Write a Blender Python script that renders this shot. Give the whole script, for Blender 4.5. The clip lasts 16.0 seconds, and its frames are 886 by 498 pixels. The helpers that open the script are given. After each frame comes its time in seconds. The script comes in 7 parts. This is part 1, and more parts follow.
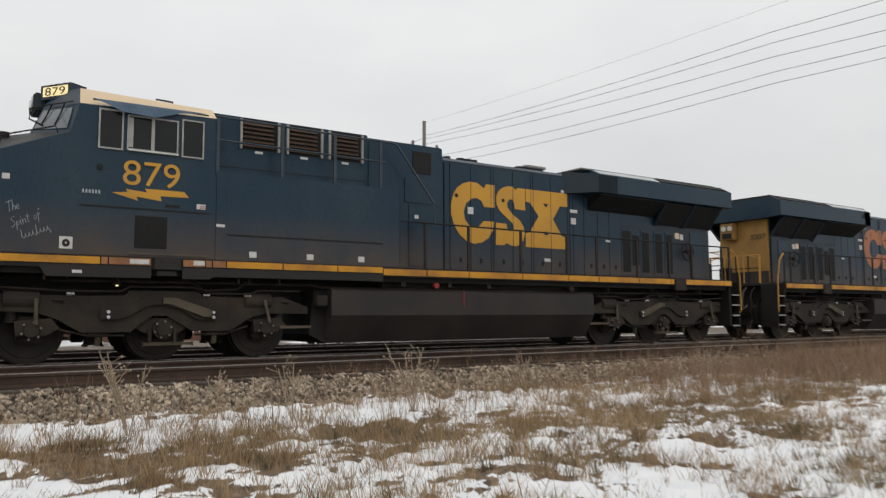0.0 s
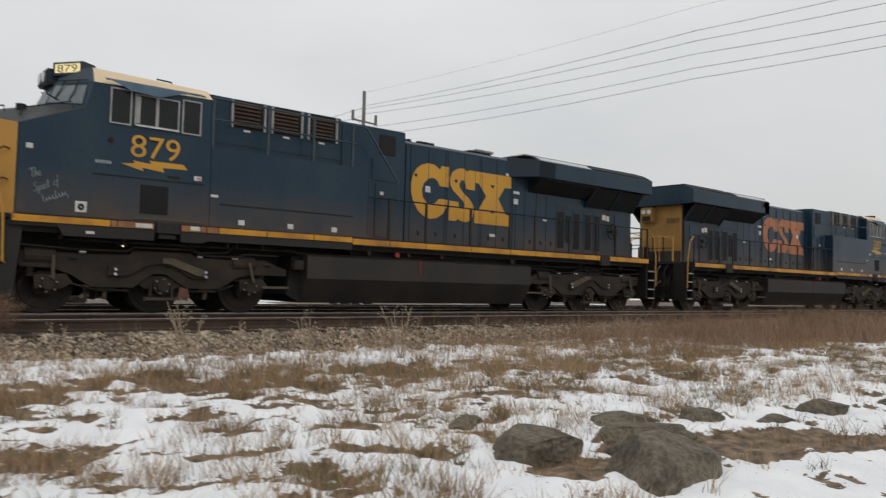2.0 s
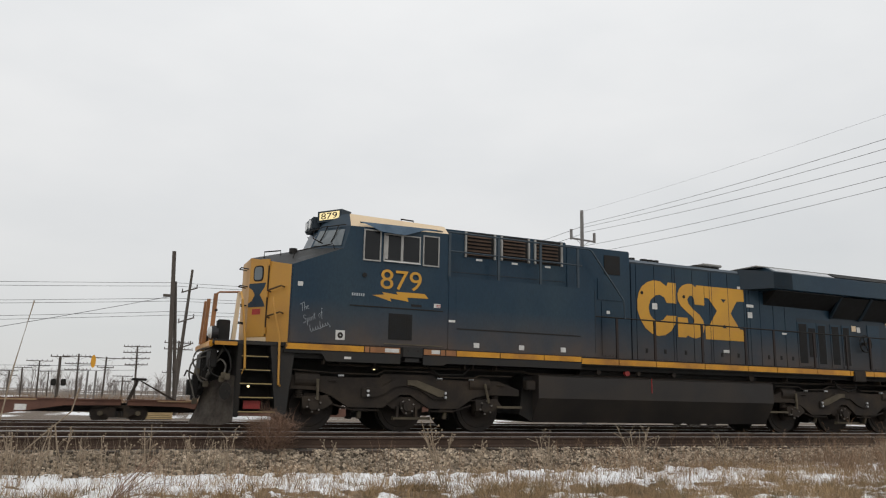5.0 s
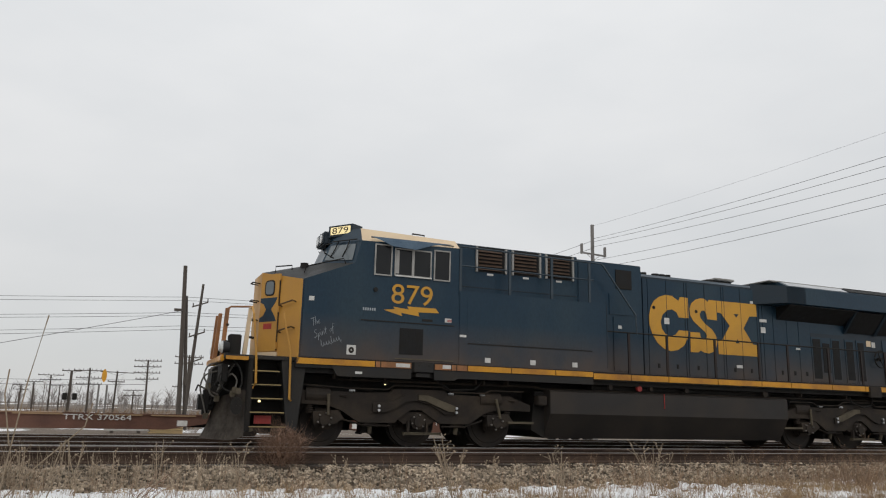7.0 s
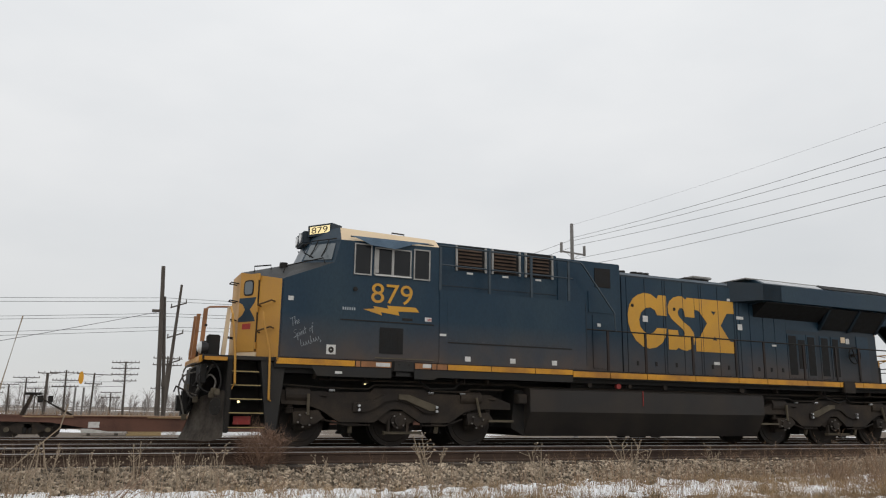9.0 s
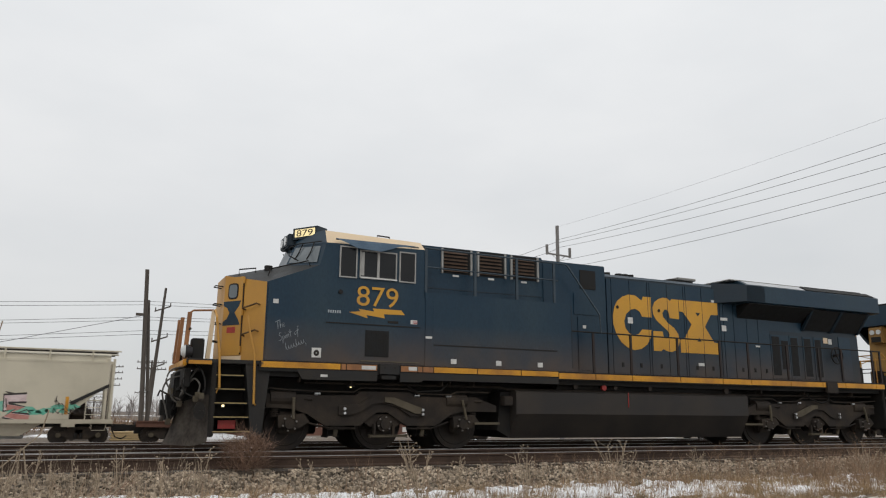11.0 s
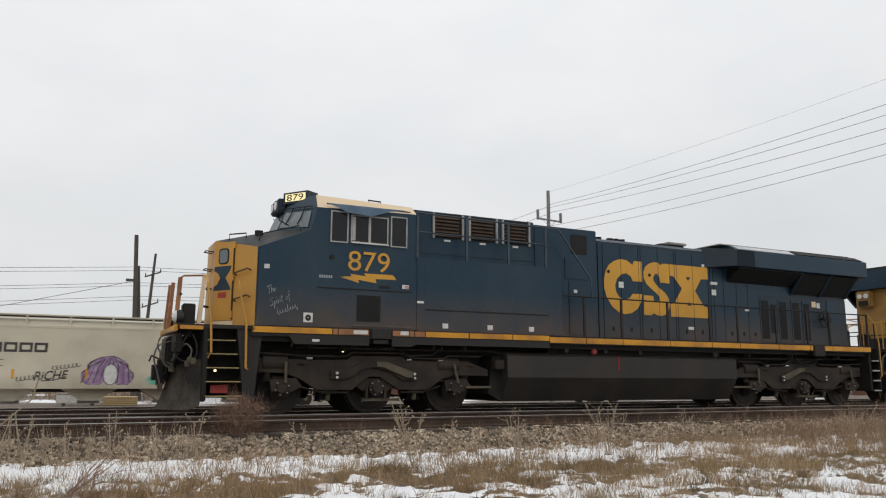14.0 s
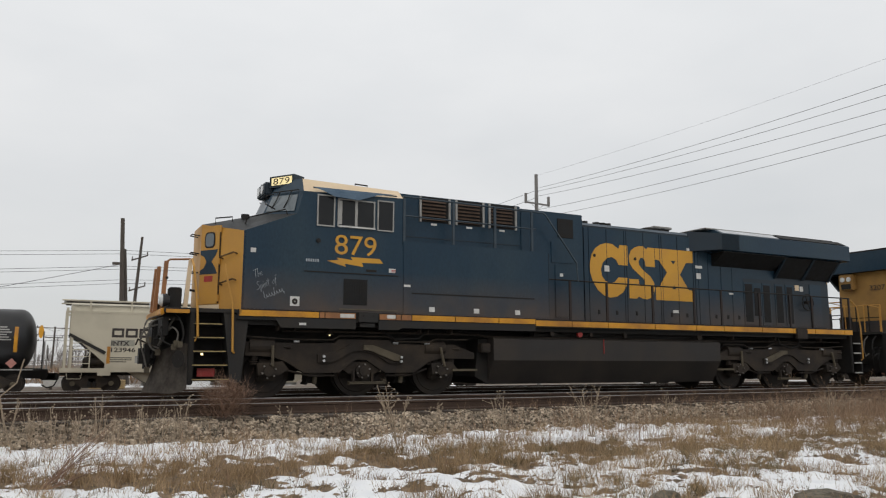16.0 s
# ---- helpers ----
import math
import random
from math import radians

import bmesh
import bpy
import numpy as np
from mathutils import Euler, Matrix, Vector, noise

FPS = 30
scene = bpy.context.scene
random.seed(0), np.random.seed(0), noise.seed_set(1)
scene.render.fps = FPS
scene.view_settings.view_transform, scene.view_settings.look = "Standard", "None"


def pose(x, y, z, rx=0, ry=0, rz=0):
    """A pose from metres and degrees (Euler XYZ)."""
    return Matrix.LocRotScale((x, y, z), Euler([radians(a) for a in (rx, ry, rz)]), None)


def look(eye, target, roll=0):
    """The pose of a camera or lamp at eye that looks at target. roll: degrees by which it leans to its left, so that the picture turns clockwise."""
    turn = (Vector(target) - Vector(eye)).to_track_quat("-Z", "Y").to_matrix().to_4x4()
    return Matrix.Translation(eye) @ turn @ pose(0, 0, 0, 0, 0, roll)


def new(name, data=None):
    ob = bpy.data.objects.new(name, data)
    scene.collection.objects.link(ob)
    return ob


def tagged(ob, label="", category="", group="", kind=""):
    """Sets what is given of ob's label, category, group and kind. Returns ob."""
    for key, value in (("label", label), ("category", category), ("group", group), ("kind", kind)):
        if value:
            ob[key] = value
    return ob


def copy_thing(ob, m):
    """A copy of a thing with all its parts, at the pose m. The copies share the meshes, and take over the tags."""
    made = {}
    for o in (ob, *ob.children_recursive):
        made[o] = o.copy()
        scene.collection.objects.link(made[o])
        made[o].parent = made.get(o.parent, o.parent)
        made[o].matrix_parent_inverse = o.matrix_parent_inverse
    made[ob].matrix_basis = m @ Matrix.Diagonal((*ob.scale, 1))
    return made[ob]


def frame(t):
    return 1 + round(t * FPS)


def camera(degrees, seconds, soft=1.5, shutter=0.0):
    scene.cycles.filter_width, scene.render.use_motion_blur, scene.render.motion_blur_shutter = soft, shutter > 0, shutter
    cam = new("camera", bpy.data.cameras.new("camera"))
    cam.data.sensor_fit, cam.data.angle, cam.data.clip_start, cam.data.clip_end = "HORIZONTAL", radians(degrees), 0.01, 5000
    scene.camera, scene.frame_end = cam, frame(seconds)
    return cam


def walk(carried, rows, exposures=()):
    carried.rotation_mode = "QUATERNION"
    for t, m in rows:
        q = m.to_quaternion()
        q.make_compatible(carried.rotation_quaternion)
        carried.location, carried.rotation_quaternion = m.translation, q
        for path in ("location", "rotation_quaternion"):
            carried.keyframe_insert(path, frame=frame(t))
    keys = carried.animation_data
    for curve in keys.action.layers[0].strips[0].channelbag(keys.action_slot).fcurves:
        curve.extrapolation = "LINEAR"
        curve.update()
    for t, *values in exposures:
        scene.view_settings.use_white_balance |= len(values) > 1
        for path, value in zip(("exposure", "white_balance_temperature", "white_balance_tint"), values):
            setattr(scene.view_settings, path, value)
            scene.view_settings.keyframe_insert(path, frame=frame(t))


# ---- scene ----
cam = camera(60.4, 16.0, soft=1.15, shutter=0.5)
PATH = [
    (0, (-1.427, -15.316, 0.782), (-0.307, -13.668, 0.957), -0.2),
    (0.5, (-1.86, -15.787, 0.787), (-0.652, -14.196, 0.877), 1.2),
    (1, (-2.342, -16.101, 0.755), (-1.016, -14.604, 0.774), 3.6),
    (1.5, (-2.947, -16.369, 0.775), (-1.638, -14.858, 0.845), 1.8),
    (2, (-3.441, -16.609, 0.774), (-2.156, -15.079, 0.864), 1.6),
    (2.5, (-3.707, -16.781, 0.781), (-2.633, -15.117, 1.051), 1.0),
    (3, (-3.787, -17.048, 0.782), (-2.808, -15.333, 1.096), 0.8),
    (3.5, (-3.865, -17.113, 0.789), (-2.921, -15.379, 1.112), 0.5),
    (4, (-3.938, -17.111, 0.775), (-3.022, -15.367, 1.124), 1.1),
    (4.5, (-3.949, -17.099, 0.792), (-3.097, -15.327, 1.16), 1.3),
    (5, (-3.966, -17.086, 0.781), (-3.188, -15.284, 1.162), 1.3),
    (7.5, (-3.991, -17.068, 0.788), (-3.24, -15.263, 1.21), 1.4),
    (8, (-3.996, -17.096, 0.786), (-3.231, -15.297, 1.208), 1.2),
    (8.5, (-3.991, -17.074, 0.77), (-3.208, -15.282, 1.188), 1.1),
    (9, (-3.975, -17.083, 0.777), (-3.177, -15.297, 1.194), 0.9),
    (9.5, (-3.973, -17.077, 0.785), (-3.162, -15.295, 1.197), 0.8),
    (12, (-3.958, -17.083, 0.783), (-3.117, -15.32, 1.211), 0.2),
    (12.5, (-3.964, -17.083, 0.786), (-3.115, -15.321, 1.2), 0.1),
    (13, (-3.971, -17.05, 0.785), (-3.112, -15.287, 1.176), 0.2),
    (13.5, (-3.969, -17.035, 0.774), (-3.101, -15.269, 1.132), 0.4),
    (14, (-3.959, -17.022, 0.779), (-3.098, -15.248, 1.113), 0.3),
    (14.5, (-3.929, -17.022, 0.768), (-3.084, -15.238, 1.086), 0.2),
    (15, (-3.941, -17.07, 0.782), (-3.103, -15.28, 1.084), 0.1),
    (15.5, (-3.922, -17.049, 0.78), (-3.063, -15.269, 1.082), -0.0),
    (16, (-3.941, -17.091, 0.782), (-3.05, -15.324, 1.073), 0.2),
]
walk(cam, [(t, look(eye, target, roll)) for t, eye, target, roll in PATH],
     exposures=[(0, 0.08, 6600, 10), (0.5, 0.05, 6600, 10), (1.0, 0.04, 6600, 10), (1.5, 0.05, 6550, 10), (2.0, -0.04, 6550, 10), (2.4, -0.04, 6500, 10), (2.8, -0.28, 6500, 10), (3.5, -0.37, 6500, 10), (3.9, -0.28, 6500, 10), (4.4, 0.0, 6500, 10), (5, 0.06, 6550, 10), (7.5, -0.02, 6500, 10), (9, 0.05, 6500, 10), (12, 0.05, 6500, 10), (14, 0.12, 6500, 10), (14.6, 0.04, 6500, 10), (16, 0.04, 6500, 10)])

# ---- world, sun ----
world = bpy.data.worlds.new("overcast")
scene.world = world
world.use_nodes = True
wn = world.node_tree
wn.nodes.clear()
w_out = wn.nodes.new("ShaderNodeOutputWorld")
w_bg = wn.nodes.new("ShaderNodeBackground")
w_sky = wn.nodes.new("ShaderNodeTexSky")
w_sky.sky_type = "NISHITA"
w_sky.sun_disc = False
w_sky.sun_elevation = radians(28)
w_sky.sun_rotation = radians(200)
w_scale = wn.nodes.new("ShaderNodeMix")
w_scale.data_type = "RGBA"
w_scale.blend_type = "MULTIPLY"
w_scale.inputs["Factor"].default_value = 1.0
w_scale.inputs["B"].default_value = (0.1, 0.1, 0.1, 1)
w_tc = wn.nodes.new("ShaderNodeTexCoord")
w_map = wn.nodes.new("ShaderNodeMapping")
w_map.inputs["Scale"].default_value = (1.2, 1.2, 3.0)
w_noise = wn.nodes.new("ShaderNodeTexNoise")
w_noise.inputs["Scale"].default_value = 1.6
w_noise.inputs["Detail"].default_value = 5
w_ramp = wn.nodes.new("ShaderNodeValToRGB")
w_ramp.color_ramp.elements[0].position = 0.3
w_ramp.color_ramp.elements[0].color = (0.72, 0.735, 0.745, 1)
w_ramp.color_ramp.elements[1].position = 0.72
w_ramp.color_ramp.elements[1].color = (0.86, 0.86, 0.855, 1)
w_mix = wn.nodes.new("ShaderNodeMix")
w_mix.data_type = "RGBA"
w_mix.inputs["Factor"].default_value = 0.93
wn.links.new(w_tc.outputs["Generated"], w_map.inputs["Vector"])
wn.links.new(w_map.outputs["Vector"], w_noise.inputs["Vector"])
wn.links.new(w_noise.outputs["Fac"], w_ramp.inputs["Fac"])
wn.links.new(w_sky.outputs["Color"], w_scale.inputs["A"])
wn.links.new(w_scale.outputs["Result"], w_mix.inputs["A"])
wn.links.new(w_ramp.outputs["Color"], w_mix.inputs["B"])
w_sep = wn.nodes.new("ShaderNodeSeparateXYZ")
w_rise = wn.nodes.new("ShaderNodeMapRange")
w_rise.inputs["From Min"].default_value = 0.0
w_rise.inputs["From Max"].default_value = 0.55
w_rise.inputs["To Min"].default_value = 0.80
w_rise.inputs["To Max"].default_value = 1.14
w_grade = wn.nodes.new("ShaderNodeVectorMath")
w_grade.operation = "SCALE"
wn.links.new(w_tc.outputs["Generated"], w_sep.inputs["Vector"])
wn.links.new(w_sep.outputs["Z"], w_rise.inputs["Value"])
wn.links.new(w_mix.outputs["Result"], w_grade.inputs[0])
wn.links.new(w_rise.outputs["Result"], w_grade.inputs["Scale"])
wn.links.new(w_grade.outputs["Vector"], w_bg.inputs["Color"])
w_bg.inputs["Strength"].default_value = 1.0
wn.links.new(w_bg.outputs["Background"], w_out.inputs["Surface"])

sun_data = bpy.data.lights.new("sun", "SUN")
sun_data.energy = 0.35
sun_data.angle = radians(40)
sun_data.color = (1.0, 0.97, 0.93)
sun = new("sun", sun_data)
sun.matrix_world = look((-20, -40, 45), (0, 0, 0))


# ---- materials ----
def material(name, colour, rough=0.6, second=None, scale=4.0, amount=0.5, metal=0.0, bump=0.0, bump_scale=60.0, fine=0.25,
             dust=None, stretch=(1, 1, 1), random_shade=0.0, island=False, transmission=0.0, spec=0.35):
    """Base colour mixed with a second one by large stains, shaded by a fine grain, with relief.
    dust: (colour, z low, z high, strength), road dirt that thins out upwards."""
    m = bpy.data.materials.new(name)
    m.use_nodes = True
    nt = m.node_tree
    bs = nt.nodes["Principled BSDF"]
    bs.inputs["Roughness"].default_value = rough
    bs.inputs["Metallic"].default_value = metal
    bs.inputs["Specular IOR Level"].default_value = spec
    bs.inputs["Transmission Weight"].default_value = transmission
    tc = nt.nodes.new("ShaderNodeTexCoord")
    mp = nt.nodes.new("ShaderNodeMapping")
    mp.inputs["Scale"].default_value = stretch
    nt.links.new(tc.outputs["Object"], mp.inputs["Vector"])

    def noise_at(s, detail):
        n = nt.nodes.new("ShaderNodeTexNoise")
        n.inputs["Scale"].default_value = s
        n.inputs["Detail"].default_value = detail
        nt.links.new(mp.outputs["Vector"], n.inputs["Vector"])
        return n

    def ramp(sock, lo, hi, a=0.0, b=1.0):
        r = nt.nodes.new("ShaderNodeMapRange")
        r.inputs["From Min"].default_value = lo
        r.inputs["From Max"].default_value = hi
        r.inputs["To Min"].default_value = a
        r.inputs["To Max"].default_value = b
        nt.links.new(sock, r.inputs["Value"])
        return r.outputs["Result"]

    def mix(a, b, fac, blend="MIX"):
        x = nt.nodes.new("ShaderNodeMix")
        x.data_type = "RGBA"
        x.blend_type = blend
        for sock, v in ((x.inputs["A"], a), (x.inputs["B"], b), (x.inputs["Factor"], fac)):
            if isinstance(v, (int, float)):
                sock.default_value = v
            elif isinstance(v, tuple):
                sock.default_value = (*v, 1)
            else:
                nt.links.new(v, sock)
        return x.outputs["Result"]

    if second is None:
        second = tuple(c * 0.7 for c in colour)
    big = noise_at(scale, 6)
    col = mix(colour, second, ramp(big.outputs["Fac"], 0.42, 0.7, 0.0, amount))
    grain = noise_at(bump_scale, 4)
    g = nt.nodes.new("ShaderNodeCombineColor")
    gv = ramp(grain.outputs["Fac"], 0.25, 0.75, 1 - fine, 1 + fine)
    for ch in ("Red", "Green", "Blue"):
        nt.links.new(gv, g.inputs[ch])
    col = mix(col, g.outputs["Color"], 1.0, "MULTIPLY")
    if random_shade:
        info = nt.nodes.new("ShaderNodeNewGeometry" if island else "ShaderNodeObjectInfo")
        rv = ramp(info.outputs["Random Per Island" if island else "Random"], 0, 1, 1 - random_shade, 1 + random_shade)
        g2 = nt.nodes.new("ShaderNodeCombineColor")
        for ch in ("Red", "Green", "Blue"):
            nt.links.new(rv, g2.inputs[ch])
        col = mix(col, g2.outputs["Color"], 1.0, "MULTIPLY")
    if dust:
        dc, zl, zh, st = dust
        sep = nt.nodes.new("ShaderNodeSeparateXYZ")
        nt.links.new(tc.outputs["Object"], sep.inputs["Vector"])
        up = ramp(sep.outputs["Z"], zl, zh, 1.0, 0.0)
        streak = nt.nodes.new("ShaderNodeTexNoise")
        streak.inputs["Scale"].default_value = 1.3
        streak.inputs["Detail"].default_value = 7
        nt.links.new(tc.outputs["Object"], streak.inputs["Vector"])
        mul = nt.nodes.new("ShaderNodeMath")
        mul.operation = "MULTIPLY"
        nt.links.new(up, mul.inputs[0])
        nt.links.new(ramp(streak.outputs["Fac"], 0.25, 0.65, 0.35 * st, st), mul.inputs[1])
        col = mix(col, dc, mul.outputs[0])
    nt.links.new(col, bs.inputs["Base Color"])
    nt.links.new(ramp(big.outputs["Fac"], 0.3, 0.7, max(0.02, rough - 0.1), min(1, rough + 0.1)), bs.inputs["Roughness"])
    if bump:
        bp = nt.nodes.new("ShaderNodeBump")
        bp.inputs["Strength"].default_value = bump
        bp.inputs["Distance"].default_value = 0.01
        nt.links.new(grain.outputs["Fac"], bp.inputs["Height"])
        nt.links.new(bp.outputs["Normal"], bs.inputs["Normal"])
    return m


def glow(name, colour, strength):
    m = bpy.data.materials.new(name)
    m.use_nodes = True
    bs = m.node_tree.nodes["Principled BSDF"]
    bs.inputs["Base Color"].default_value = (*colour, 1)
    bs.inputs["Emission Color"].default_value = (*colour, 1)
    bs.inputs["Emission Strength"].default_value = strength
    return m


ROAD_DUST = (0.098, 0.064, 0.042)
# second tone paints cloudy reflections as well as faded, dusty patches
M_BLUE = material("blue_paint", (0.0085, 0.0285, 0.050), 0.40, (0.021, 0.042, 0.058), 0.8, 0.9, spec=0.28, bump=0.06, bump_scale=26, fine=0.16, dust=(ROAD_DUST, 1.65, 2.75, 0.95), stretch=(1, 1, 0.45))
# upper railing's highlight is put into this lighter blue-grey
M_RAILING = material("highlit_blue_grey_railing", (0.035, 0.052, 0.066), 0.4, (0.02, 0.03, 0.04), 3, 0.7)
M_STANCHION = material("rust_black_stanchion", (0.016, 0.011, 0.010), 0.6, (0.04, 0.022, 0.016), 3, 0.7)
M_GRAB = material("grimy_grab_iron", (0.11, 0.06, 0.02), 0.7, (0.04, 0.025, 0.015), 5, 0.8)
# darker copy of the yellow; the hood end's shade is in its colour
M_YELLOW_SHADED = material("shaded_yellow_paint", (0.36, 0.20, 0.05), 0.6, (0.22, 0.125, 0.045), 1.3, 0.8, bump=0.05, fine=0.12)
# shaded copy of the blue: shade of overhangs and recesses put into colour
M_BLUE_SHADED = material("shaded_blue_paint", (0.009, 0.020, 0.031), 0.5, (0.02, 0.027, 0.033), 1.3, 0.6, fine=0.12, dust=(ROAD_DUST, 1.6, 2.6, 0.7))
M_SKIRT = material("dusty_skirt_paint", (0.022, 0.021, 0.020), 0.75, (0.038, 0.032, 0.026), 2.0, 0.8, bump=0.1)
M_YELLOW = material("yellow_paint", (0.50, 0.255, 0.045), 0.5, (0.40, 0.21, 0.06), 1.5, 0.6, bump=0.04, fine=0.08)
M_STRIPE = material("yellow_stripe", (0.60, 0.275, 0.018), 0.45, (0.30, 0.13, 0.03), 1.6, 0.85, fine=0.2)
M_RUSTSTRIPE = material("worn_stripe", (0.33, 0.145, 0.055), 0.6, (0.17, 0.085, 0.045), 2.5, 0.8, fine=0.2)
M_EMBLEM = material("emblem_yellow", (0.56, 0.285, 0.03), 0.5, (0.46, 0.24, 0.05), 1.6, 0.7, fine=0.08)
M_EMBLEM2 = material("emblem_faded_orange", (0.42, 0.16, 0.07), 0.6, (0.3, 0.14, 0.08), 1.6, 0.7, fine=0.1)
M_ROOF = material("cream_roof_paint", (0.72, 0.56, 0.37), 0.55, (0.6, 0.46, 0.32), 1.5, 0.6, fine=0.06)
M_SILVER = material("grey_window_frame", (0.33, 0.32, 0.30), 0.5, (0.15, 0.145, 0.135), 3, 0.6, fine=0.08)
M_WHITE = material("white_decal", (0.62, 0.61, 0.58), 0.5, (0.42, 0.40, 0.37), 6, 0.6, fine=0.1)
M_RED = material("red_decal", (0.36, 0.04, 0.035), 0.5, (0.22, 0.04, 0.03), 5, 0.5)
M_GLASS = material("dark_window_glass", (0.012, 0.013, 0.014), 0.06, (0.02, 0.02, 0.02), 2, 0.5, fine=0.02, spec=0.25)
# grey base stands in for the sky reflected in front panes
M_SHIELD = material("sky_grey_glass", (0.13, 0.15, 0.16), 0.08, (0.19, 0.21, 0.22), 2, 0.6, fine=0.02, spec=0.5)
M_BLACK = material("black_iron", (0.0095, 0.0085, 0.0075), 0.74, (0.024, 0.0195, 0.0155), 3, 0.7, bump=0.15)
M_TRUCK = material("dirty_truck_iron", (0.023, 0.0175, 0.0135), 0.8, (0.058, 0.043, 0.030), 2.2, 0.8, bump=0.25)
M_TRUCK_LIGHT = material("tan_dusted_iron", (0.11, 0.09, 0.06), 0.8, (0.06, 0.05, 0.038), 3, 0.7, bump=0.2)
M_TANK = material("dirty_fuel_tank", (0.027, 0.0235, 0.0215), 0.62, (0.050, 0.040, 0.032), 1.2, 0.8, bump=0.15)
M_WHEEL = material("wheel_steel", (0.026, 0.021, 0.018), 0.6, (0.05, 0.038, 0.028), 3, 0.7, bump=0.2, metal=0.3)
M_BRIGHT = material("bright_steel", (0.55, 0.55, 0.55), 0.3, (0.4, 0.4, 0.4), 8, 0.5, metal=0.8)
M_BOLT = material("worn_bolt_steel", (0.22, 0.20, 0.18), 0.5, (0.10, 0.085, 0.07), 8, 0.7, metal=0.3)
M_GRILLE = material("dark_grille", (0.007, 0.007, 0.007), 0.75, (0.018, 0.015, 0.012), 6, 0.6, bump=0.3)
M_SLAT = material("rust_brown_louvre", (0.068, 0.040, 0.025), 0.75, (0.035, 0.022, 0.015), 4, 0.7)
M_RAILSIDE = material("rusty_rail", (0.062, 0.038, 0.026), 0.8, (0.036, 0.024, 0.018), 2, 0.8, bump=0.3)
M_RAILHEAD = material("worn_rail_head", (0.50, 0.485, 0.47), 0.36, (0.34, 0.32, 0.30), 1.0, 0.6, metal=0.7)
M_TIE = material("weathered_tie", (0.075, 0.058, 0.045), 0.9, (0.045, 0.035, 0.028), 3, 0.8, bump=0.5, stretch=(6, 1, 6), random_shade=0.3)
M_POLE = material("weathered_pole_wood", (0.10, 0.085, 0.072), 0.9, (0.065, 0.055, 0.048), 2, 0.8, bump=0.4, stretch=(8, 8, 0.6))
M_POLE_GREY = material("grey_pole_wood", (0.22, 0.21, 0.20), 0.9, (0.15, 0.14, 0.13), 2, 0.8, bump=0.4, stretch=(8, 8, 0.6))
M_WIRE = material("wire", (0.12, 0.12, 0.125), 0.6, fine=0.05)
M_CAR_RUST = material("oxide_red_car_paint", (0.13, 0.060, 0.040), 0.75, (0.085, 0.045, 0.034), 1.1, 0.8, bump=0.15)
M_CAR_TAN = material("worn_tan_deck", (0.30, 0.20, 0.11), 0.8, (0.2, 0.12, 0.07), 2, 0.8)
M_HOPPER = material("grey_cream_hopper_paint", (0.54, 0.49, 0.38), 0.6, (0.44, 0.40, 0.31), 0.8, 0.8, bump=0.06, fine=0.06, dust=((0.2, 0.16, 0.12), 0.9, 1.8, 0.5))
M_LUMBER = material("pale_sawn_boards", (0.52, 0.38, 0.20), 0.8, (0.42, 0.30, 0.16), 3, 0.7, stretch=(0.5, 6, 6))
M_PATCH = material("faded_patch", (0.30, 0.29, 0.24), 0.7, (0.38, 0.36, 0.30), 3, 0.7)
M_TANKCAR = material("black_tank_paint", (0.018, 0.018, 0.019), 0.4, (0.035, 0.033, 0.031), 1.0, 0.7)
M_ROCK = material("grey_brown_rock", (0.135, 0.115, 0.085), 0.9, (0.06, 0.052, 0.040), 5.5, 0.9, bump=1.0, bump_scale=28, fine=0.5)
M_STONE = material("ballast_stone", (0.35, 0.287, 0.215), 0.9, (0.19, 0.152, 0.112), 1.2, 0.8, fine=0.3, random_shade=0.8, island=True)
M_GRASS = material("dry_grass", (0.36, 0.25, 0.14), 0.85, (0.21, 0.14, 0.08), 0.6, 0.8, fine=0.1, random_shade=0.4, island=True)
M_WEED = material("red_brown_weed", (0.285, 0.19, 0.122), 0.9, (0.175, 0.113, 0.073), 0.5, 0.8, fine=0.1, random_shade=0.4, island=True)
M_STALK = material("pale_stalk", (0.33, 0.26, 0.185), 0.9, (0.22, 0.17, 0.12), 2, 0.7, random_shade=0.3, island=True)
M_TWIG = material("bare_twig", (0.23, 0.142, 0.098), 0.9, (0.14, 0.088, 0.062), 3, 0.7, random_shade=0.3, island=True)
# pale tree colour already holds the haze of distance
M_FARTREE = material("hazed_far_trees", (0.30, 0.27, 0.255), 1.0, (0.24, 0.215, 0.2), 0.05, 0.8, fine=0.05, random_shade=0.25, island=True)
M_ORANGE = material("amber_panel", (0.75, 0.36, 0.03), 0.5, (0.6, 0.3, 0.04), 2, 0.5)
M_PURPLE = material("purple_spray", (0.24, 0.14, 0.26), 0.6, (0.42, 0.33, 0.45), 3.5, 0.9)
M_PINK = material("salmon_spray", (0.42, 0.19, 0.155), 0.6, (0.30, 0.12, 0.10), 2.5, 0.8)
M_BLUSH = material("pale_pink_spray", (0.60, 0.49, 0.48), 0.6, (0.47, 0.33, 0.32), 2.0, 0.8)
M_GREEN = material("green_spray", (0.10, 0.38, 0.27), 0.6, (0.25, 0.42, 0.32), 2.5, 0.7)
M_LETTER = material("dark_lettering", (0.04, 0.032, 0.03), 0.6, (0.06, 0.05, 0.045), 3, 0.5)
M_SIGNTEXT = material("silver_handwriting", (0.34, 0.37, 0.39), 0.5, fine=0.05)
M_LAMP = glow("lit_lamp", (1.0, 0.82, 0.42), 1.6)
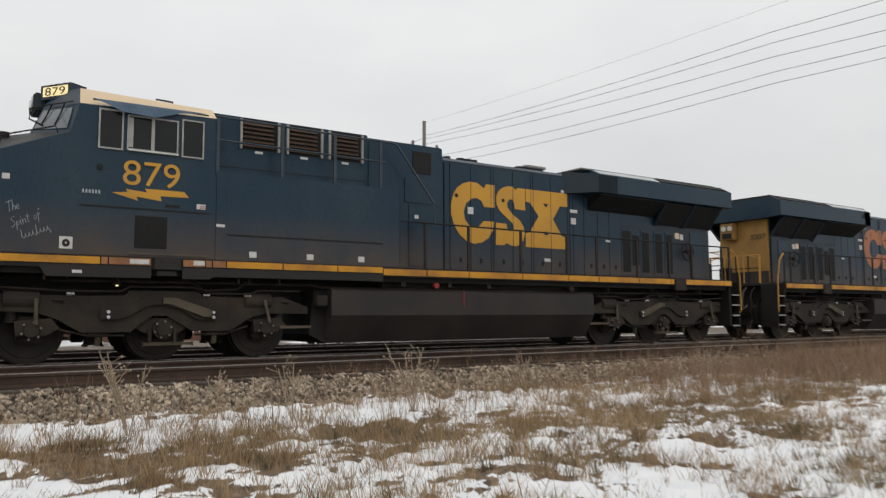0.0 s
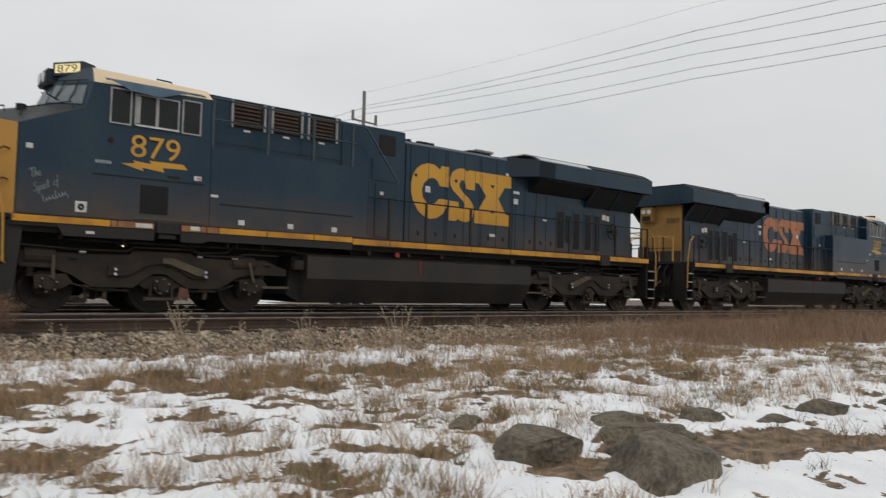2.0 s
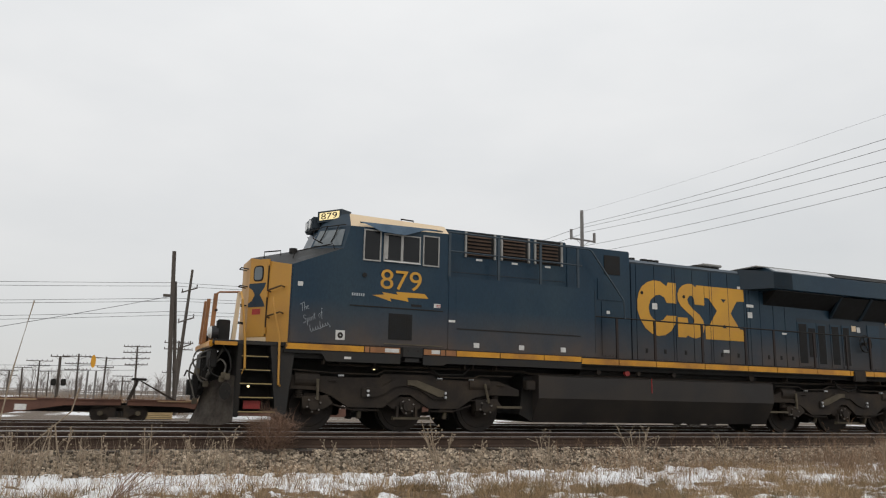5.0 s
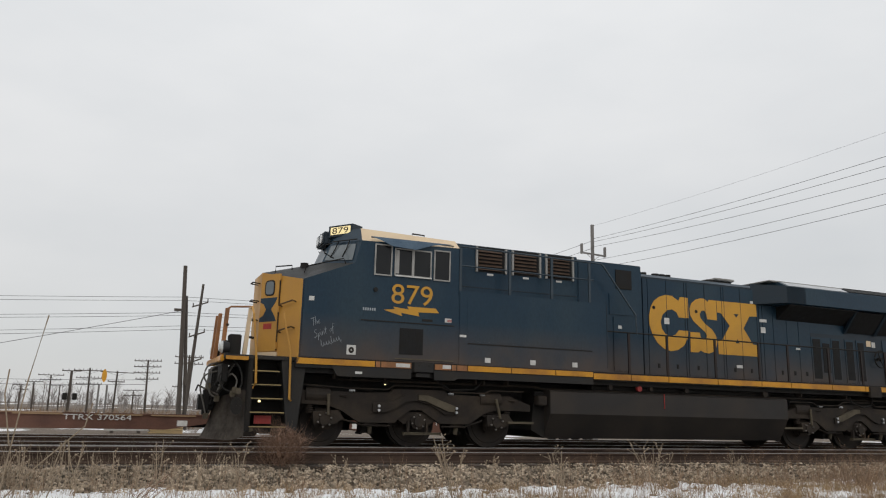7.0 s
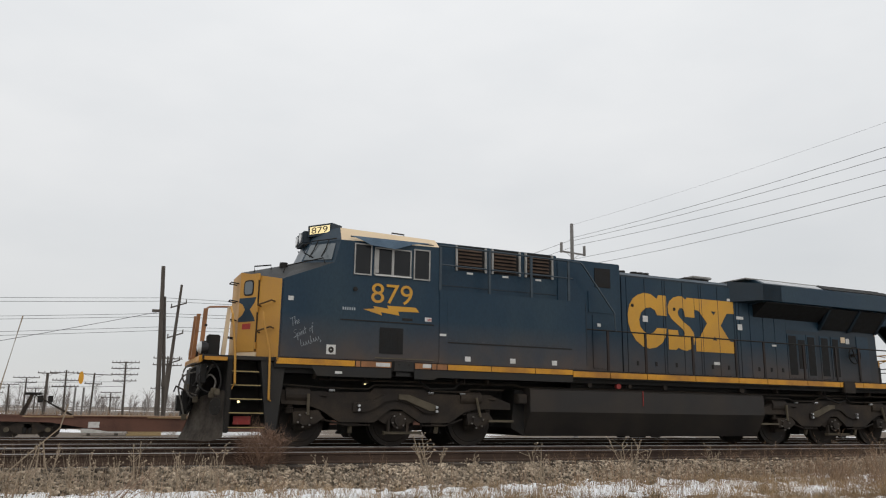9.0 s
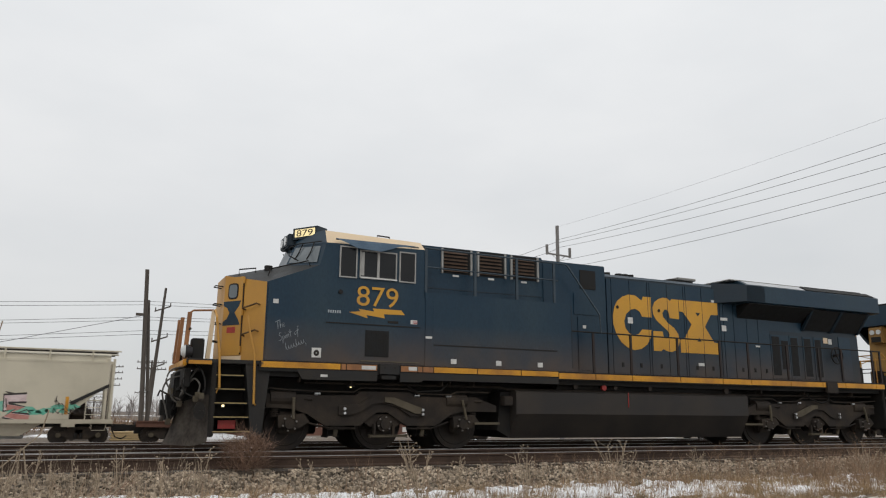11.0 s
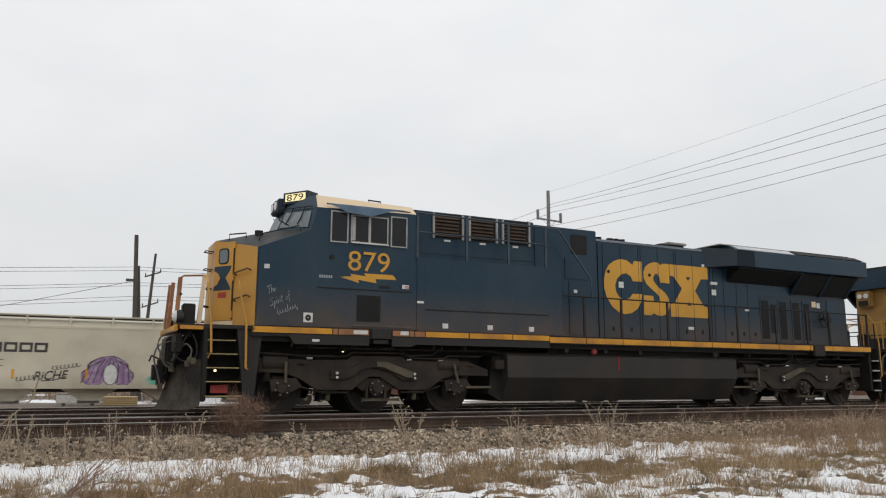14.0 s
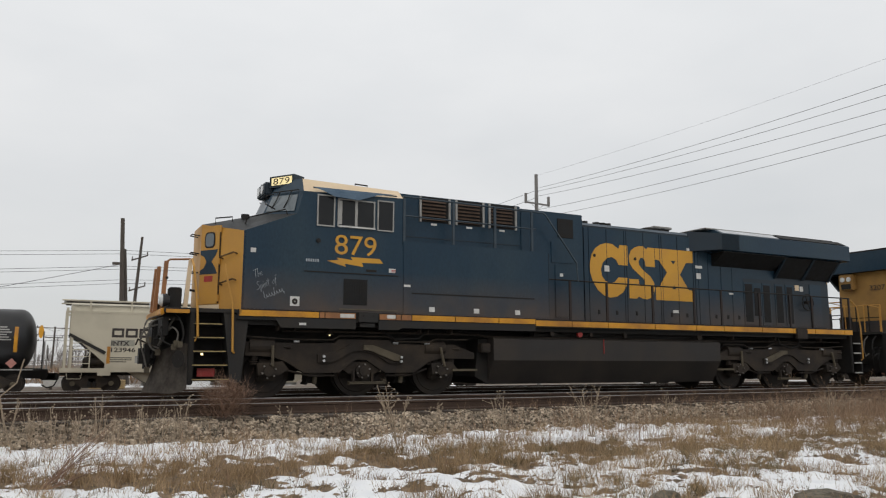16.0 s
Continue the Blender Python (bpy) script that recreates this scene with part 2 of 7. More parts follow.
M_BOARD = glow("lit_number_board", (0.95, 0.78, 0.40), 0.45)
M_CANVAS = material("blue_canvas", (0.075, 0.115, 0.16), 0.85, (0.05, 0.08, 0.115), 3, 0.7, bump=0.2)
M_PLOW = material("worn_plow_steel", (0.14, 0.115, 0.092), 0.6, (0.05, 0.04, 0.033), 2.5, 0.9, bump=0.25, bump_scale=18, fine=0.25)
M_NOSETOP = material("grimy_nose_top", (0.020, 0.022, 0.024), 0.6, (0.045, 0.043, 0.040), 3, 0.8, bump=0.15)
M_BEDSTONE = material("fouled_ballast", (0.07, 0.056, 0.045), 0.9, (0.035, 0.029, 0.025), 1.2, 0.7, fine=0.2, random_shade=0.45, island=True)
M_OLIVE = material("dark_olive_grass", (0.17, 0.135, 0.07), 0.9, (0.10, 0.08, 0.048), 0.8, 0.8, fine=0.1, random_shade=0.4, island=True)
M_PALE = material("sky_pale_roof_plate", (0.52, 0.53, 0.54), 0.5, (0.38, 0.39, 0.40), 1.5, 0.7)
M_HOSE = material("faded_rubber_hose", (0.13, 0.12, 0.105), 0.7, (0.04, 0.036, 0.032), 6, 0.7)
M_STEP = material("worn_step_edge", (0.40, 0.30, 0.13), 0.7, (0.22, 0.17, 0.09), 5, 0.8)
M_LENS = material("clear_lens", (0.62, 0.63, 0.62), 0.12, (0.4, 0.4, 0.4), 10, 0.5)


# ---- mesh helpers ----
def part(name, bm, mat, parent, label="", kind=""):
    """Link a bmesh as one mesh object under a thing or part."""
    me = bpy.data.meshes.new(name)
    bm.normal_update()
    bm.to_mesh(me)
    bm.free()
    me.materials.append(mat)
    ob = new(name, me)
    ob.parent = parent
    if label:
        ob["label"] = label
    if kind:
        ob["kind"] = kind
    return ob


def share(name, me, m, parent):
    ob = new(name, me)
    ob.parent = parent
    ob.matrix_basis = m
    return ob


def thing(name, label, category, at=None, group="", kind=""):
    ob = new(name)
    if at is not None:
        ob.matrix_basis = at
    return tagged(ob, label, category, group, kind)


def raw(name, verts, faces, mat, parent=None):
    me = bpy.data.meshes.new(name)
    me.from_pydata([tuple(v) for v in verts], [], [tuple(f) for f in faces])
    me.materials.append(mat)
    ob = new(name, me)
    ob.parent = parent
    return ob


def box(bm, x0, x1, y0, y1, z0, z1, bevel=0.0):
    """An axis-aligned box, with bevelled edges."""
    r = bmesh.ops.create_cube(bm, size=1.0)
    vs = r["verts"]
    for v in vs:
        v.co = Vector(((x0 + x1) / 2 + v.co.x * (x1 - x0), (y0 + y1) / 2 + v.co.y * (y1 - y0), (z0 + z1) / 2 + v.co.z * (z1 - z0)))
    if bevel:
        es = list({e for v in vs for e in v.link_edges})
        bmesh.ops.bevel(bm, geom=es, offset=bevel, segments=2, affect="EDGES")
    return bm


def prism(bm, poly, y0, y1):
    """A polygon in x and z, carried from y0 to y1."""
    a = [bm.verts.new((x, y0, z)) for x, z in poly]
    b = [bm.verts.new((x, y1, z)) for x, z in poly]
    fs = [bm.faces.new(a), bm.faces.new(b[::-1])]
    n = len(poly)
    for i in range(n):
        fs.append(bm.faces.new((a[i], b[i], b[(i + 1) % n], a[(i + 1) % n])))
    bmesh.ops.recalc_face_normals(bm, faces=fs)
    return bm


def prism_x(bm, poly, x0, x1):
    """A polygon in y and z, carried from x0 to x1."""
    a = [bm.verts.new((x0, y, z)) for y, z in poly]
    b = [bm.verts.new((x1, y, z)) for y, z in poly]
    fs = [bm.faces.new(a), bm.faces.new(b[::-1])]
    n = len(poly)
    for i in range(n):
        fs.append(bm.faces.new((a[i], b[i], b[(i + 1) % n], a[(i + 1) % n])))
    bmesh.ops.recalc_face_normals(bm, faces=fs)
    return bm


def cyl(bm, p, q, r, seg=10, r2=None):
    p, q = Vector(p), Vector(q)
    d = q - p
    m = Matrix.Translation((p + q) / 2) @ d.to_track_quat("Z", "Y").to_matrix().to_4x4()
    bmesh.ops.create_cone(bm, cap_ends=True, segments=seg, radius1=r, radius2=r if r2 is None else r2, depth=d.length, matrix=m)
    return bm


def tube(bm, pts, r, seg=6):
    """A bent bar through the points, mitred at the bends."""
    pts = [Vector(p) for p in pts]
    rings = []
    for i, p in enumerate(pts):
        d = (pts[min(i + 1, len(pts) - 1)] - pts[max(i - 1, 0)]).normalized()
        u = d.orthogonal().normalized() if abs(d.z) > 0.99 else d.cross(Vector((0, 0, 1))).normalized()
        w = d.cross(u)
        rings.append([bm.verts.new(p + (u * math.cos(a) + w * math.sin(a)) * r) for a in [2 * math.pi * k / seg for k in range(seg)]])
    for a, b in zip(rings, rings[1:]):
        for k in range(seg):
            bm.faces.new((a[k], a[(k + 1) % seg], b[(k + 1) % seg], b[k]))
    bm.faces.new(rings[0][::-1])
    bm.faces.new(rings[-1])
    return bm


def sheet(bm, pts, normal, depth):
    """A flat polygon of points in space with some depth along the normal."""
    n = Vector(normal).normalized() * depth
    a = [bm.verts.new(Vector(p)) for p in pts]
    b = [bm.verts.new(Vector(p) + n) for p in pts]
    fs = [bm.faces.new(a), bm.faces.new(b[::-1])]
    k = len(pts)
    for i in range(k):
        fs.append(bm.faces.new((a[i], b[i], b[(i + 1) % k], a[(i + 1) % k])))
    bmesh.ops.recalc_face_normals(bm, faces=fs)
    return bm


def B():
    return bmesh.new()


def lettering(name, words, height, m, mat, parent, width=None, label="", weight=0.0):
    """Words in the built-in font as a thin mesh; cap height and total width in metres."""
    cu = bpy.data.curves.new(name, "FONT")
    cu.body = words
    cu.size = height / 0.70
    cu.extrude = 0.002
    cu.offset = weight
    tmp = new(name, cu)
    bpy.context.view_layer.update()
    me = bpy.data.meshes.new_from_object(tmp.evaluated_get(bpy.context.evaluated_depsgraph_get()))
    bpy.data.objects.remove(tmp)
    bpy.data.curves.remove(cu)
    if width:
        xs = [v.co.x for v in me.vertices]
        k, x0 = width / (max(xs) - min(xs)), min(xs)
        for v in me.vertices:
            v.co.x = (v.co.x - x0) * k
    me.transform(m)
    me.materials.clear()
    me.materials.append(mat)
    ob = new(name, me)
    ob.parent = parent
    if label:
        ob["label"] = label
    return ob


def facing_south(x, y, z):
    return pose(x, y, z, 90, 0, 0)


def facing_north(x, y, z):
    return pose(x, y, z, 90, 0, 180)


def smooth_noise(x, y, seed):
    """Smooth value noise on arrays, in 0 to 1."""
    xi, yi = np.floor(x).astype(int), np.floor(y).astype(int)
    xf, yf = x - xi, y - yi
    xf, yf = xf * xf * (3 - 2 * xf), yf * yf * (3 - 2 * yf)

    def h(a, b):
        n = (a * 374761393 + b * 668265263 + seed * 974711) & 0x7FFFFFFF
        n = ((n ^ (n >> 13)) * 1274126177) & 0x7FFFFFFF
        return ((n ^ (n >> 16)) & 0xFFFF) / 65535.0

    return (h(xi, yi) * (1 - xf) + h(xi + 1, yi) * xf) * (1 - yf) + (h(xi, yi + 1) * (1 - xf) + h(xi + 1, yi + 1) * xf) * yf


def fractal(x, y, seed, octaves=4):
    s, a, t = 0, 1.0, 0
    for k in range(octaves):
        s = s + a * smooth_noise(x * 2 ** k, y * 2 ** k, seed + k)
        t += a
        a *= 0.55
    return s / t


# ---- ground ----
def axis(stops):
    out = [stops[0][0]]
    for (a, _), (b, step) in zip(stops, stops[1:]):
        n = max(1, round((b - a) / step))
        out += [a + (b - a) * k / n for k in range(1, n + 1)]
    return np.array(out)


def snow_cover(x, y):
    """How much snow lies at a place, in 0 to 1."""
    n = 0.25 * fractal(x * 0.6, y * 1.0, 3, 4) + 0.75 * fractal(x * 2.3, y * 3.0, 13, 4)
    strip = 1.7 * np.exp(-((y + 6.95 + 0.02 * x) / 0.85) ** 2) * np.where(x < 6, 1, 0.45)
    bare = np.exp(-((y + 8.4) / 0.8) ** 2) * np.where(x < 3, 1, 0.2)
    near = np.clip((-8.8 - y) / 3.0, 0, 1) * np.clip(0.85 + x * 0.1, 0.6, 1)
    v = (n - 0.50) * 6.3 + 0.66 + 0.5 * np.clip((x - 1.5) / 2, 0, 1) * np.clip((-11 - y) / 1.5, 0, 1) + strip * 0.9 - bare * 0.75 + near * 0.55
    v = v + 0.62 * (fractal(x * 5.0, y * 8, 9, 3) - 0.5) * 4 + 0.42 * (fractal(x * 12, y * 14, 19, 2) - 0.5) * 4
    for mx, my, ma, mb in ((2.75, -13.72, 1.25, 0.55), (3.9, -14.3, 0.8, 0.35), (1.75, -13.2, 0.45, 0.28), (0.7, -13.25, 0.42, 0.35), (-0.2, -12.2, 0.35, 0.2), (5.6, -13.9, 0.8, 0.3)):
        dx, dy = (x - mx) * 0.88 - (y - my) * 0.47, (x - mx) * 0.47 + (y - my) * 0.88
        v = v - 2.6 * np.exp(-((dx / ma) ** 2 + (dy / mb) ** 2) ** 2) * (0.45 + fractal(x * 3, y * 3, 77, 3))
    v = np.where(y > -6.15 + 0.15 * (fractal(x * 2, y * 0, 5, 3) - 0.5) * 4, -1, v)
    far = 0.9 * np.clip((fractal(x * 0.12, y * 0.3, 21, 4) - 0.54) * 8, 0, 1)
    v = np.where(y > 7, far, v)
    return np.clip(v, 0, np.where(y < -7.6, 0.70 + 0.3 * smooth_noise(x * 1.3, y * 1.3, 88), 1.0))


def ground_height(x, y):
    z = np.interp(y, [-3000, -40, -14, -9, -6.6, -6.05, -5.45, -5.1, -3.2, -2.2, 6.8, 8.5, 14, 60, 3000], [-0.6, -0.5, -0.45, -0.42, -0.40, -0.32, -0.12, -0.095, -0.095, -0.155, -0.155, -0.55, -0.98, -1.1, -1.2])
    rough = np.where(y < -5.9, 1.0, 0.12)
    z = z + rough * 0.14 * (fractal(x * 0.7, y * 0.7, 31, 4) - 0.5)
    z = z + np.where(y < -6.6, 1.0, 0.1) * 0.10 * (fractal(x * 2.3, y * 2.3, 51, 3) - 0.5) * (np.abs(y) < 30)
    z = z + rough * 0.075 * (fractal(x * 6, y * 6, 41, 3) - 0.5) * (np.abs(y) < 30)
    return z


gx = axis([(-3000, 0), (-300, 300), (-60, 20), (-14, 1.2), (-5.5, 0.12), (12, 0.06), (24, 0.15), (70, 1.0), (300, 20), (3000, 300)])
gy = axis([(-3000, 0), (-200, 300), (-30, 17), (-18, 1.0), (-14.5, 0.12), (-9, 0.05), (-5.0, 0.06), (8.5, 0.45), (30, 1.2), (80, 5), (400, 32), (3000, 300)])
GX, GY = np.meshgrid(gx, gy)
SNOW = snow_cover(GX, GY)
GZ = ground_height(GX, GY) + 0.035 * SNOW * (GY < -5.9)
nx, ny = len(gx), len(gy)
me = bpy.data.meshes.new("ground")
idx = np.arange(nx * ny).reshape(ny, nx)
quads = np.stack([idx[:-1, :-1], idx[:-1, 1:], idx[1:, 1:], idx[1:, :-1]], -1).reshape(-1, 4)
me.from_pydata(np.stack([GX.ravel(), GY.ravel(), GZ.ravel()], -1).tolist(), [], quads.tolist())
attr = me.attributes.new("snow", "FLOAT", "POINT")
attr.data.foreach_set("value", SNOW.ravel().astype(np.float32))
me.polygons.foreach_set("use_smooth", [True] * len(me.polygons))


def ground_material():
    m = bpy.data.materials.new("snowy_ground")
    m.use_nodes = True
    nt = m.node_tree
    bs = nt.nodes["Principled BSDF"]
    geo = nt.nodes.new("ShaderNodeNewGeometry")
    at = nt.nodes.new("ShaderNodeAttribute")
    at.attribute_name = "snow"

    def noise_node(scale, detail):
        n = nt.nodes.new("ShaderNodeTexNoise")
        n.inputs["Scale"].default_value = scale
        n.inputs["Detail"].default_value = detail
        nt.links.new(geo.outputs["Position"], n.inputs["Vector"])
        return n.outputs["Fac"]

    def ramp(sock, cols):
        r = nt.nodes.new("ShaderNodeValToRGB")
        el = r.color_ramp.elements
        while len(el) < len(cols):
            el.new(0.5)
        for e, (p, c) in zip(el, cols):
            e.position = p
            e.color = (*c, 1)
        nt.links.new(sock, r.inputs["Fac"])
        return r.outputs["Color"]

    def mix(a, b, f):
        x = nt.nodes.new("ShaderNodeMix")
        x.data_type = "RGBA"
        nt.links.new(a, x.inputs["A"])
        nt.links.new(b, x.inputs["B"])
        nt.links.new(f, x.inputs["Factor"])
        return x.outputs["Result"]

    soil = ramp(noise_node(9, 8), [(0.3, (0.05, 0.038, 0.025)), (0.5, (0.16, 0.11, 0.068)), (0.7, (0.30, 0.21, 0.13))])
    gravel = ramp(noise_node(28, 6), [(0.3, (0.05, 0.04, 0.03)), (0.5, (0.13, 0.10, 0.075)), (0.7, (0.27, 0.21, 0.15))])
    snow = ramp(noise_node(3, 6), [(0.3, (0.78, 0.79, 0.81)), (0.7, (0.90, 0.90, 0.90))])
    sep = nt.nodes.new("ShaderNodeSeparateXYZ")
    nt.links.new(geo.outputs["Position"], sep.inputs["Vector"])
    isbed = nt.nodes.new("ShaderNodeMapRange")
    isbed.inputs["From Min"].default_value = -6.4
    isbed.inputs["From Max"].default_value = -5.9
    nt.links.new(sep.outputs["Y"], isbed.inputs["Value"])
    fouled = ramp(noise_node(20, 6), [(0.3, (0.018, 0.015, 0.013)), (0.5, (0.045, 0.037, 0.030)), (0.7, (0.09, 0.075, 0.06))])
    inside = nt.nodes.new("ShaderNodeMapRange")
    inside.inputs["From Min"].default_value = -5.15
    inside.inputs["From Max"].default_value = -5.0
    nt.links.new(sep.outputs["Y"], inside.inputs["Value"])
    beyond = nt.nodes.new("ShaderNodeMapRange")
    beyond.inputs["From Min"].default_value = 6.5
    beyond.inputs["From Max"].default_value = 7.5
    nt.links.new(sep.outputs["Y"], beyond.inputs["Value"])
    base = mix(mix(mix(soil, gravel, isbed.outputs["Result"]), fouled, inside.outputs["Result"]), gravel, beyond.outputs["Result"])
    add = nt.nodes.new("ShaderNodeMath")
    add.operation = "MULTIPLY_ADD"
    nt.links.new(noise_node(22, 5), add.inputs[0])
    add.inputs[1].default_value = 1.45
    nt.links.new(at.outputs["Fac"], add.inputs[2])
    cut = nt.nodes.new("ShaderNodeMapRange")
    cut.inputs["From Min"].default_value = 1.20
    cut.inputs["From Max"].default_value = 1.28
    nt.links.new(add.outputs[0], cut.inputs["Value"])
    nt.links.new(mix(base, snow, cut.outputs["Result"]), bs.inputs["Base Color"])
    bs.inputs["Roughness"].default_value = 0.9
    bp = nt.nodes.new("ShaderNodeBump")
    bp.inputs["Strength"].default_value = 0.6
    bp.inputs["Distance"].default_value = 0.03
    nt.links.new(noise_node(30, 6), bp.inputs["Height"])
    nt.links.new(bp.outputs["Normal"], bs.inputs["Normal"])
    return m


me.materials.append(ground_material())
tagged(new("ground", me), "patchy snow over dead grass, soil and gravel", "ground", kind="structure")


def height_at(x, y):
    x, y = np.array([float(x)]), np.array([float(y)])
    return float(ground_height(x, y)[0] + 0.035 * snow_cover(x, y)[0] * (y[0] < -5.9))


# ---- tracks ----
def track(yc, zt, x0, x1, name, label, tie_range):
    root = thing(name, label, "railway track", pose(0, yc, zt), kind="structure")
    prof = [(-0.07, -0.17), (0.07, -0.17), (0.07, -0.155), (0.012, -0.13), (0.012, -0.045), (0.037, -0.035), (0.037, -0.004), (-0.037, -0.004), (-0.037, -0.035), (-0.012, -0.045), (-0.012, -0.13), (-0.07, -0.155)]
    for s in (-1, 1):
        r = part("rail", prism_x(B(), [(s * 0.7525 + y, z) for y, z in prof], x0, x1), M_RAILSIDE, root)
        part("running_band", box(B(), x0, x1, s * 0.7525 - 0.026, s * 0.7525 + 0.026, -0.012, 0.002), M_RAILHEAD, r, "polished steel running band")
    bm = box(B(), -0.115, 0.115, -1.18, 1.18, -0.32, -0.175, 0.012)
    tie_me = None
    plate = None
    k = 0
    x = tie_range[0]
    rng = random.Random(int(yc * 10) + 50)
    while x < tie_range[1]:
        m = pose(x + rng.uniform(-0.03, 0.03), rng.uniform(-0.06, 0.06), rng.uniform(-0.012, 0.0), 0, 0, rng.uniform(-1.2, 1.2))
        if tie_me is None:
            o = part("tie", bm, M_TIE, root)
            tie_me = o.data
            o.matrix_basis = m
        else:
            share("tie", tie_me, m, root)
        x += 0.54
    return root


track(0.0, 0.0, -160, 300, "track_1", "rusty rails on dark wooden ties under the locomotives", (-20, 46))
track(-4.25, 0.12, -160, 300, "track_2", "empty track with rusty rails and polished heads", (-20, 46))
track(4.35, -0.02, -160, 300, "track_3", "empty track beyond the locomotives", (-20, 30))
track(26.5, -0.86, -160, 300, "track_4", "far yard track carrying the moving freight cars", (-30, 30))


# ---- locomotives ----
def wheel_mesh(bm, x, y, z, r, side, seg=28):
    """A railway wheel with its flange on the inner side, a dished web and a hub."""
    cyl(bm, (x, y - side * 0.06, z), (x, y + side * 0.06, z), r, seg)
    cyl(bm, (x, y - side * 0.09, z), (x, y - side * 0.055, z), r + 0.028, seg)
    cyl(bm, (x, y + side * 0.05, z), (x, y + side * 0.072, z), r * 0.84, seg, r * 0.80)
    cyl(bm, (x, y + side * 0.05, z), (x, y + side * 0.12, z), r * 0.3, 14)
    return bm


def loco_truck(root, xc, flip):
    """A three-axle truck: frame, wheels, journal boxes, springs, dampers, brake cylinders, links."""
    f = -1 if flip else 1
    tr = new("truck")
    tr.parent = root
    tr.matrix_basis = pose(xc, 0, 0)
    ax = [-2.05 * f, 0.02 * f, 1.93 * f]
    side_poly = [(-2.55, 0.88), (-2.55, 1.16), (-1.2, 1.14), (-0.62, 1.16), (-0.55, 1.24), (0.62, 1.24), (0.72, 1.16), (1.5, 1.14), (2.25, 1.16), (2.8, 0.97), (2.8, 0.83),
                 (1.95, 0.84), (1.62, 0.76), (1.25, 0.52), (0.55, 0.52), (0.32, 0.66), (0.1, 0.80), (-0.15, 0.80), (-0.36, 0.66), (-0.52, 0.52), (-1.3, 0.52), (-1.7, 0.76), (-2.0, 0.86)]
    for s in (-1, 1):
        poly = [(x * f, z) for x, z in side_poly]
        part("side_frame", prism(B(), poly, s * 1.12, s * 1.26), M_TRUCK, tr)
        arch = [(-1.02, 0.74), (-1.02, 0.92), (-0.55, 0.98), (-0.28, 1.13), (0.32, 1.13), (0.62, 0.96), (0.95, 0.88), (0.95, 0.72), (0.62, 0.73), (0.30, 0.92), (-0.05, 1.0), (-0.28, 0.97), (-0.55, 0.80), (-0.75, 0.74)]
        part("equaliser", prism(B(), [(x * f, z) for x, z in arch], s * 1.26, s * 1.31), M_TRUCK, tr)
        part("radial_link", prism(B(), [(x * f, z) for x, z in [(0.0, 1.12), (0.22, 1.12), (0.88, 0.90), (0.86, 0.78), (0.72, 0.78), (0.16, 1.0), (0.0, 1.02)]], s * 1.31, s * 1.35), M_TRUCK_LIGHT, tr, "tan dust-covered link bar")
        for bx, bz in ((-0.9, 0.78), (-0.9, 0.87), (0.9, 0.77), (0.9, 0.86)):
            part("bolt", cyl(B(), (bx * f, s * 1.31, bz), (bx * f, s * 1.365, bz), 0.03, 8), M_BRIGHT, tr, "bright steel bolt head")
        for k, a in enumerate(ax):
            bm = wheel_mesh(B(), a, s * 0.78, 0.535, 0.535, s)
            part("wheel", bm, M_WHEEL, tr)
            jb = B()
            if k == 1:
                cyl(jb, (a, s * 0.95, 0.56), (a, s * 1.30, 0.56), 0.17, 18)
                cyl(jb, (a, s * 1.30, 0.56), (a, s * 1.36, 0.56), 0.11, 14)
                box(jb, a - 0.24, a - 0.19, s * 1.2, s * 1.28, 0.30, 0.56)
                box(jb, a + 0.19, a + 0.24, s * 1.2, s * 1.28, 0.30, 0.56)
                prism(jb, [(a - 0.46, 0.60), (a - 0.30, 0.76), (a + 0.30, 0.76), (a + 0.46, 0.60), (a + 0.3, 0.50), (a - 0.3, 0.50)], s * 1.02, s * 1.2)
            else:
                box(jb, a - 0.2, a + 0.2, s * 1.02 - 0.1, s * 1.02 + 0.1, 0.36, 0.80, 0.03)
                prism(jb, [(a - 0.25, 0.72), (a + 0.28, 0.76), (a + 0.42, 0.60), (a + 0.22, 0.48), (a - 0.22, 0.48)], s * 1.12, s * 1.27)
                cyl(jb, (a, s * 1.1, 0.56), (a, s * 1.31, 0.56), 0.11, 14)
            part("journal_box", jb, M_TRUCK, tr)
            cap = B()
            for q in range(6):
                an = q * math.pi / 3 + 0.3
                cyl(cap, (a + 0.145 * math.cos(an), s * 1.27, 0.56 + 0.145 * math.sin(an)), (a + 0.145 * math.cos(an), s * 1.325, 0.56 + 0.145 * math.sin(an)), 0.019, 6)
            part("cap_bolts", cap, M_BOLT, tr, "ring of small bolts", kind="stuff")
            if k != 1:
                for dx in (-0.3, 0.3):
                    sp = B()
                    for q in range(4):
                        cyl(sp, (a + dx, s * 1.15, 0.70 + q * 0.045), (a + dx, s * 1.15, 0.725 + q * 0.045), 0.085, 12)
                    part("spring", sp, M_TRUCK, tr)
                e = -1 if a * f < 0 else 1
                part("damper", cyl(B(), (a - e * f * 0.05, s * 1.33, 1.09), (a + 0.06, s * 1.33, 0.66), 0.032, 8), M_TRUCK_LIGHT, tr, "grey hydraulic damper")
                cb = cyl(B(), (a - 0.42, s * 1.16, 1.07), (a + 0.1, s * 1.16, 1.07), 0.16, 16)
                cyl(cb, (a + 0.1, s * 1.16, 1.07), (a + 0.45, s * 1.3, 1.06), 0.03, 8)
                part("brake_cylinder", cb, M_TRUCK, tr)
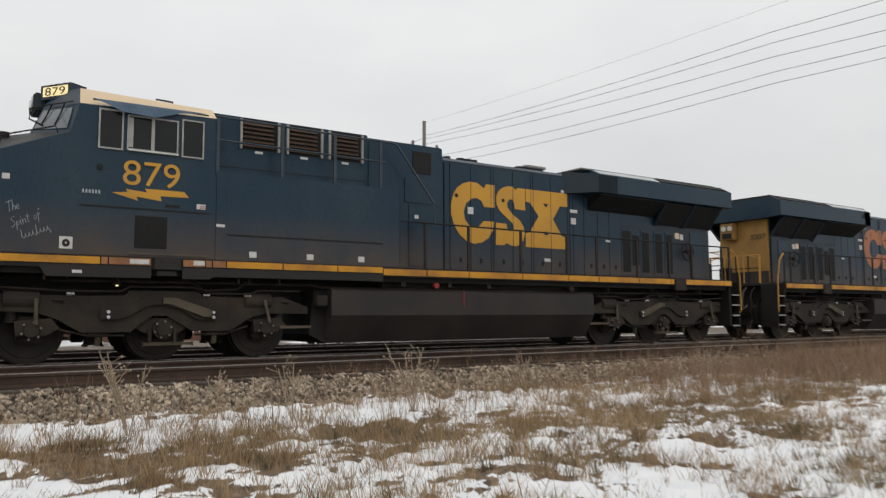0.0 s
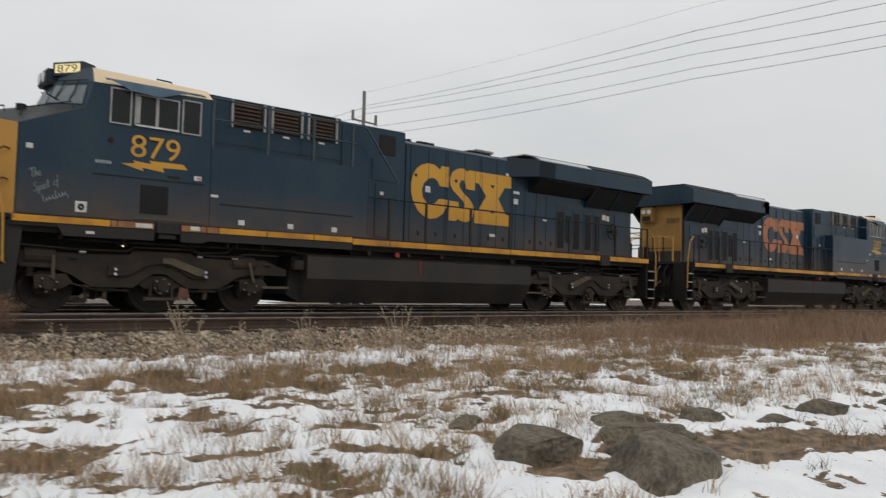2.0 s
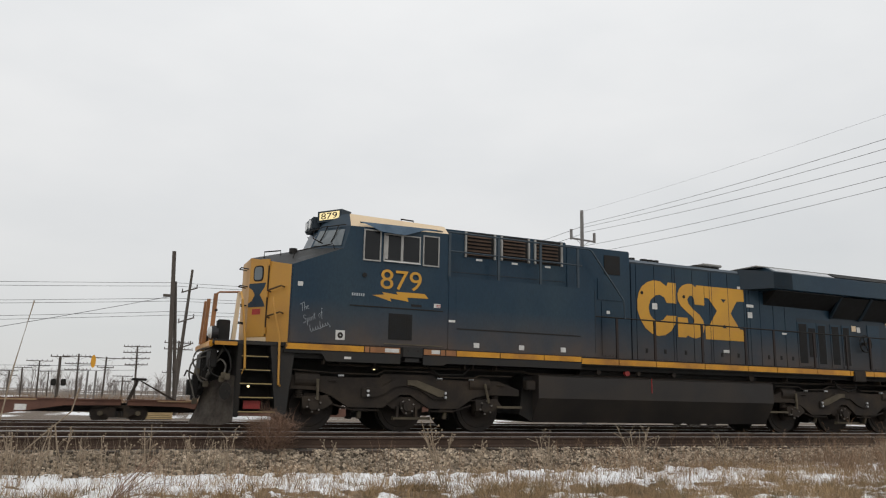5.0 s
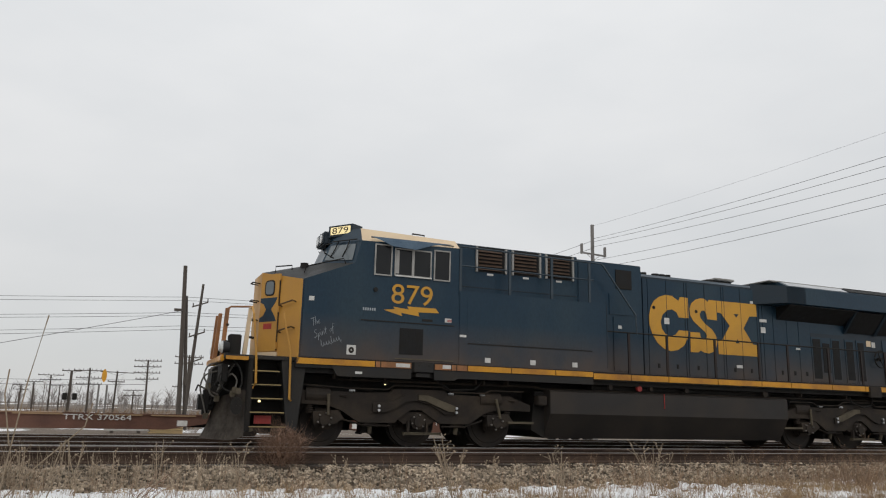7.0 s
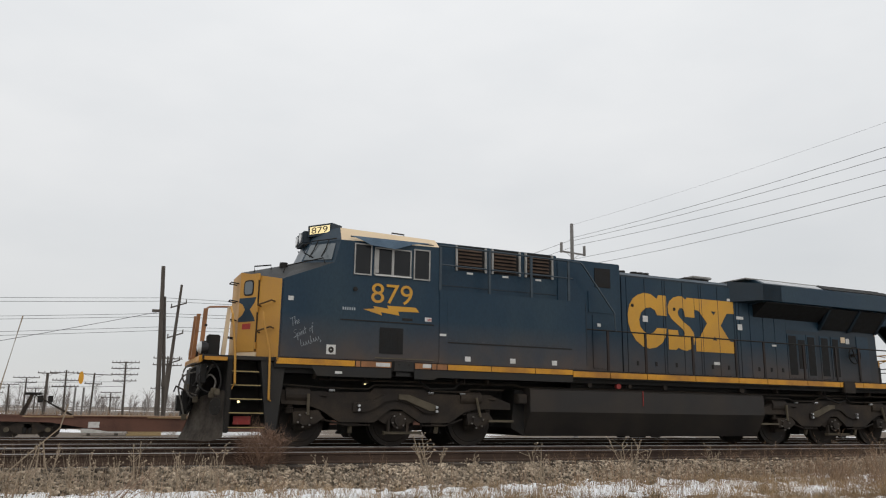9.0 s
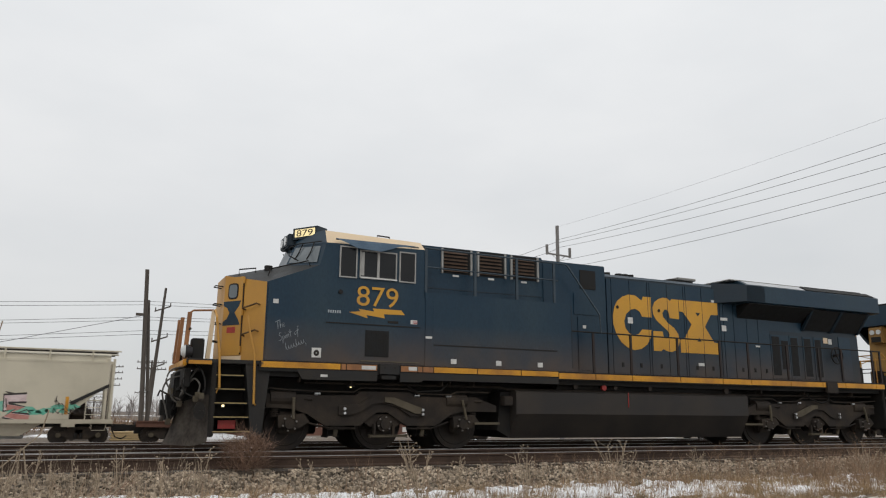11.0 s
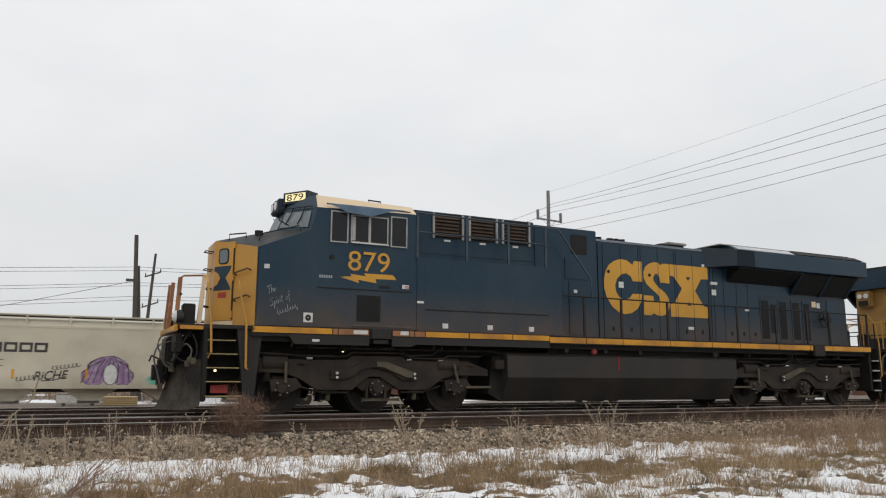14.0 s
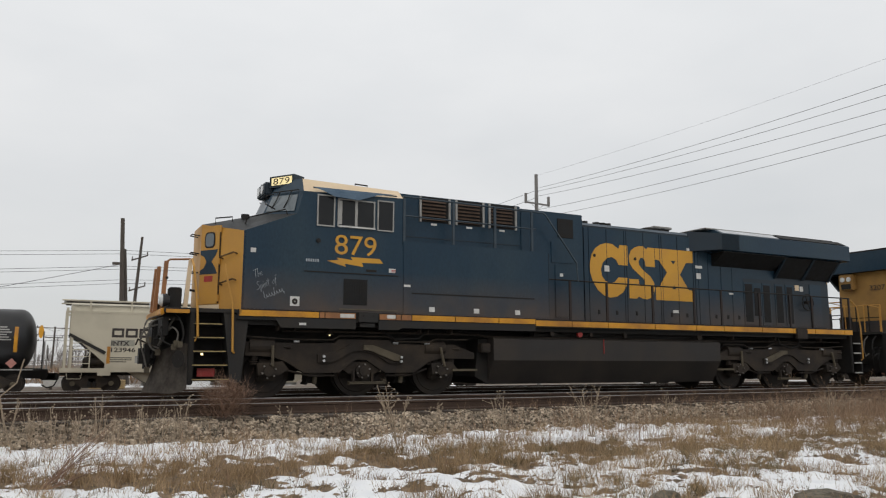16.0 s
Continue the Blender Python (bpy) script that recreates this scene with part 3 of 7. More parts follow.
        part("tie_plate", box(B(), -0.3, 0.55, s * 1.2, s * 1.3, 0.28, 0.33, 0.01), M_TRUCK_LIGHT, tr, "tan dusted plate under the middle axle")
        part("brake_shoe_hanger", box(B(), 1.0 * f - 0.12, 1.0 * f + 0.12, s * 0.7, s * 1.0, 0.32, 0.56, 0.03), M_BLACK, tr)
        part("brake_shoe_hanger", box(B(), -1.05 * f - 0.12, -1.05 * f + 0.12, s * 0.7, s * 1.0, 0.30, 0.56, 0.03), M_BLACK, tr)
        part("sand_pipe", tube(B(), [(-2.6 * f, s * 1.28, 1.27), (-1.6 * f, s * 1.3, 1.22), (-0.7 * f, s * 1.3, 1.22), (-0.55 * f, s * 1.3, 1.31), (0.55 * f, s * 1.3, 1.31), (0.8 * f, s * 1.3, 1.21), (1.6 * f, s * 1.3, 1.2), (1.75 * f, s * 1.3, 1.27), (2.6 * f, s * 1.3, 1.27)], 0.018), M_TRUCK, tr)
        part("step_bracket", box(B(), 2.2 * f, 2.85 * f, s * 1.26, s * 1.33, 0.55, 0.60), M_TRUCK_LIGHT, tr)
    for s in (-1, 1):
        for a in (-1.02, 0.98):
            part("sander_bracket", box(B(), a * f - 0.16, a * f + 0.16, s * 1.05, s * 1.2, 0.44, 0.53, 0.01), M_TRUCK, tr)
            part("sander_nozzle", cyl(B(), (a * f, s * 1.14, 0.45), (a * f, s * 1.10, 0.30), 0.05, 8), M_TRUCK_LIGHT, tr, "dusty sander nozzle")
        part("brake_rod", tube(B(), [(-1.75 * f, s * 1.18, 0.60), (-1.2 * f, s * 1.2, 0.47), (-0.6 * f, s * 1.2, 0.46)], 0.022), M_TRUCK, tr)
        part("brake_rod", tube(B(), [(0.6 * f, s * 1.2, 0.46), (1.15 * f, s * 1.2, 0.46), (1.6 * f, s * 1.18, 0.60)], 0.022), M_TRUCK, tr)
        for px in (-1.55, 0.72, 1.5):
            part("valve", cyl(B(), (px * f, s * 1.27, 1.17), (px * f + 0.12, s * 1.27, 1.17), 0.03, 8), M_BRIGHT, tr, "bright pipe union")
    part("bolster", box(B(), -2.3, 2.3, -0.9, 0.9, 0.62, 1.05, 0.05), M_BLACK, tr)
    return tr


def arc_shape(cx, cz, rx, rz, wx, wz, a0, a1, n=26):
    """A thick open ring in x and z."""
    out = [(cx + rx * math.cos(radians(a0 + (a1 - a0) * k / n)), cz + rz * math.sin(radians(a0 + (a1 - a0) * k / n))) for k in range(n + 1)]
    inn = [(cx + (rx - wx) * math.cos(radians(a1 + (a0 - a1) * k / n)), cz + (rz - wz) * math.sin(radians(a1 + (a0 - a1) * k / n))) for k in range(n + 1)]
    return out + inn


PEN = {"T": [[(0, 1), (0.7, 1.08)], [(0.36, 1.03), (0.28, 0)]], "h": [[(0.06, 1.1), (0, 0), (0.06, 0.38), (0.2, 0.5), (0.28, 0.36), (0.3, 0)]],
       "e": [[(0, 0.25), (0.25, 0.3), (0.2, 0.5), (0.05, 0.45), (0, 0.2), (0.12, 0), (0.3, 0.08)]], "S": [[(0.5, 0.95), (0.25, 1.05), (0.1, 0.8), (0.4, 0.5), (0.42, 0.2), (0.15, 0), (0, 0.15)]],
       "p": [[(0, 0.5), (-0.06, -0.45), (0, 0.3), (0.18, 0.5), (0.28, 0.25), (0.12, 0.02), (0, 0.1)]], "i": [[(0, 0.5), (0, 0.08), (0.1, 0)], [(0.03, 0.75), (0.05, 0.8)]],
       "r": [[(0, 0.5), (0.02, 0), (0.05, 0.35), (0.2, 0.5)]], "t": [[(0.05, 0.95), (0.05, 0.1), (0.18, 0)], [(-0.08, 0.6), (0.24, 0.64)]],
       "o": [[(0.15, 0.5), (0, 0.3), (0.08, 0.02), (0.26, 0.12), (0.28, 0.38), (0.15, 0.5)]], "f": [[(0.34, 0.98), (0.18, 1.05), (0.1, 0.6), (0.06, -0.35)], [(-0.04, 0.5), (0.26, 0.54)]]}
ADVANCE = {"T": 0.62, "S": 0.62, "i": 0.2, "r": 0.28, "t": 0.3, " ": 0.35}


def handwriting(root, words, x, y, z, size):
    """Slanting silver pen strokes; a plain wavy scribble for what cannot be shown."""
    c, d = math.cos(radians(24)), math.sin(radians(24))

    def put(u, v):
        u += 0.25 * v
        return (x + size * (u * c - v * d), y, z + size * (u * d + v * c))

    u0 = 0.0
    if words == "~":
        wave = [(0.036 * k + 0.07 * math.cos(0.6 * k), 0.28 + 0.24 * math.sin(0.6 * k) + 0.5 * (k % 41 < 5) * math.sin(0.6 * k)) for k in range(84)]
        part("scribbled_line", tube(B(), [put(u, v) for u, v in wave], 0.0045, 4), M_SIGNTEXT, root, "silver handwritten scribble")
        return
    for ch in words:
        for line in PEN.get(ch, []):
            part("pen_stroke", tube(B(), [put(u0 + u, v) for u, v in line], 0.0048, 4), M_SIGNTEXT, root, "silver handwritten stroke")
        u0 += ADVANCE.get(ch, 0.38)


def locomotive(at, label, number, emblem_side, emblem_mat, full=True, end_number=""):
    root = thing("locomotive", label, "locomotive", at, group="locomotives coupled in a row")
    es = emblem_side

    # underframe, sill, stripe and skirts
    part("underframe", box(box(B(), -1.2, 18.2, -0.55, 0.55, 0.95, 1.62), -0.6, 18.1, -1.42, 1.42, 1.50, 1.74), M_BLACK, root)
    part("walkway", box(B(), 6.40, 18.22, -1.55, 1.55, 1.74, 1.785, 0.008), M_SKIRT, root)
    part("front_deck", box(B(), -2.1, 2.9, -1.5, 1.5, 1.72, 1.80, 0.01), M_SKIRT, root)
    for s in (-1, 1):
        cuts = [-0.70, 0.98, 1.10, 1.80, 2.33, 2.73, 2.86, 3.12, 4.22, 5.38, 6.42, 7.50, 8.63, 10.19, 11.66, 12.70, 14.21, 15.50, 16.47, 17.82, 18.2]
        for a, b in zip(cuts, cuts[1:]):
            if abs(a - 1.80) < 0.01:
                continue
            worn = 0.9 < a < 2.9
            z0, z1 = (1.672, 1.79) if a < 6.4 else (1.63, 1.765)
            part("stripe", box(B(), a + 0.012, b - 0.012, min(s * 1.545, s * 1.562), max(s * 1.545, s * 1.562), z0, z1), M_RUSTSTRIPE if worn else M_STRIPE, root, "worn reddish stripe plate" if worn else "yellow sill stripe plate")
        part("sill", box(B(), -0.72, 18.2, min(s * 1.42, s * 1.545), max(s * 1.42, s * 1.545), 1.60, 1.80), M_BLACK, root)
        part("skirt", prism(B(), [(0.04, 1.65), (1.80, 1.65), (1.80, 1.45), (0.17, 1.45)], s * 1.50, s * 1.55), M_SKIRT, root, "dusty grey skirt plate")
        part("skirt", prism(B(), [(2.33, 1.65), (6.42, 1.65), (6.42, 1.50), (2.9, 1.50), (2.8, 1.45), (2.33, 1.45)], s * 1.50, s * 1.55), M_SKIRT, root, "dusty grey skirt plate")
        jp = box(B(), 1.84, 2.29, s * 1.555 - 0.05, s * 1.555 + 0.05, 1.60, 1.81, 0.01)
        box(jp, 1.90, 2.23, s * 1.5 - 0.06, s * 1.5 + 0.06, 1.50, 1.58)
        part("jacking_pad", jp, M_SKIRT, root)
        for dx in (1.95, 2.18):
            part("pad_hole", cyl(B(), (dx, s * 1.600, 1.74), (dx, s * 1.608, 1.74), 0.022, 10), M_BLACK, root)
        part("rear_jacking_pad", box(B(), 15.62, 16.1, s * 1.55 - 0.05, s * 1.55 + 0.05, 1.46, 1.77, 0.02), M_TRUCK, root)
        part("stripe_label", box(B(), 1.44, 1.76, min(s * 1.56, s * 1.566), max(s * 1.56, s * 1.566), 1.69, 1.77), M_WHITE, root)
        part("stripe_label", box(B(), 2.52, 2.72, min(s * 1.56, s * 1.566), max(s * 1.56, s * 1.566), 1.70, 1.78), M_WHITE, root)

    # nose and cab shell
    def V(s):
        return dict(A=(-0.65, 1.5 * s, 1.80), A2=(-0.65, 1.5 * s, 3.42), Bq=(-1.33, 0.5 * s, 1.80), B2=(-1.33, 0.5 * s, 3.64), C=(0.45, 1.5 * s, 3.87), D=(-0.05, 0.5 * s, 3.98),
                    E=(0.58, 1.5 * s, 4.38), F=(0.15, 0.5 * s, 4.46), G=(0.62, 1.22 * s, 4.71), H=(0.28, 0.5 * s, 4.75), I=(2.9, 1.5 * s, 4.44), J=(2.9, 1.22 * s, 4.66), K=(2.9, 1.5 * s, 1.80))

    L, R = V(-1), V(1)

    def shell(name, faces, mat, lab="", bevel=0.02):
        bm = B()
        seen = {}

        def v(p):
            if p not in seen:
                seen[p] = bm.verts.new(p)
            return seen[p]

        for f in faces:
            bm.faces.new([v(p) for p in f])
        bmesh.ops.recalc_face_normals(bm, faces=bm.faces)
        return part(name, bm, mat, root, lab)

    shell("cab", [[L["A"], L["A2"], L["C"], L["E"], L["I"], L["K"]], [R["A"], R["A2"], R["C"], R["E"], R["I"], R["K"]],
                  [L["C"], L["D"], L["F"], L["E"]], [R["C"], R["D"], R["F"], R["E"]], [L["D"], R["D"], R["F"], L["F"]],
                  [L["E"], L["F"], L["H"], L["G"]], [R["E"], R["F"], R["H"], R["G"]], [L["F"], R["F"], R["H"], L["H"]],
                  [L["I"], L["J"], R["J"], R["I"], R["K"], L["K"]]], M_BLUE, "dark blue cab and nose shell")
    shell("nose_top", [[L["A2"], L["B2"], L["D"], L["C"]], [R["A2"], R["B2"], R["D"], R["C"]], [L["B2"], R["B2"], R["D"], L["D"]]], M_NOSETOP, "grimy dark nose top")
    shell("nose", [[L["A"], L["Bq"], L["B2"], L["A2"]], [R["A"], R["Bq"], R["B2"], R["A2"]], [L["Bq"], R["Bq"], R["B2"], L["B2"]]], M_YELLOW, "yellow nose front")
    shell("cab_roof", [[L["G"], L["H"], R["H"], R["G"], R["J"], L["J"]], [L["E"], L["G"], L["J"], L["I"]], [R["E"], R["G"], R["J"], R["I"]]], M_ROOF, "cream painted cab roof")
    part("nose_hatch_rail", tube(B(), [(-1.1, -0.75, 3.63), (-1.1, -0.75, 3.76), (-0.75, -0.75, 3.82), (-0.75, -0.75, 3.72)], 0.016), M_BLACK, root)
    part("nose_hatch_rail", tube(B(), [(-0.55, -1.05, 3.60), (-0.5, -1.05, 3.78), (0.25, -1.3, 3.98), (0.3, -1.3, 3.85)], 0.014), M_BLACK, root)
    part("nose_sand_cap", cyl(B(), (-0.45, -0.6, 3.80), (-0.45, -0.6, 3.92), 0.09, 12), M_BLACK, root)
    # nose door and its fittings, on the slanted near face
    a0, b0 = Vector((-0.65, -1.5, 0)), Vector((-1.33, -0.5, 0))
    nrm = Vector((-(b0 - a0).y, (b0 - a0).x, 0)).normalized()
    if nrm.x > 0:
        nrm = -nrm

    def on_nose(u, z, out=0.0):
        p = a0 + (b0 - a0) * u + nrm * out
        return Vector((p.x, p.y, z))

    def nose_patch(bm, u0, u1, z0, z1, out, depth):
        return sheet(bm, [on_nose(u0, z0, out), on_nose(u1, z0, out), on_nose(u1, z1, out), on_nose(u0, z1, out)], nrm, depth)

    door = part("nose_door", nose_patch(B(), 0.54, 0.97, 1.93, 3.58, 0.002, 0.03), M_YELLOW, root, "yellow nose door")
    wpts = [on_nose(0.755 + 0.12 * math.copysign(abs(math.cos(t)) ** 0.5, math.cos(t)), 3.28 + 0.17 * math.copysign(abs(math.sin(t)) ** 0.5, math.sin(t)), 0.03) for t in [2 * math.pi * k / 20 for k in range(20)]]
    part("door_window_gasket", sheet(B(), wpts, nrm, 0.012), M_BLACK, door)
    wp2 = [on_nose(0.755 + 0.095 * math.copysign(abs(math.cos(t)) ** 0.5, math.cos(t)), 3.28 + 0.14 * math.copysign(abs(math.sin(t)) ** 0.5, math.sin(t)), 0.04) for t in [2 * math.pi * k / 20 for k in range(20)]]
    part("door_window", sheet(B(), wp2, nrm, 0.006), M_SHIELD, door)
    part("door_emblem", sheet(B(), [on_nose(u, z, 0.032) for u, z in ((0.56, 3.07), (0.97, 3.07), (0.97, 2.98), (0.88, 2.93), (0.82, 2.82), (0.88, 2.70), (0.97, 2.64), (0.97, 2.56), (0.56, 2.56), (0.60, 2.66), (0.70, 2.82), (0.60, 2.96))], nrm, 0.004), M_BLUE, door, "dark blue hourglass emblem")
    part("door_notice", nose_patch(B(), 0.66, 0.86, 2.40, 2.52, 0.032, 0.004), M_RED, door, "red notice plate")
    part("nose_base", nose_patch(B(), 0.50, 0.99, 1.805, 1.92, 0.003, 0.02), M_ROOF, root, "pale worn paint under the nose door")
    for z in (3.5, 2.82, 2.05):
        part("door_hinge", cyl(B(), on_nose(0.525, z - 0.07, 0.03), on_nose(0.525, z + 0.07, 0.03), 0.03, 8), M_YELLOW, door)
    part("door_edge", cyl(B(), on_nose(0.53, 1.95, 0.012), on_nose(0.53, 3.55, 0.012), 0.014, 6), M_TRUCK, door)
    for z in (2.95, 2.4):
        part("nose_grab", tube(B(), [on_nose(0.14, z, 0), on_nose(0.14, z + 0.02, 0.10), on_nose(0.46, z - 0.06, 0.10), on_nose(0.46, z - 0.08, 0)], 0.018), M_GRAB, root, "grimy brown grab iron")
    for z in (3.42, 3.03, 2.62, 2.24):
        part("nose_step_grab", tube(B(), [(-1.34, -0.35, z), (-1.50, -0.35, z + 0.02), (-1.50, -0.1, z + 0.02), (-1.34, -0.1, z)], 0.014), M_BLACK, root)
    # windshield and number boards
    for P, s in ((L, -1), (R, 1)):
        C, D, E, F = (Vector(P[k]) for k in "CDEF")

        def q(u, w):
            return (C * (1 - u) + D * u) * (1 - w) + (E * (1 - u) + F * u) * w

        n = (D - C).cross(E - C).normalized()
        if n.x > 0:
            n = -n
        part("windshield", sheet(B(), [q(0.1, 0.12) + n * 0.004, q(0.93, 0.12) + n * 0.004, q(0.93, 0.85) + n * 0.004, q(0.14, 0.85) + n * 0.004], n, 0.01), M_SHIELD, root, "windshield pane, sky reflection put into its grey")
        for u in (0.34, 0.7):
            part("wiper", tube(B(), [q(u, 1.0) + n * 0.05, q(u + 0.02, 0.6) + n * 0.04, q(u + 0.08, 0.25) + n * 0.025], 0.012), M_BLACK, root)
        part("wiper_rail", tube(B(), [q(0.1, 1.02) + n * 0.06, q(0.9, 1.0) + n * 0.06], 0.012), M_BLACK, root)
        nb = new("number_board")
        nb.parent = root
        p0, p1 = Vector((0.50, s * 0.98, 4.60)), Vector((0.10, s * 0.42, 4.60))
        d = (p1 - p0).normalized()
        nn = Vector((-abs(d.y), s * abs(d.x), 0)).normalized()
        part("board_case", sheet(B(), [p0, p1, p1 + Vector((0, 0, 0.26)), p0 + Vector((0, 0, 0.26))], -nn, 0.35), M_BLUE_SHADED, nb)
        part("board_face", sheet(B(), [p0 + d * 0.06 + Vector((0, 0, 0.05)) + nn * 0.003, p1 - d * 0.06 + Vector((0, 0, 0.05)) + nn * 0.003, p1 - d * 0.06 + Vector((0, 0, 0.22)) + nn * 0.003, p0 + d * 0.06 + Vector((0, 0, 0.22)) + nn * 0.003], nn, 0.006), M_BOARD, nb, "lit yellow number board")
        yaw = math.degrees(math.atan2(nn.y, nn.x)) + 90
        first = p1 - d * 0.11 if s < 0 else p0 + d * 0.11
        lettering("board_number", number, 0.14, pose(first.x + nn.x * 0.011, first.y + nn.y * 0.011, 4.665, 90, 0, yaw), M_LETTER, nb, width=0.46)
    hd = part("headlight_housing", box(B(), 0.0, 0.40, -0.36, 0.36, 4.46, 4.76, 0.03), M_BLUE_SHADED, root)
    for dy in (-0.16, 0.16):
        part("headlight", cyl(B(), (-0.02, dy, 4.61), (0.02, dy, 4.61), 0.1, 14), M_LENS, hd, "clear headlight lens")
    part("mirror_arm", tube(B(), [(0.1, -1.0, 4.02), (-0.12, -1.05, 4.1), (-0.12, -1.05, 4.28), (0.05, -1.0, 4.35)], 0.014), M_BLACK, root)

    # side windows, digits, bolt, vents and decals, on both sides
    for s in (-1, 1):
        def slab(name, x0, x1, z0, z1, mat, out=0.004, lab="", y=1.5, parent=root):
            ya, yb = s * y, s * (y + out)
            return part(name, box(B(), x0, x1, min(ya, yb), max(ya, yb), z0, z1), mat, parent, lab)

        part("cab_side_plate", box(B(), -0.62, 2.9, min(s * 1.5, s * 1.53), max(s * 1.5, s * 1.53), 1.82, 3.36), M_BLUE, root)
        for x0, x1, z0, z1 in ((0.88, 1.28, 3.645, 4.34), (1.34, 1.77, 3.67, 4.29), (1.77, 2.21, 3.67, 4.29), (2.27, 2.67, 3.64, 4.34)):
            wf = new("cab_window")
            wf.parent = root
            fr = B()
            w = 0.028
            for a, b, c, e in ((x0, x0 + w, z0, z1), (x1 - w, x1, z0, z1), (x0 + w, x1 - w, z0, z0 + w), (x0 + w, x1 - w, z1 - w, z1)):
                box(fr, a, b, min(s * 1.5, s * 1.53), max(s * 1.5, s * 1.53), c, e)
            part("window_frame", fr, M_SILVER, wf, "grey metal window frame")
            part("pane", box(B(), x0 + w, x1 - w, min(s * 1.5, s * 1.512), max(s * 1.5, s * 1.512), z0 + w, z1 - w), M_GLASS, wf, "dark window pane")
        slab("arm_rest", 1.36, 2.21, 3.655, 3.678, M_WHITE, 0.06)
        slab("sliding_sash", 1.37, 1.44, 3.72, 4.24, M_SILVER, 0.035, "white edge of an open sliding sash")
        aw = [(0.76, s * 1.52, 4.49), (2.72, s * 1.52, 4.50), (2.24, s * 1.56, 4.43), (1.78, s * 1.66, 4.26), (1.22, s * 1.66, 4.29), (1.0, s * 1.60, 4.40)]
        part("window_awning", sheet(B(), aw, (0, -s, 0.3), 0.012), M_CANVAS, root, "blue canvas sun awning")
        part("awning_rail", tube(B(), [(0.78, s * 1.52, 4.47), (2.74, s * 1.52, 4.47)], 0.014), M_BLUE_SHADED, root)
        if s == -1:
            lettering("road_number", number, 0.43, facing_south(1.29, -1.535, 3.06), M_EMBLEM, root, width=0.96, label="yellow road number")
        else:
            lettering("road_number", number, 0.43, facing_north(2.25, 1.535, 3.06), M_EMBLEM, root, width=0.96, label="yellow road number")
        boltp = [(1.12, 2.90), (1.38, 2.93), (1.34, 2.98), (1.70, 2.945), (1.66, 3.01), (2.33, 3.01), (2.42, 2.91), (1.92, 2.90), (1.95, 2.81), (1.52, 2.86), (1.55, 2.79)]
        part("lightning_bolt", prism(B(), boltp, s * 1.53, s * 1.535), M_EMBLEM, root, "yellow lightning bolt")
        slab("side_seam", 0.62, 2.78, 2.640, 2.662, M_BLACK, 0.012, y=1.53)
        slab("door_latch", 2.02, 2.26, 2.71, 2.76, M_BLACK, 0.012, y=1.53)
        vent = slab("floor_vent", 1.51, 2.05, 1.97, 2.53, M_GRILLE, 0.012, "black ribbed vent", y=1.53)
        for k in range(9):
            xa = 1.535 + k * 0.056
            slab("vent_rib", xa, xa + 0.03, 1.99, 2.51, M_GRILLE, 0.016, y=1.53, parent=vent)
        slab("square_decal", 0.345, 0.545, 1.905, 2.105, M_WHITE, 0.004, "white square decal", y=1.53)
        part("decal_ring", prism(B(), arc_shape(0.445, 2.0, 0.06, 0.065, 0.045, 0.05, 0, 359, 18), s * 1.534, s * 1.538), M_TRUCK, root)
        slab("small_flag_decal", 2.56, 2.72, 2.72, 2.81, M_WHITE, 0.004, "small red and white decal", y=1.53)
        slab("flag_stripe", 2.62, 2.72, 2.735, 2.75, M_RED, 0.007, y=1.53)
        slab("flag_stripe", 2.62, 2.72, 2.765, 2.78, M_RED, 0.007, y=1.53)
        slab("nose_label", -0.51, -0.40, 2.98, 3.07, M_WHITE, 0.004, y=1.53)
        slab("cab_bottom_rail", 1.42, 2.78, 1.86, 1.885, M_TRUCK_LIGHT, 0.02, y=1.53)
        slab("skirt_label", 0.55, 0.70, 1.51, 1.56, M_WHITE, 0.004, y=1.55)
        for k in range(6):
            slab("model_code_bar", 0.66 + k * 0.05, 0.69 + k * 0.05, 2.86, 2.92, M_SIGNTEXT, 0.003, y=1.53)
        if s < 0:
            for words, xa, za, size in (("The", -0.42, 2.44, 0.15), ("Spirit of", -0.35, 2.20, 0.15), ("~", -0.20, 2.02, 0.15)):
                handwriting(root, words, xa, -1.534, za, size)
            lettering("end_letter", "F", 0.075, facing_south(-0.685, -1.566, 1.70), M_LETTER, root, width=0.045)
        part("side_port", cyl(B(), (0.92, s * 1.52, 3.32), (0.92, s * 1.56, 3.32), 0.05, 10), M_BLACK, root)
    # roof details
    for x, y, h in ((0.95, -0.6, 0.1), (1.3, -0.7, 0.12), (0.8, -0.2, 0.14)):
        part("roof_antenna", cyl(B(), (x, y, 4.70), (x, y, 4.70 + h), 0.014, 6), M_BLACK, root)
    part("roof_horn_bracket", tube(B(), [(1.95, -0.9, 4.68), (1.95, -0.9, 4.80), (2.25, -0.9, 4.79), (2.25, -0.9, 4.67)], 0.018), M_BLACK, root)

    # body behind the cab
    part("equipment_box", box(B(), 2.9, 6.86, -1.545, 1.545, 1.80, 3.46, 0.015), M_BLUE, root, "plain blue equipment cabinet")
    part("upper_box", box(B(), 2.9, 6.24, -1.2, 1.2, 3.40, 4.63, 0.02), M_BLUE, root, "upper blue cabinet with vents")
    part("middle_box", box(B(), 6.24, 8.16, -1.2, 1.2, 1.78, 4.58, 0.02), M_BLUE, root)
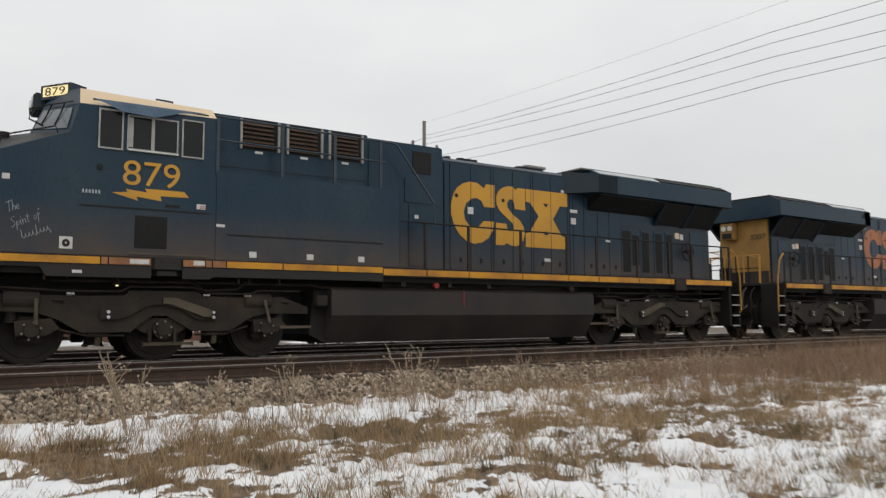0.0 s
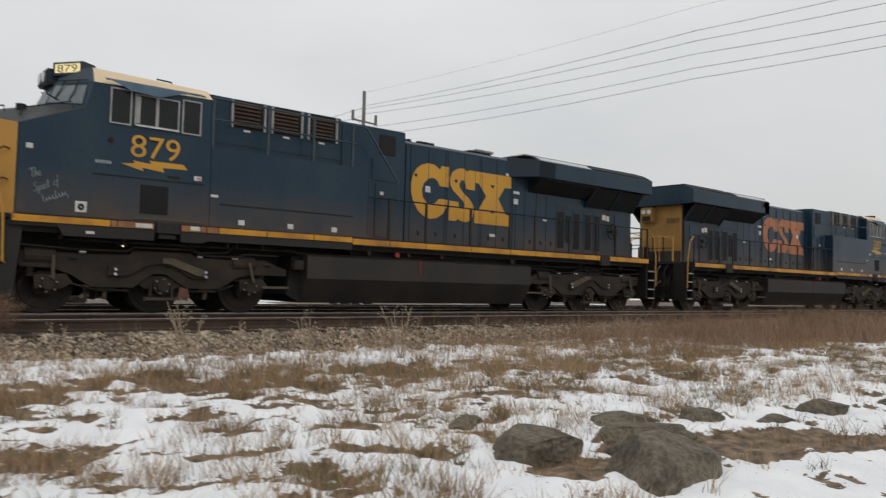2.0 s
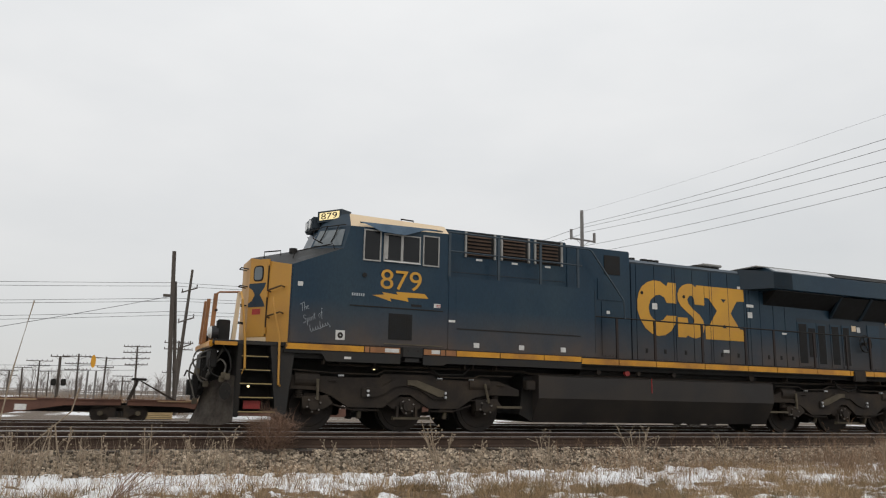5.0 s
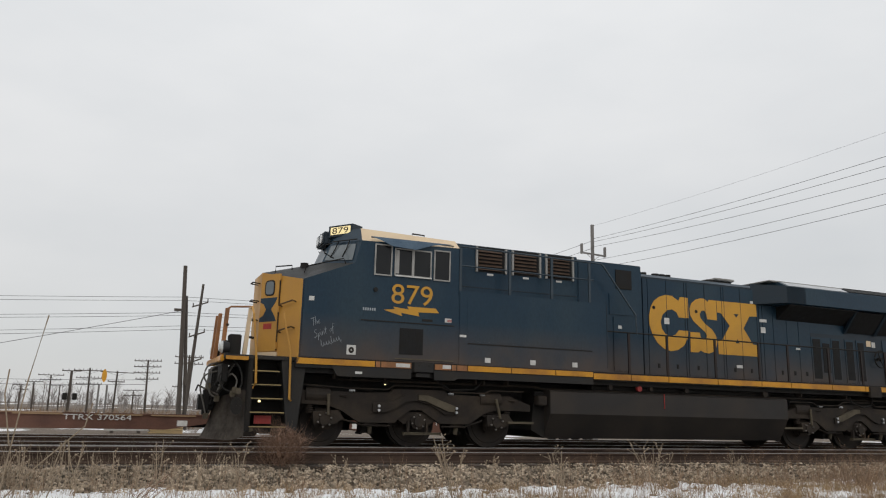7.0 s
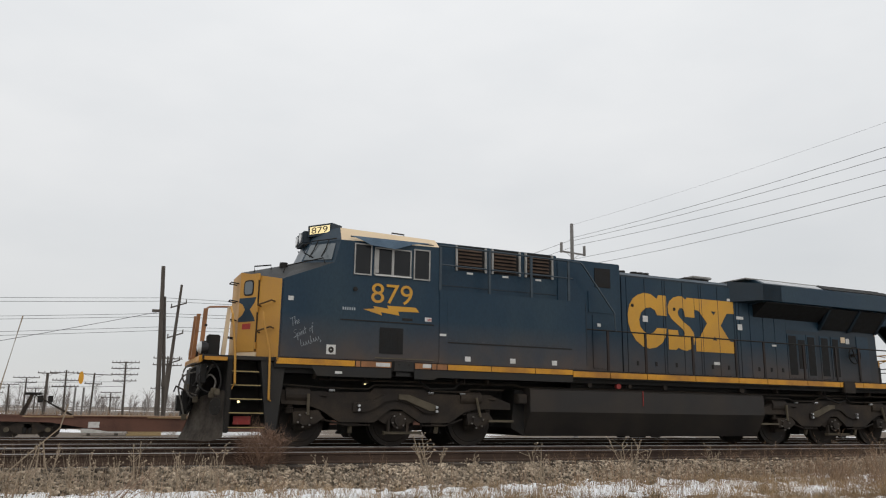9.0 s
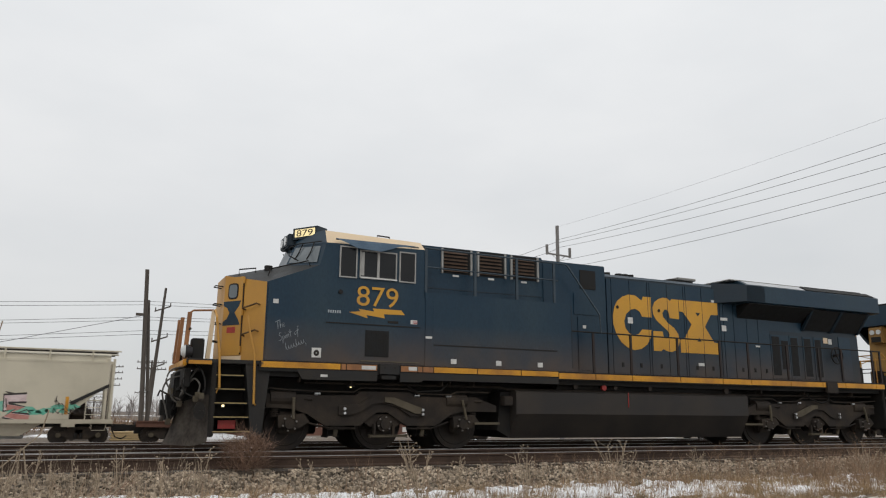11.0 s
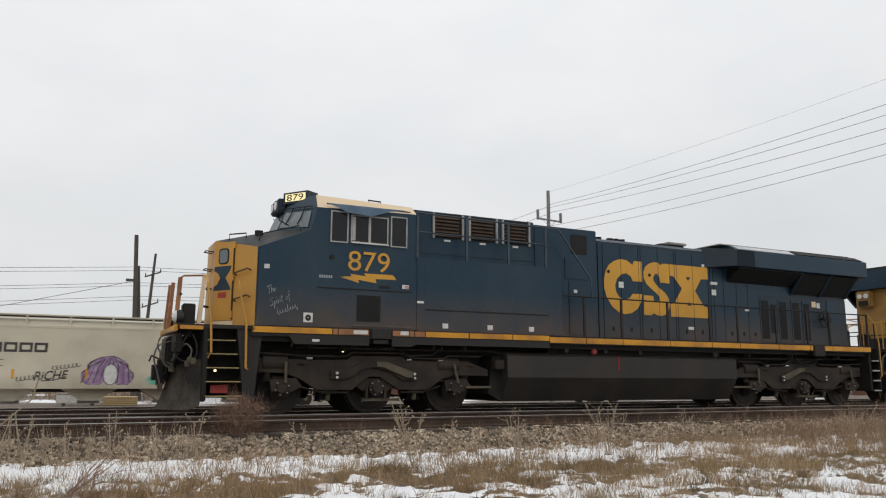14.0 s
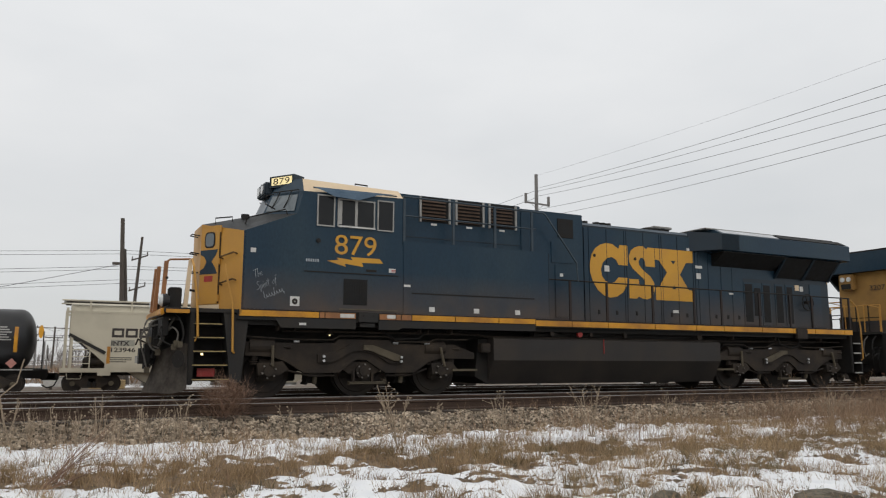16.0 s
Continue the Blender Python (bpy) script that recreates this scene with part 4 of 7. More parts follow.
    for s in (-1, 1):
        def slab(name, x0, x1, z0, z1, mat, out=0.004, lab="", y=1.5, parent=root):
            ya, yb = s * y, s * (y + out)
            return part(name, box(B(), x0, x1, min(ya, yb), max(ya, yb), z0, z1), mat, parent, lab)

        for x0, x1 in ((3.45, 4.24), (4.40, 5.17), (5.32, 6.10)):
            lv = new("louvred_vent")
            lv.parent = root
            slab("vent_back", x0, x1, 4.01, 4.61, M_GRILLE, 0.006, y=1.2, parent=lv)
            slab("vent_post", x0 - 0.01, x0 + 0.035, 4.0, 4.6, M_SILVER, 0.05, "pale grey vent edge", 1.2, lv)
            slab("vent_post", x1 - 0.035, x1 + 0.01, 4.0, 4.6, M_SILVER, 0.05, "pale grey vent edge", 1.2, lv)
            for k in range(6):
                z = 4.05 + k * 0.085
                part("slat", sheet(B(), [(x0 + 0.05, s * 1.21, z + 0.05), (x1 - 0.12, s * 1.21, z + 0.05), (x1 - 0.12, s * 1.245, z), (x0 + 0.05, s * 1.245, z)], (0, s, 0.6), 0.012), M_SLAT, lv, "rust-brown slat")
            slab("vent_label", x0 + 0.30, x0 + 0.46, 3.94, 3.985, M_WHITE, 0.004, y=1.2)
        slab("upper_edge", 2.95, 6.2, 3.62, 3.64, M_BLUE_SHADED, 0.01, y=1.2)
        hr = new("upper_handrail")
        hr.parent = root
        part("rail", tube(B(), [(2.9, s * 1.5, 4.49), (6.72, s * 1.5, 4.45), (6.80, s * 1.5, 4.40), (7.72, s * 1.5, 3.25), (7.75, s * 1.5, 2.78)], 0.022), M_RAILING, hr)
        part("rail", tube(B(), [(2.9, s * 1.5, 4.05), (6.5, s * 1.5, 4.02)], 0.02), M_RAILING, hr)
        for x in (2.93, 4.19, 5.32, 6.38):
            part("post", box(B(), x - 0.03, x + 0.03, s * 1.5 - 0.02, s * 1.5 + 0.02, 3.44, 4.46), M_RAILING, hr)
        slab("box_grille", 7.36, 7.84, 3.93, 4.42, M_GRILLE, 0.02, "dark square grille", y=1.2)
        slab("access_panel", 7.15, 8.0, 3.27, 3.80, M_BLUE, 0.02, y=1.2)
        slab("access_door", 7.26, 7.66, 1.88, 3.2, M_BLUE, 0.02, y=1.2)
        slab("door_label", 7.40, 7.50, 2.92, 3.0, M_WHITE, 0.026, y=1.2)
        slab("cabinet_seam", 3.12, 6.4, 2.27, 2.295, M_BLACK, 0.015, y=1.54)
        slab("cabinet_end", 6.825, 6.845, 1.9, 3.42, M_BLUE_SHADED, 0.012, y=1.54)
        slab("cabinet_label", 2.92, 3.08, 2.42, 2.47, M_WHITE, 0.004, y=1.545)
        for x in (3.62, 4.78, 5.91):
            slab("cabinet_tag", x - 0.07, x + 0.07, 1.88, 1.99, M_WHITE, 0.006, "white tag", y=1.545)
        part("cabinet_panel", prism(B(), [(3.1, 2.34), (4.4, 2.32), (6.3, 2.32), (6.3, 3.3), (3.1, 3.3)], s * 1.545, s * 1.549), M_BLUE, root)

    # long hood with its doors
    part("hood", box(B(), 8.16, 18.0, -0.93, 0.93, 1.78, 4.40, 0.03), M_BLUE_SHADED, root, "long hood")
    part("hood_roof", prism_x(B(), [(-0.93, 4.38), (-0.8, 4.47), (0.8, 4.47), (0.93, 4.38)], 8.16, 12.6), M_BLUE, root)
    part("hood_end_post", box(B(), 8.16, 8.32, -1.0, 1.0, 1.78, 4.46, 0.02), M_BLUE, root)
    part("exhaust_outlet", box(B(), 11.0, 11.9, -0.45, 0.45, 4.46, 4.62, 0.04), M_SKIRT, root)
    part("stack_rim", box(B(), 11.25, 11.95, -0.5, 0.5, 4.60, 4.67, 0.02), M_SILVER, root)
    for x in (8.75, 9.15, 9.35, 9.55):
        part("roof_valve", cyl(B(), (x, -0.5, 4.44), (x, -0.5, 4.58), 0.10, 10), M_BLACK, root)
    for s in (-1, 1):
        def slab(name, x0, x1, z0, z1, mat, out=0.004, lab="", y=0.93, parent=root):
            ya, yb = s * y, s * (y + out)
            return part(name, box(B(), x0, x1, min(ya, yb), max(ya, yb), z0, z1), mat, parent, lab)

        edges = [8.36, 8.52, 9.12, 9.72, 9.80, 10.40, 10.98, 11.06, 11.64, 12.22, 12.30, 12.42, 12.8, 13.3, 13.74, 14.2]
        for a, b in zip(edges, edges[1:]):
            d = slab("hood_door", a + 0.010, b - 0.010, 1.84, 4.32, M_BLUE, 0.035)
            if b - a > 0.4:
                slab("door_handle", (a + b) / 2 - 0.03, (a + b) / 2 + 0.03, 2.02, 2.13, M_BLACK, 0.05, y=0.93, parent=d)
        for x, z in ((9.11, 3.25), (12.42, 3.22)):
            slab("square_label", x - 0.08, x + 0.08, z - 0.08, z + 0.08, M_WHITE, 0.049)
        slab("small_label", 12.0, 12.1, 3.93, 4.0, M_WHITE, 0.049)
        slab("small_label", 12.3, 12.56, 3.44, 3.52, M_WHITE, 0.049)
        slab("small_label", 11.4, 11.6, 2.13, 2.21, M_WHITE, 0.049)
        slab("small_label", 13.6, 13.76, 2.74, 2.79, M_WHITE, 0.049)
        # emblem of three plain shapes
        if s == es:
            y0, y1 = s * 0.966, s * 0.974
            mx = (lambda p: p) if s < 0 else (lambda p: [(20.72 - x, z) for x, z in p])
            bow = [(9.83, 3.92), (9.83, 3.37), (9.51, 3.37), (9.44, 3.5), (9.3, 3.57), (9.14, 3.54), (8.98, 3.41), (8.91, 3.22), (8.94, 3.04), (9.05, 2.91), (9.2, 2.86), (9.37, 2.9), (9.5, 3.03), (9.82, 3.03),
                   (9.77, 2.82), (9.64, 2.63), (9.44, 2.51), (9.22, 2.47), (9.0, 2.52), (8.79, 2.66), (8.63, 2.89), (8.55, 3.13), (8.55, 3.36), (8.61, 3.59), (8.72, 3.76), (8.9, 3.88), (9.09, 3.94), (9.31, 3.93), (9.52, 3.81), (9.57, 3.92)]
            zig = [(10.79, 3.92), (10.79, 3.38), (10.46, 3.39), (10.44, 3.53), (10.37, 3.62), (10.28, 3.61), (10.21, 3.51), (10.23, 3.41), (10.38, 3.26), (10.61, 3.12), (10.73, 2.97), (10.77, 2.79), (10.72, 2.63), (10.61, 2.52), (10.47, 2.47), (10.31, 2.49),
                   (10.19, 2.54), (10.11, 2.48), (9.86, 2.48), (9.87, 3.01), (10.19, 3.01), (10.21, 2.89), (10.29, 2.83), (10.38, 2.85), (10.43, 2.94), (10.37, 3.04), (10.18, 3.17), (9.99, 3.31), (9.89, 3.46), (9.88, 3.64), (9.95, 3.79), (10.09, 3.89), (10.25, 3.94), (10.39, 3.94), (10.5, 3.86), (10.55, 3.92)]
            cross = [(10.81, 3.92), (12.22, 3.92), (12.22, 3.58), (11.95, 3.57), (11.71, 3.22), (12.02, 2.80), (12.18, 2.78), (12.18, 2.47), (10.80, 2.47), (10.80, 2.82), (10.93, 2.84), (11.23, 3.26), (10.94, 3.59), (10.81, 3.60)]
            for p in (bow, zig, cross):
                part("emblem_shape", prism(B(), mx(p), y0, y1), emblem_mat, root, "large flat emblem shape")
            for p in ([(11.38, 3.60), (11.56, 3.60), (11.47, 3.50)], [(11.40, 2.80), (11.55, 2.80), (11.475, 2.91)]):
                part("emblem_notch", prism(B(), mx(p), y0, y1 + s * 0.003), M_BLUE_SHADED, root)
            for x, z in mx([(8.70, 3.58), (10.09, 3.57)]):
                part("emblem_stud", cyl(B(), (x, s * 0.96, z), (x, s * 0.985, z), 0.045, 10), M_BLACK, root)
            for x in edges[2:11]:
                slab("emblem_gap", x - 0.006, x + 0.006, 1.9, 4.28, M_BLUE_SHADED, 0.047)
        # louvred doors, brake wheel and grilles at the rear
        slab("rear_frame", 14.2, 17.98, 1.84, 3.25, M_BLUE_SHADED, 0.03)
        slab("rear_plate", 14.2, 15.55, 3.25, 3.9, M_BLUE, 0.028)
        for x0, x1, z0, z1 in ((14.25, 14.55, 1.96, 3.09), (14.63, 14.9, 2.14, 2.98), (15.02, 15.30, 1.96, 3.08), (15.58, 15.86, 1.96, 3.08), (16.05, 16.3, 1.95, 3.07)):
            lv = slab("louvred_door", x0 - 0.05, x1 + 0.05, 1.88, 3.14, M_BLUE, 0.045)
            slab("louvre_field", x0, x1, z0, z1, M_GRILLE, 0.052, parent=lv)
        slab("tool_door", 17.1, 17.62, 1.88, 3.2, M_BLUE, 0.045)
        slab("cream_label", 16.44, 16.62, 2.98, 3.15, M_ROOF, 0.04)
        slab("white_label", 16.66, 16.8, 2.96, 3.12, M_WHITE, 0.04)
        bw = B()
        ringp = [(16.86 + 0.25 * math.cos(2 * math.pi * k / 20), s * 1.07, 2.62 + 0.25 * math.sin(2 * math.pi * k / 20)) for k in range(21)]
        tube(bw, ringp, 0.018)
        for k in range(4):
            an = k * math.pi / 2 + 0.4
            cyl(bw, (16.86, s * 1.05, 2.62), (16.86 + 0.25 * math.cos(an), s * 1.07, 2.62 + 0.25 * math.sin(an)), 0.014, 6)
        cyl(bw, (16.86, s * 0.95, 2.62), (16.86, s * 1.09, 2.62), 0.05, 10)
        part("brake_wheel", bw, M_BLACK, root)
        for x0, x1 in ((15.60, 16.74), (16.86, 17.95)):
            part("radiator_grille", sheet(B(), [(x0, s * 1.42, 3.9), (x1, s * 1.42, 3.9), (x1, s * 0.97, 3.34), (x0, s * 0.97, 3.34)], (0, -s, 0.5), 0.05), M_GRILLE, root, "dark sloping radiator intake")
        for x0, x1 in ((15.52, 15.60), (16.74, 16.86), (17.95, 18.03)):
            part("grille_post", sheet(B(), [(x0, s * 1.46, 3.93), (x1, s * 1.46, 3.93), (x1, s * 0.98, 3.30), (x0, s * 0.98, 3.30)], (0, -s, 0.5), 0.07), M_BLUE_SHADED, root)

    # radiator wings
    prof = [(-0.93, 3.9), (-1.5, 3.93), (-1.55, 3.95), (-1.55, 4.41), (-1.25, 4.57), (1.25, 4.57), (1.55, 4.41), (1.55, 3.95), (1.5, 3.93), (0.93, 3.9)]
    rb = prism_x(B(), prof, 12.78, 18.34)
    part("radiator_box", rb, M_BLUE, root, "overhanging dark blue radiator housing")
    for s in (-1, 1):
        # cheeks use the shaded blue, so their shade is painted
        part("radiator_cheek", sheet(B(), [(12.08, s * 0.93, 4.50), (12.78, s * 1.55, 4.41), (12.78, s * 1.55, 3.95), (12.08, s * 0.93, 3.92)], (1, 0, 0), 0.7), M_BLUE_SHADED, root)
    for s in (-1, 1):
        # added plate; its pale colour paints the sky's reflection on the slope
        part("radiator_slope_plate", sheet(B(), [(12.9, s * 1.50, 4.440), (15.2, s * 1.50, 4.440), (15.2, s * 1.26, 4.568), (12.9, s * 1.26, 4.568)], (0, s * 0.47, 0.88), 0.006), M_PALE, root, "pale plate with the slope's sky reflection in its colour")
    for s in (-1, 1):
        # wing underside coloured near black to carry the overhang's shade
        part("wing_underside", prism_x(B(), [(s * 0.93, 3.52), (s * 1.46, 3.90), (s * 1.46, 3.935), (s * 0.93, 3.935)], 12.95, 15.55), M_GRILLE, root, "sloping underside of the overhang, shade put into its black")
        part("roof_screen", sheet(B(), [(15.25, s * 1.50, 4.440), (18.2, s * 1.50, 4.440), (18.2, s * 1.26, 4.568), (15.25, s * 1.26, 4.568)], (0, s * 0.47, 0.88), 0.02), M_GRILLE, root, "dark mesh roof screen")
    part("radiator_top", box(B(), 12.5, 15.4, -1.22, 1.22, 4.575, 4.61, 0.01), M_SILVER, root, "pale galvanised roof screen")
    part("radiator_fan_deck", box(B(), 15.5, 18.2, -1.1, 1.1, 4.575, 4.65, 0.02), M_BLACK, root)

    # walkway railings
    for s in (-1, 1):
        rl = new("walkway_railing")
        rl.parent = root
        part("top_rail", tube(B(), [(6.72, s * 1.5, 2.80), (18.15, s * 1.5, 2.76), (18.22, s * 1.5, 2.72)], 0.020), M_BLACK, rl)
        for x in (7.5, 8.66, 10.19, 11.67, 12.70, 14.21, 15.5, 16.47, 17.82, 18.18):
            part("stanchion", box(B(), x - 0.03, x + 0.03, s * 1.5 - 0.018, s * 1.5 + 0.018, 1.60, 2.78), M_STANCHION, rl, "rust-stained black stanchion")

    # rear end
    # hood end and lamp housing wear the yellow with shade mixed in
    part("rear_end", box(B(), 18.0, 18.08, -0.9, 0.9, 1.8, 3.9, 0.02), M_YELLOW_SHADED, root, "yellow hood end")
    part("rear_lower_band", box(B(), 18.08, 18.095, -0.9, 0.9, 1.8, 2.2), M_BLUE_SHADED, root)
    hl = part("rear_headlight_housing", box(B(), 18.08, 18.30, -0.72, -0.20, 3.30, 3.86, 0.03), M_YELLOW_SHADED, root)
    for dy in (-0.58, -0.34):
        part("rear_lamp", cyl(B(), (18.28, dy, 3.68), (18.33, dy, 3.68), 0.085, 14), M_LENS, hl, "clear round lamp")
    part("rear_recess", box(B(), 18.29, 18.31, -0.64, -0.28, 3.34, 3.52), M_BLACK, hl)
    if end_number:
        lettering("end_number", end_number, 0.17, pose(18.1, 0.28, 3.25, 90, 0, 90), M_LETTER, root, width=0.55)
    part("rear_pilot", box(B(), 18.14, 18.24, -1.5, 1.5, 0.45, 1.74, 0.02), M_BLACK, root)
    for s in (-1, 1):
        st = new("rear_steps")
        st.parent = root
        for z in (0.45, 0.75, 1.05, 1.35):
            part("tread", box(B(), 18.24, 18.62, min(s * 0.95, s * 1.5), max(s * 0.95, s * 1.5), z, z + 0.03), M_BLACK, st)
        for z in (0.45, 0.75, 1.05, 1.35):
            part("tread_edge", box(B(), 18.26, 18.59, s * 1.51 - 0.012, s * 1.51 + 0.012, z - 0.004, z + 0.038), M_SILVER, st, "pale worn tread edge")
        part("stringer", box(B(), 18.6, 18.64, min(s * 0.95, s * 1.5), max(s * 0.95, s * 1.5), 0.4, 1.74), M_BLACK, st)
        part("grab_rail", tube(B(), [(18.24, s * 1.52, 2.72), (18.5, s * 1.54, 2.5), (18.62, s * 1.54, 1.9), (18.64, s * 1.54, 0.9), (18.6, s * 1.5, 0.85)], 0.02), M_YELLOW, st, "yellow grab rail")
        part("grab_rail", tube(B(), [(18.62, s * 0.9, 1.75), (18.62, s * 0.9, 2.6), (18.62, s * 0.35, 2.75), (18.62, s * 0.35, 1.75)], 0.02), M_YELLOW, st, "yellow grab rail")
        for y in (0.5, 0.7):
            part("hose", tube(B(), [(18.24, s * y, 1.3), (18.45, s * y, 1.25), (18.55, s * y, 0.9), (18.5, s * y, 0.55)], 0.03), M_BLACK, root)
    rail = new("rear_railing")
    rail.parent = root
    part("top_rail", tube(B(), [(18.60, -0.92, 2.70), (18.60, 0.92, 2.70)], 0.020), M_YELLOW, rail)
    part("middle_rail", tube(B(), [(18.60, -0.92, 2.28), (18.60, 0.92, 2.28)], 0.016), M_BLACK, rail)
    for y in (-0.92, -0.45, 0.05, 0.5, 0.92):
        part("stanchion", tube(B(), [(18.60, y, 1.78), (18.60, y, 2.70)], 0.022), M_YELLOW if abs(y) > 0.9 else M_BLACK, rail)
    part("rear_receptacle_box", box(B(), 18.30, 18.58, -0.62, -0.30, 1.80, 2.34, 0.02), M_BLACK, root)
    for k in range(6):
        y = -0.8 + 0.3 * k
        part("jumper_hose", tube(B(), [(18.58, y, 1.66), (18.80, y + 0.02, 1.52), (18.92, y + 0.05, 1.22), (18.88, y + 0.08, 0.98), (18.74, y + 0.1, 1.08)], 0.024), M_HOSE if k % 3 == 1 else M_BLACK, root)
    part("rear_deck", box(B(), 18.0, 18.64, -0.95, 0.95, 1.72, 1.8), M_SKIRT, root)
    part("coupler", box(box(B(), 18.2, 19.0, -0.12, 0.12, 0.70, 0.95, 0.03), 18.95, 19.45, -0.2, 0.2, 0.62, 1.02, 0.08), M_BLACK, root)

    # fuel tank and things beside it
    tk = prism_x(B(), [(-1.45, 1.30), (-1.45, 0.80), (-1.12, 0.24), (1.12, 0.24), (1.45, 0.80), (1.45, 1.30), (1.38, 1.34), (-1.38, 1.34)], 5.30, 12.62)
    part("fuel_tank", tk, M_TANK, root, "dirty dark fuel tank")
    part("tank_end", prism(B(), [(4.95, 0.42), (5.3, 0.24), (5.3, 1.3), (5.05, 1.3)], -1.15, 1.15), M_BLACK, root)
    for s in (-1, 1):
        part("tank_sight_pipe", cyl(B(), (8.55, s * 1.46, 0.98), (8.55, s * 1.46, 1.34), 0.012, 6), M_RED, root, "thin red pipe")
        part("tank_step", box(B(), 5.0, 5.25, s * 1.3 - 0.1, s * 1.3 + 0.1, 0.98, 1.2, 0.02), M_TRUCK, root)
        for x, r in ((7.85, 0.07), (8.2, 0.05), (9.3, 0.06), (11.9, 0.08), (7.0, 0.06)):
            part("filler_cap", cyl(B(), (x, s * 1.34, 1.45), (x, s * 1.42, 1.45), r, 12), M_RED if x == 7.85 else M_TRUCK, root)
        part("air_reservoir", cyl(B(), (6.6, s * 1.1, 1.45), (12.3, s * 1.1, 1.45), 0.1, 12), M_BLACK, root)
        part("under_pipe", tube(B(), [(0.3, s * 1.2, 1.40), (5.0, s * 1.2, 1.40), (5.2, s * 1.2, 1.36), (12.8, s * 1.2, 1.36), (18.0, s * 1.2, 1.4)], 0.025), M_TRUCK, root)
        lamp = cyl(cyl(B(), (1.30, s * 1.30, 1.46), (1.30, s * 1.30, 1.40), 0.03, 10), (1.30, s * 1.30, 1.40), (1.30, s * 1.30, 1.33), 0.035, 14, 0.085)
        part("ground_light", lamp, M_TRUCK, root)
        part("ground_light_bulb", cyl(B(), (1.30, s * 1.30, 1.335), (1.30, s * 1.30, 1.312), 0.026, 10, 0.016), M_LAMP, root, "glowing step lamp")
        for x in (0.15, 0.5, 3.4, 3.6, 4.2, 13.2, 14.9, 16.9):
            part("bracket", box(B(), x, x + 0.03, s * 1.3 - 0.1, s * 1.3 + 0.1, 1.40, 1.52), M_TRUCK, root)
        for pts in ([(15.1, s * 1.3, 1.55), (15.15, s * 1.36, 1.3), (15.6, s * 1.36, 1.18), (15.9, s * 1.36, 1.25), (16.1, s * 1.3, 1.55)], [(2.5, s * 1.3, 1.45), (2.8, s * 1.34, 1.25), (3.4, s * 1.34, 1.28), (3.6, s * 1.3, 1.45)]):
            part("air_hose", tube(B(), pts, 0.022), M_BLACK, root)
    loco_truck(root, 2.07, False)
    loco_truck(root, 15.46, True)

    # front platform, steps, plow, coupler and hoses
    part("front_end_sill", box(B(), -2.16, -2.08, -1.3, 1.3, 1.66, 1.79, 0.02), M_STRIPE, root, "yellow front end sill")
    for s in (-1, 1):
        part("platform_edge", box(B(), -2.08, -1.64, min(s * 1.5, s * 1.515), max(s * 1.5, s * 1.515), 1.69, 1.765, 0.005), M_STRIPE, root, "yellow platform edge")
    part("pilot_plate", box(B(), -1.62, -1.52, -1.5, 1.5, 0.30, 1.74, 0.02), M_BLACK, root)
    for s in (-1, 1):
        st = new("front_steps")
        st.parent = root
        part("step_back", box(B(), -1.5, -0.75, s * 0.98 - 0.02, s * 0.98 + 0.02, 0.40, 1.72), M_BLACK, st)
        part("step_side", prism(B(), [(-0.98, 1.76), (-0.48, 1.62), (-0.60, 0.32), (-0.80, 0.32)], s * 0.95, s * 1.48), M_SKIRT, st, "dark step side plate")
        for k, z in enumerate((1.50, 1.23, 0.96, 0.69, 0.41)):
            w = -1.0 + 0.045 * k
            tr = part("tread", box(B(), -1.55, w, min(s * 1.0, s * 1.46), max(s * 1.0, s * 1.46), z - 0.035, z), M_BLACK, st)
            part("tread_nosing", box(B(), -1.56, w, min(s * 1.46, s * 1.485), max(s * 1.46, s * 1.485), z - 0.016, z + 0.004), M_STEP, tr, "worn yellow step edge")
        part("step_marker", box(B(), -1.42, -1.08, min(s * 1.30, s * 1.32), max(s * 1.30, s * 1.32), 0.46, 0.62), M_RED, st, "faded red plate")
        part("step_light", cyl(B(), (-1.36, s * 1.40, 0.90), (-1.36, s * 1.45, 0.90), 0.024, 10), M_LAMP, st, "glowing step lamp")
        part("handrail", tube(B(), [(-1.0, s * 1.5, 2.70), (-0.99, s * 1.53, 2.55), (-0.82, s * 1.54, 1.85), (-0.79, s * 1.54, 0.95), (-0.75, s * 1.48, 0.93)], 0.024), M_YELLOW, st, "yellow handrail")
        if s < 0:
            part("handrail", tube(B(), [(-1.52, s * 0.62, 2.84), (-1.60, s * 1.2, 2.80), (-1.60, s * 1.5, 2.62), (-1.50, s * 1.52, 1.8), (-1.47, s * 1.52, 1.25), (-1.52, s * 1.46, 1.15)], 0.024), M_YELLOW, st, "yellow handrail")
        fr = new("front_railing")
        fr.parent = root
        if s < 0:
            part("railing_post", prism(B(), [(-2.10, 1.78), (-2.02, 1.78), (-1.98, 2.80), (-2.06, 2.80)], s * 0.57, s * 0.67), M_RUSTSTRIPE, fr, "rust-stained post")
            part("railing_post", prism(B(), [(-1.66, 1.78), (-1.57, 1.78), (-1.50, 2.86), (-1.58, 2.86)], s * 0.58, s * 0.66), M_ROOF, fr, "pale yellow post")
            part("railing_bar", tube(B(), [(-2.03, s * 0.62, 2.78), (-1.95, s * 0.62, 2.84), (-1.54, s * 0.62, 2.87)], 0.022), M_RUSTSTRIPE, fr)
            for z in (2.1, 2.45):
                part("chain_eye", cyl(B(), (-2.00, s * 0.69, z), (-2.00, s * 0.66, z), 0.03, 8), M_TRUCK, fr)
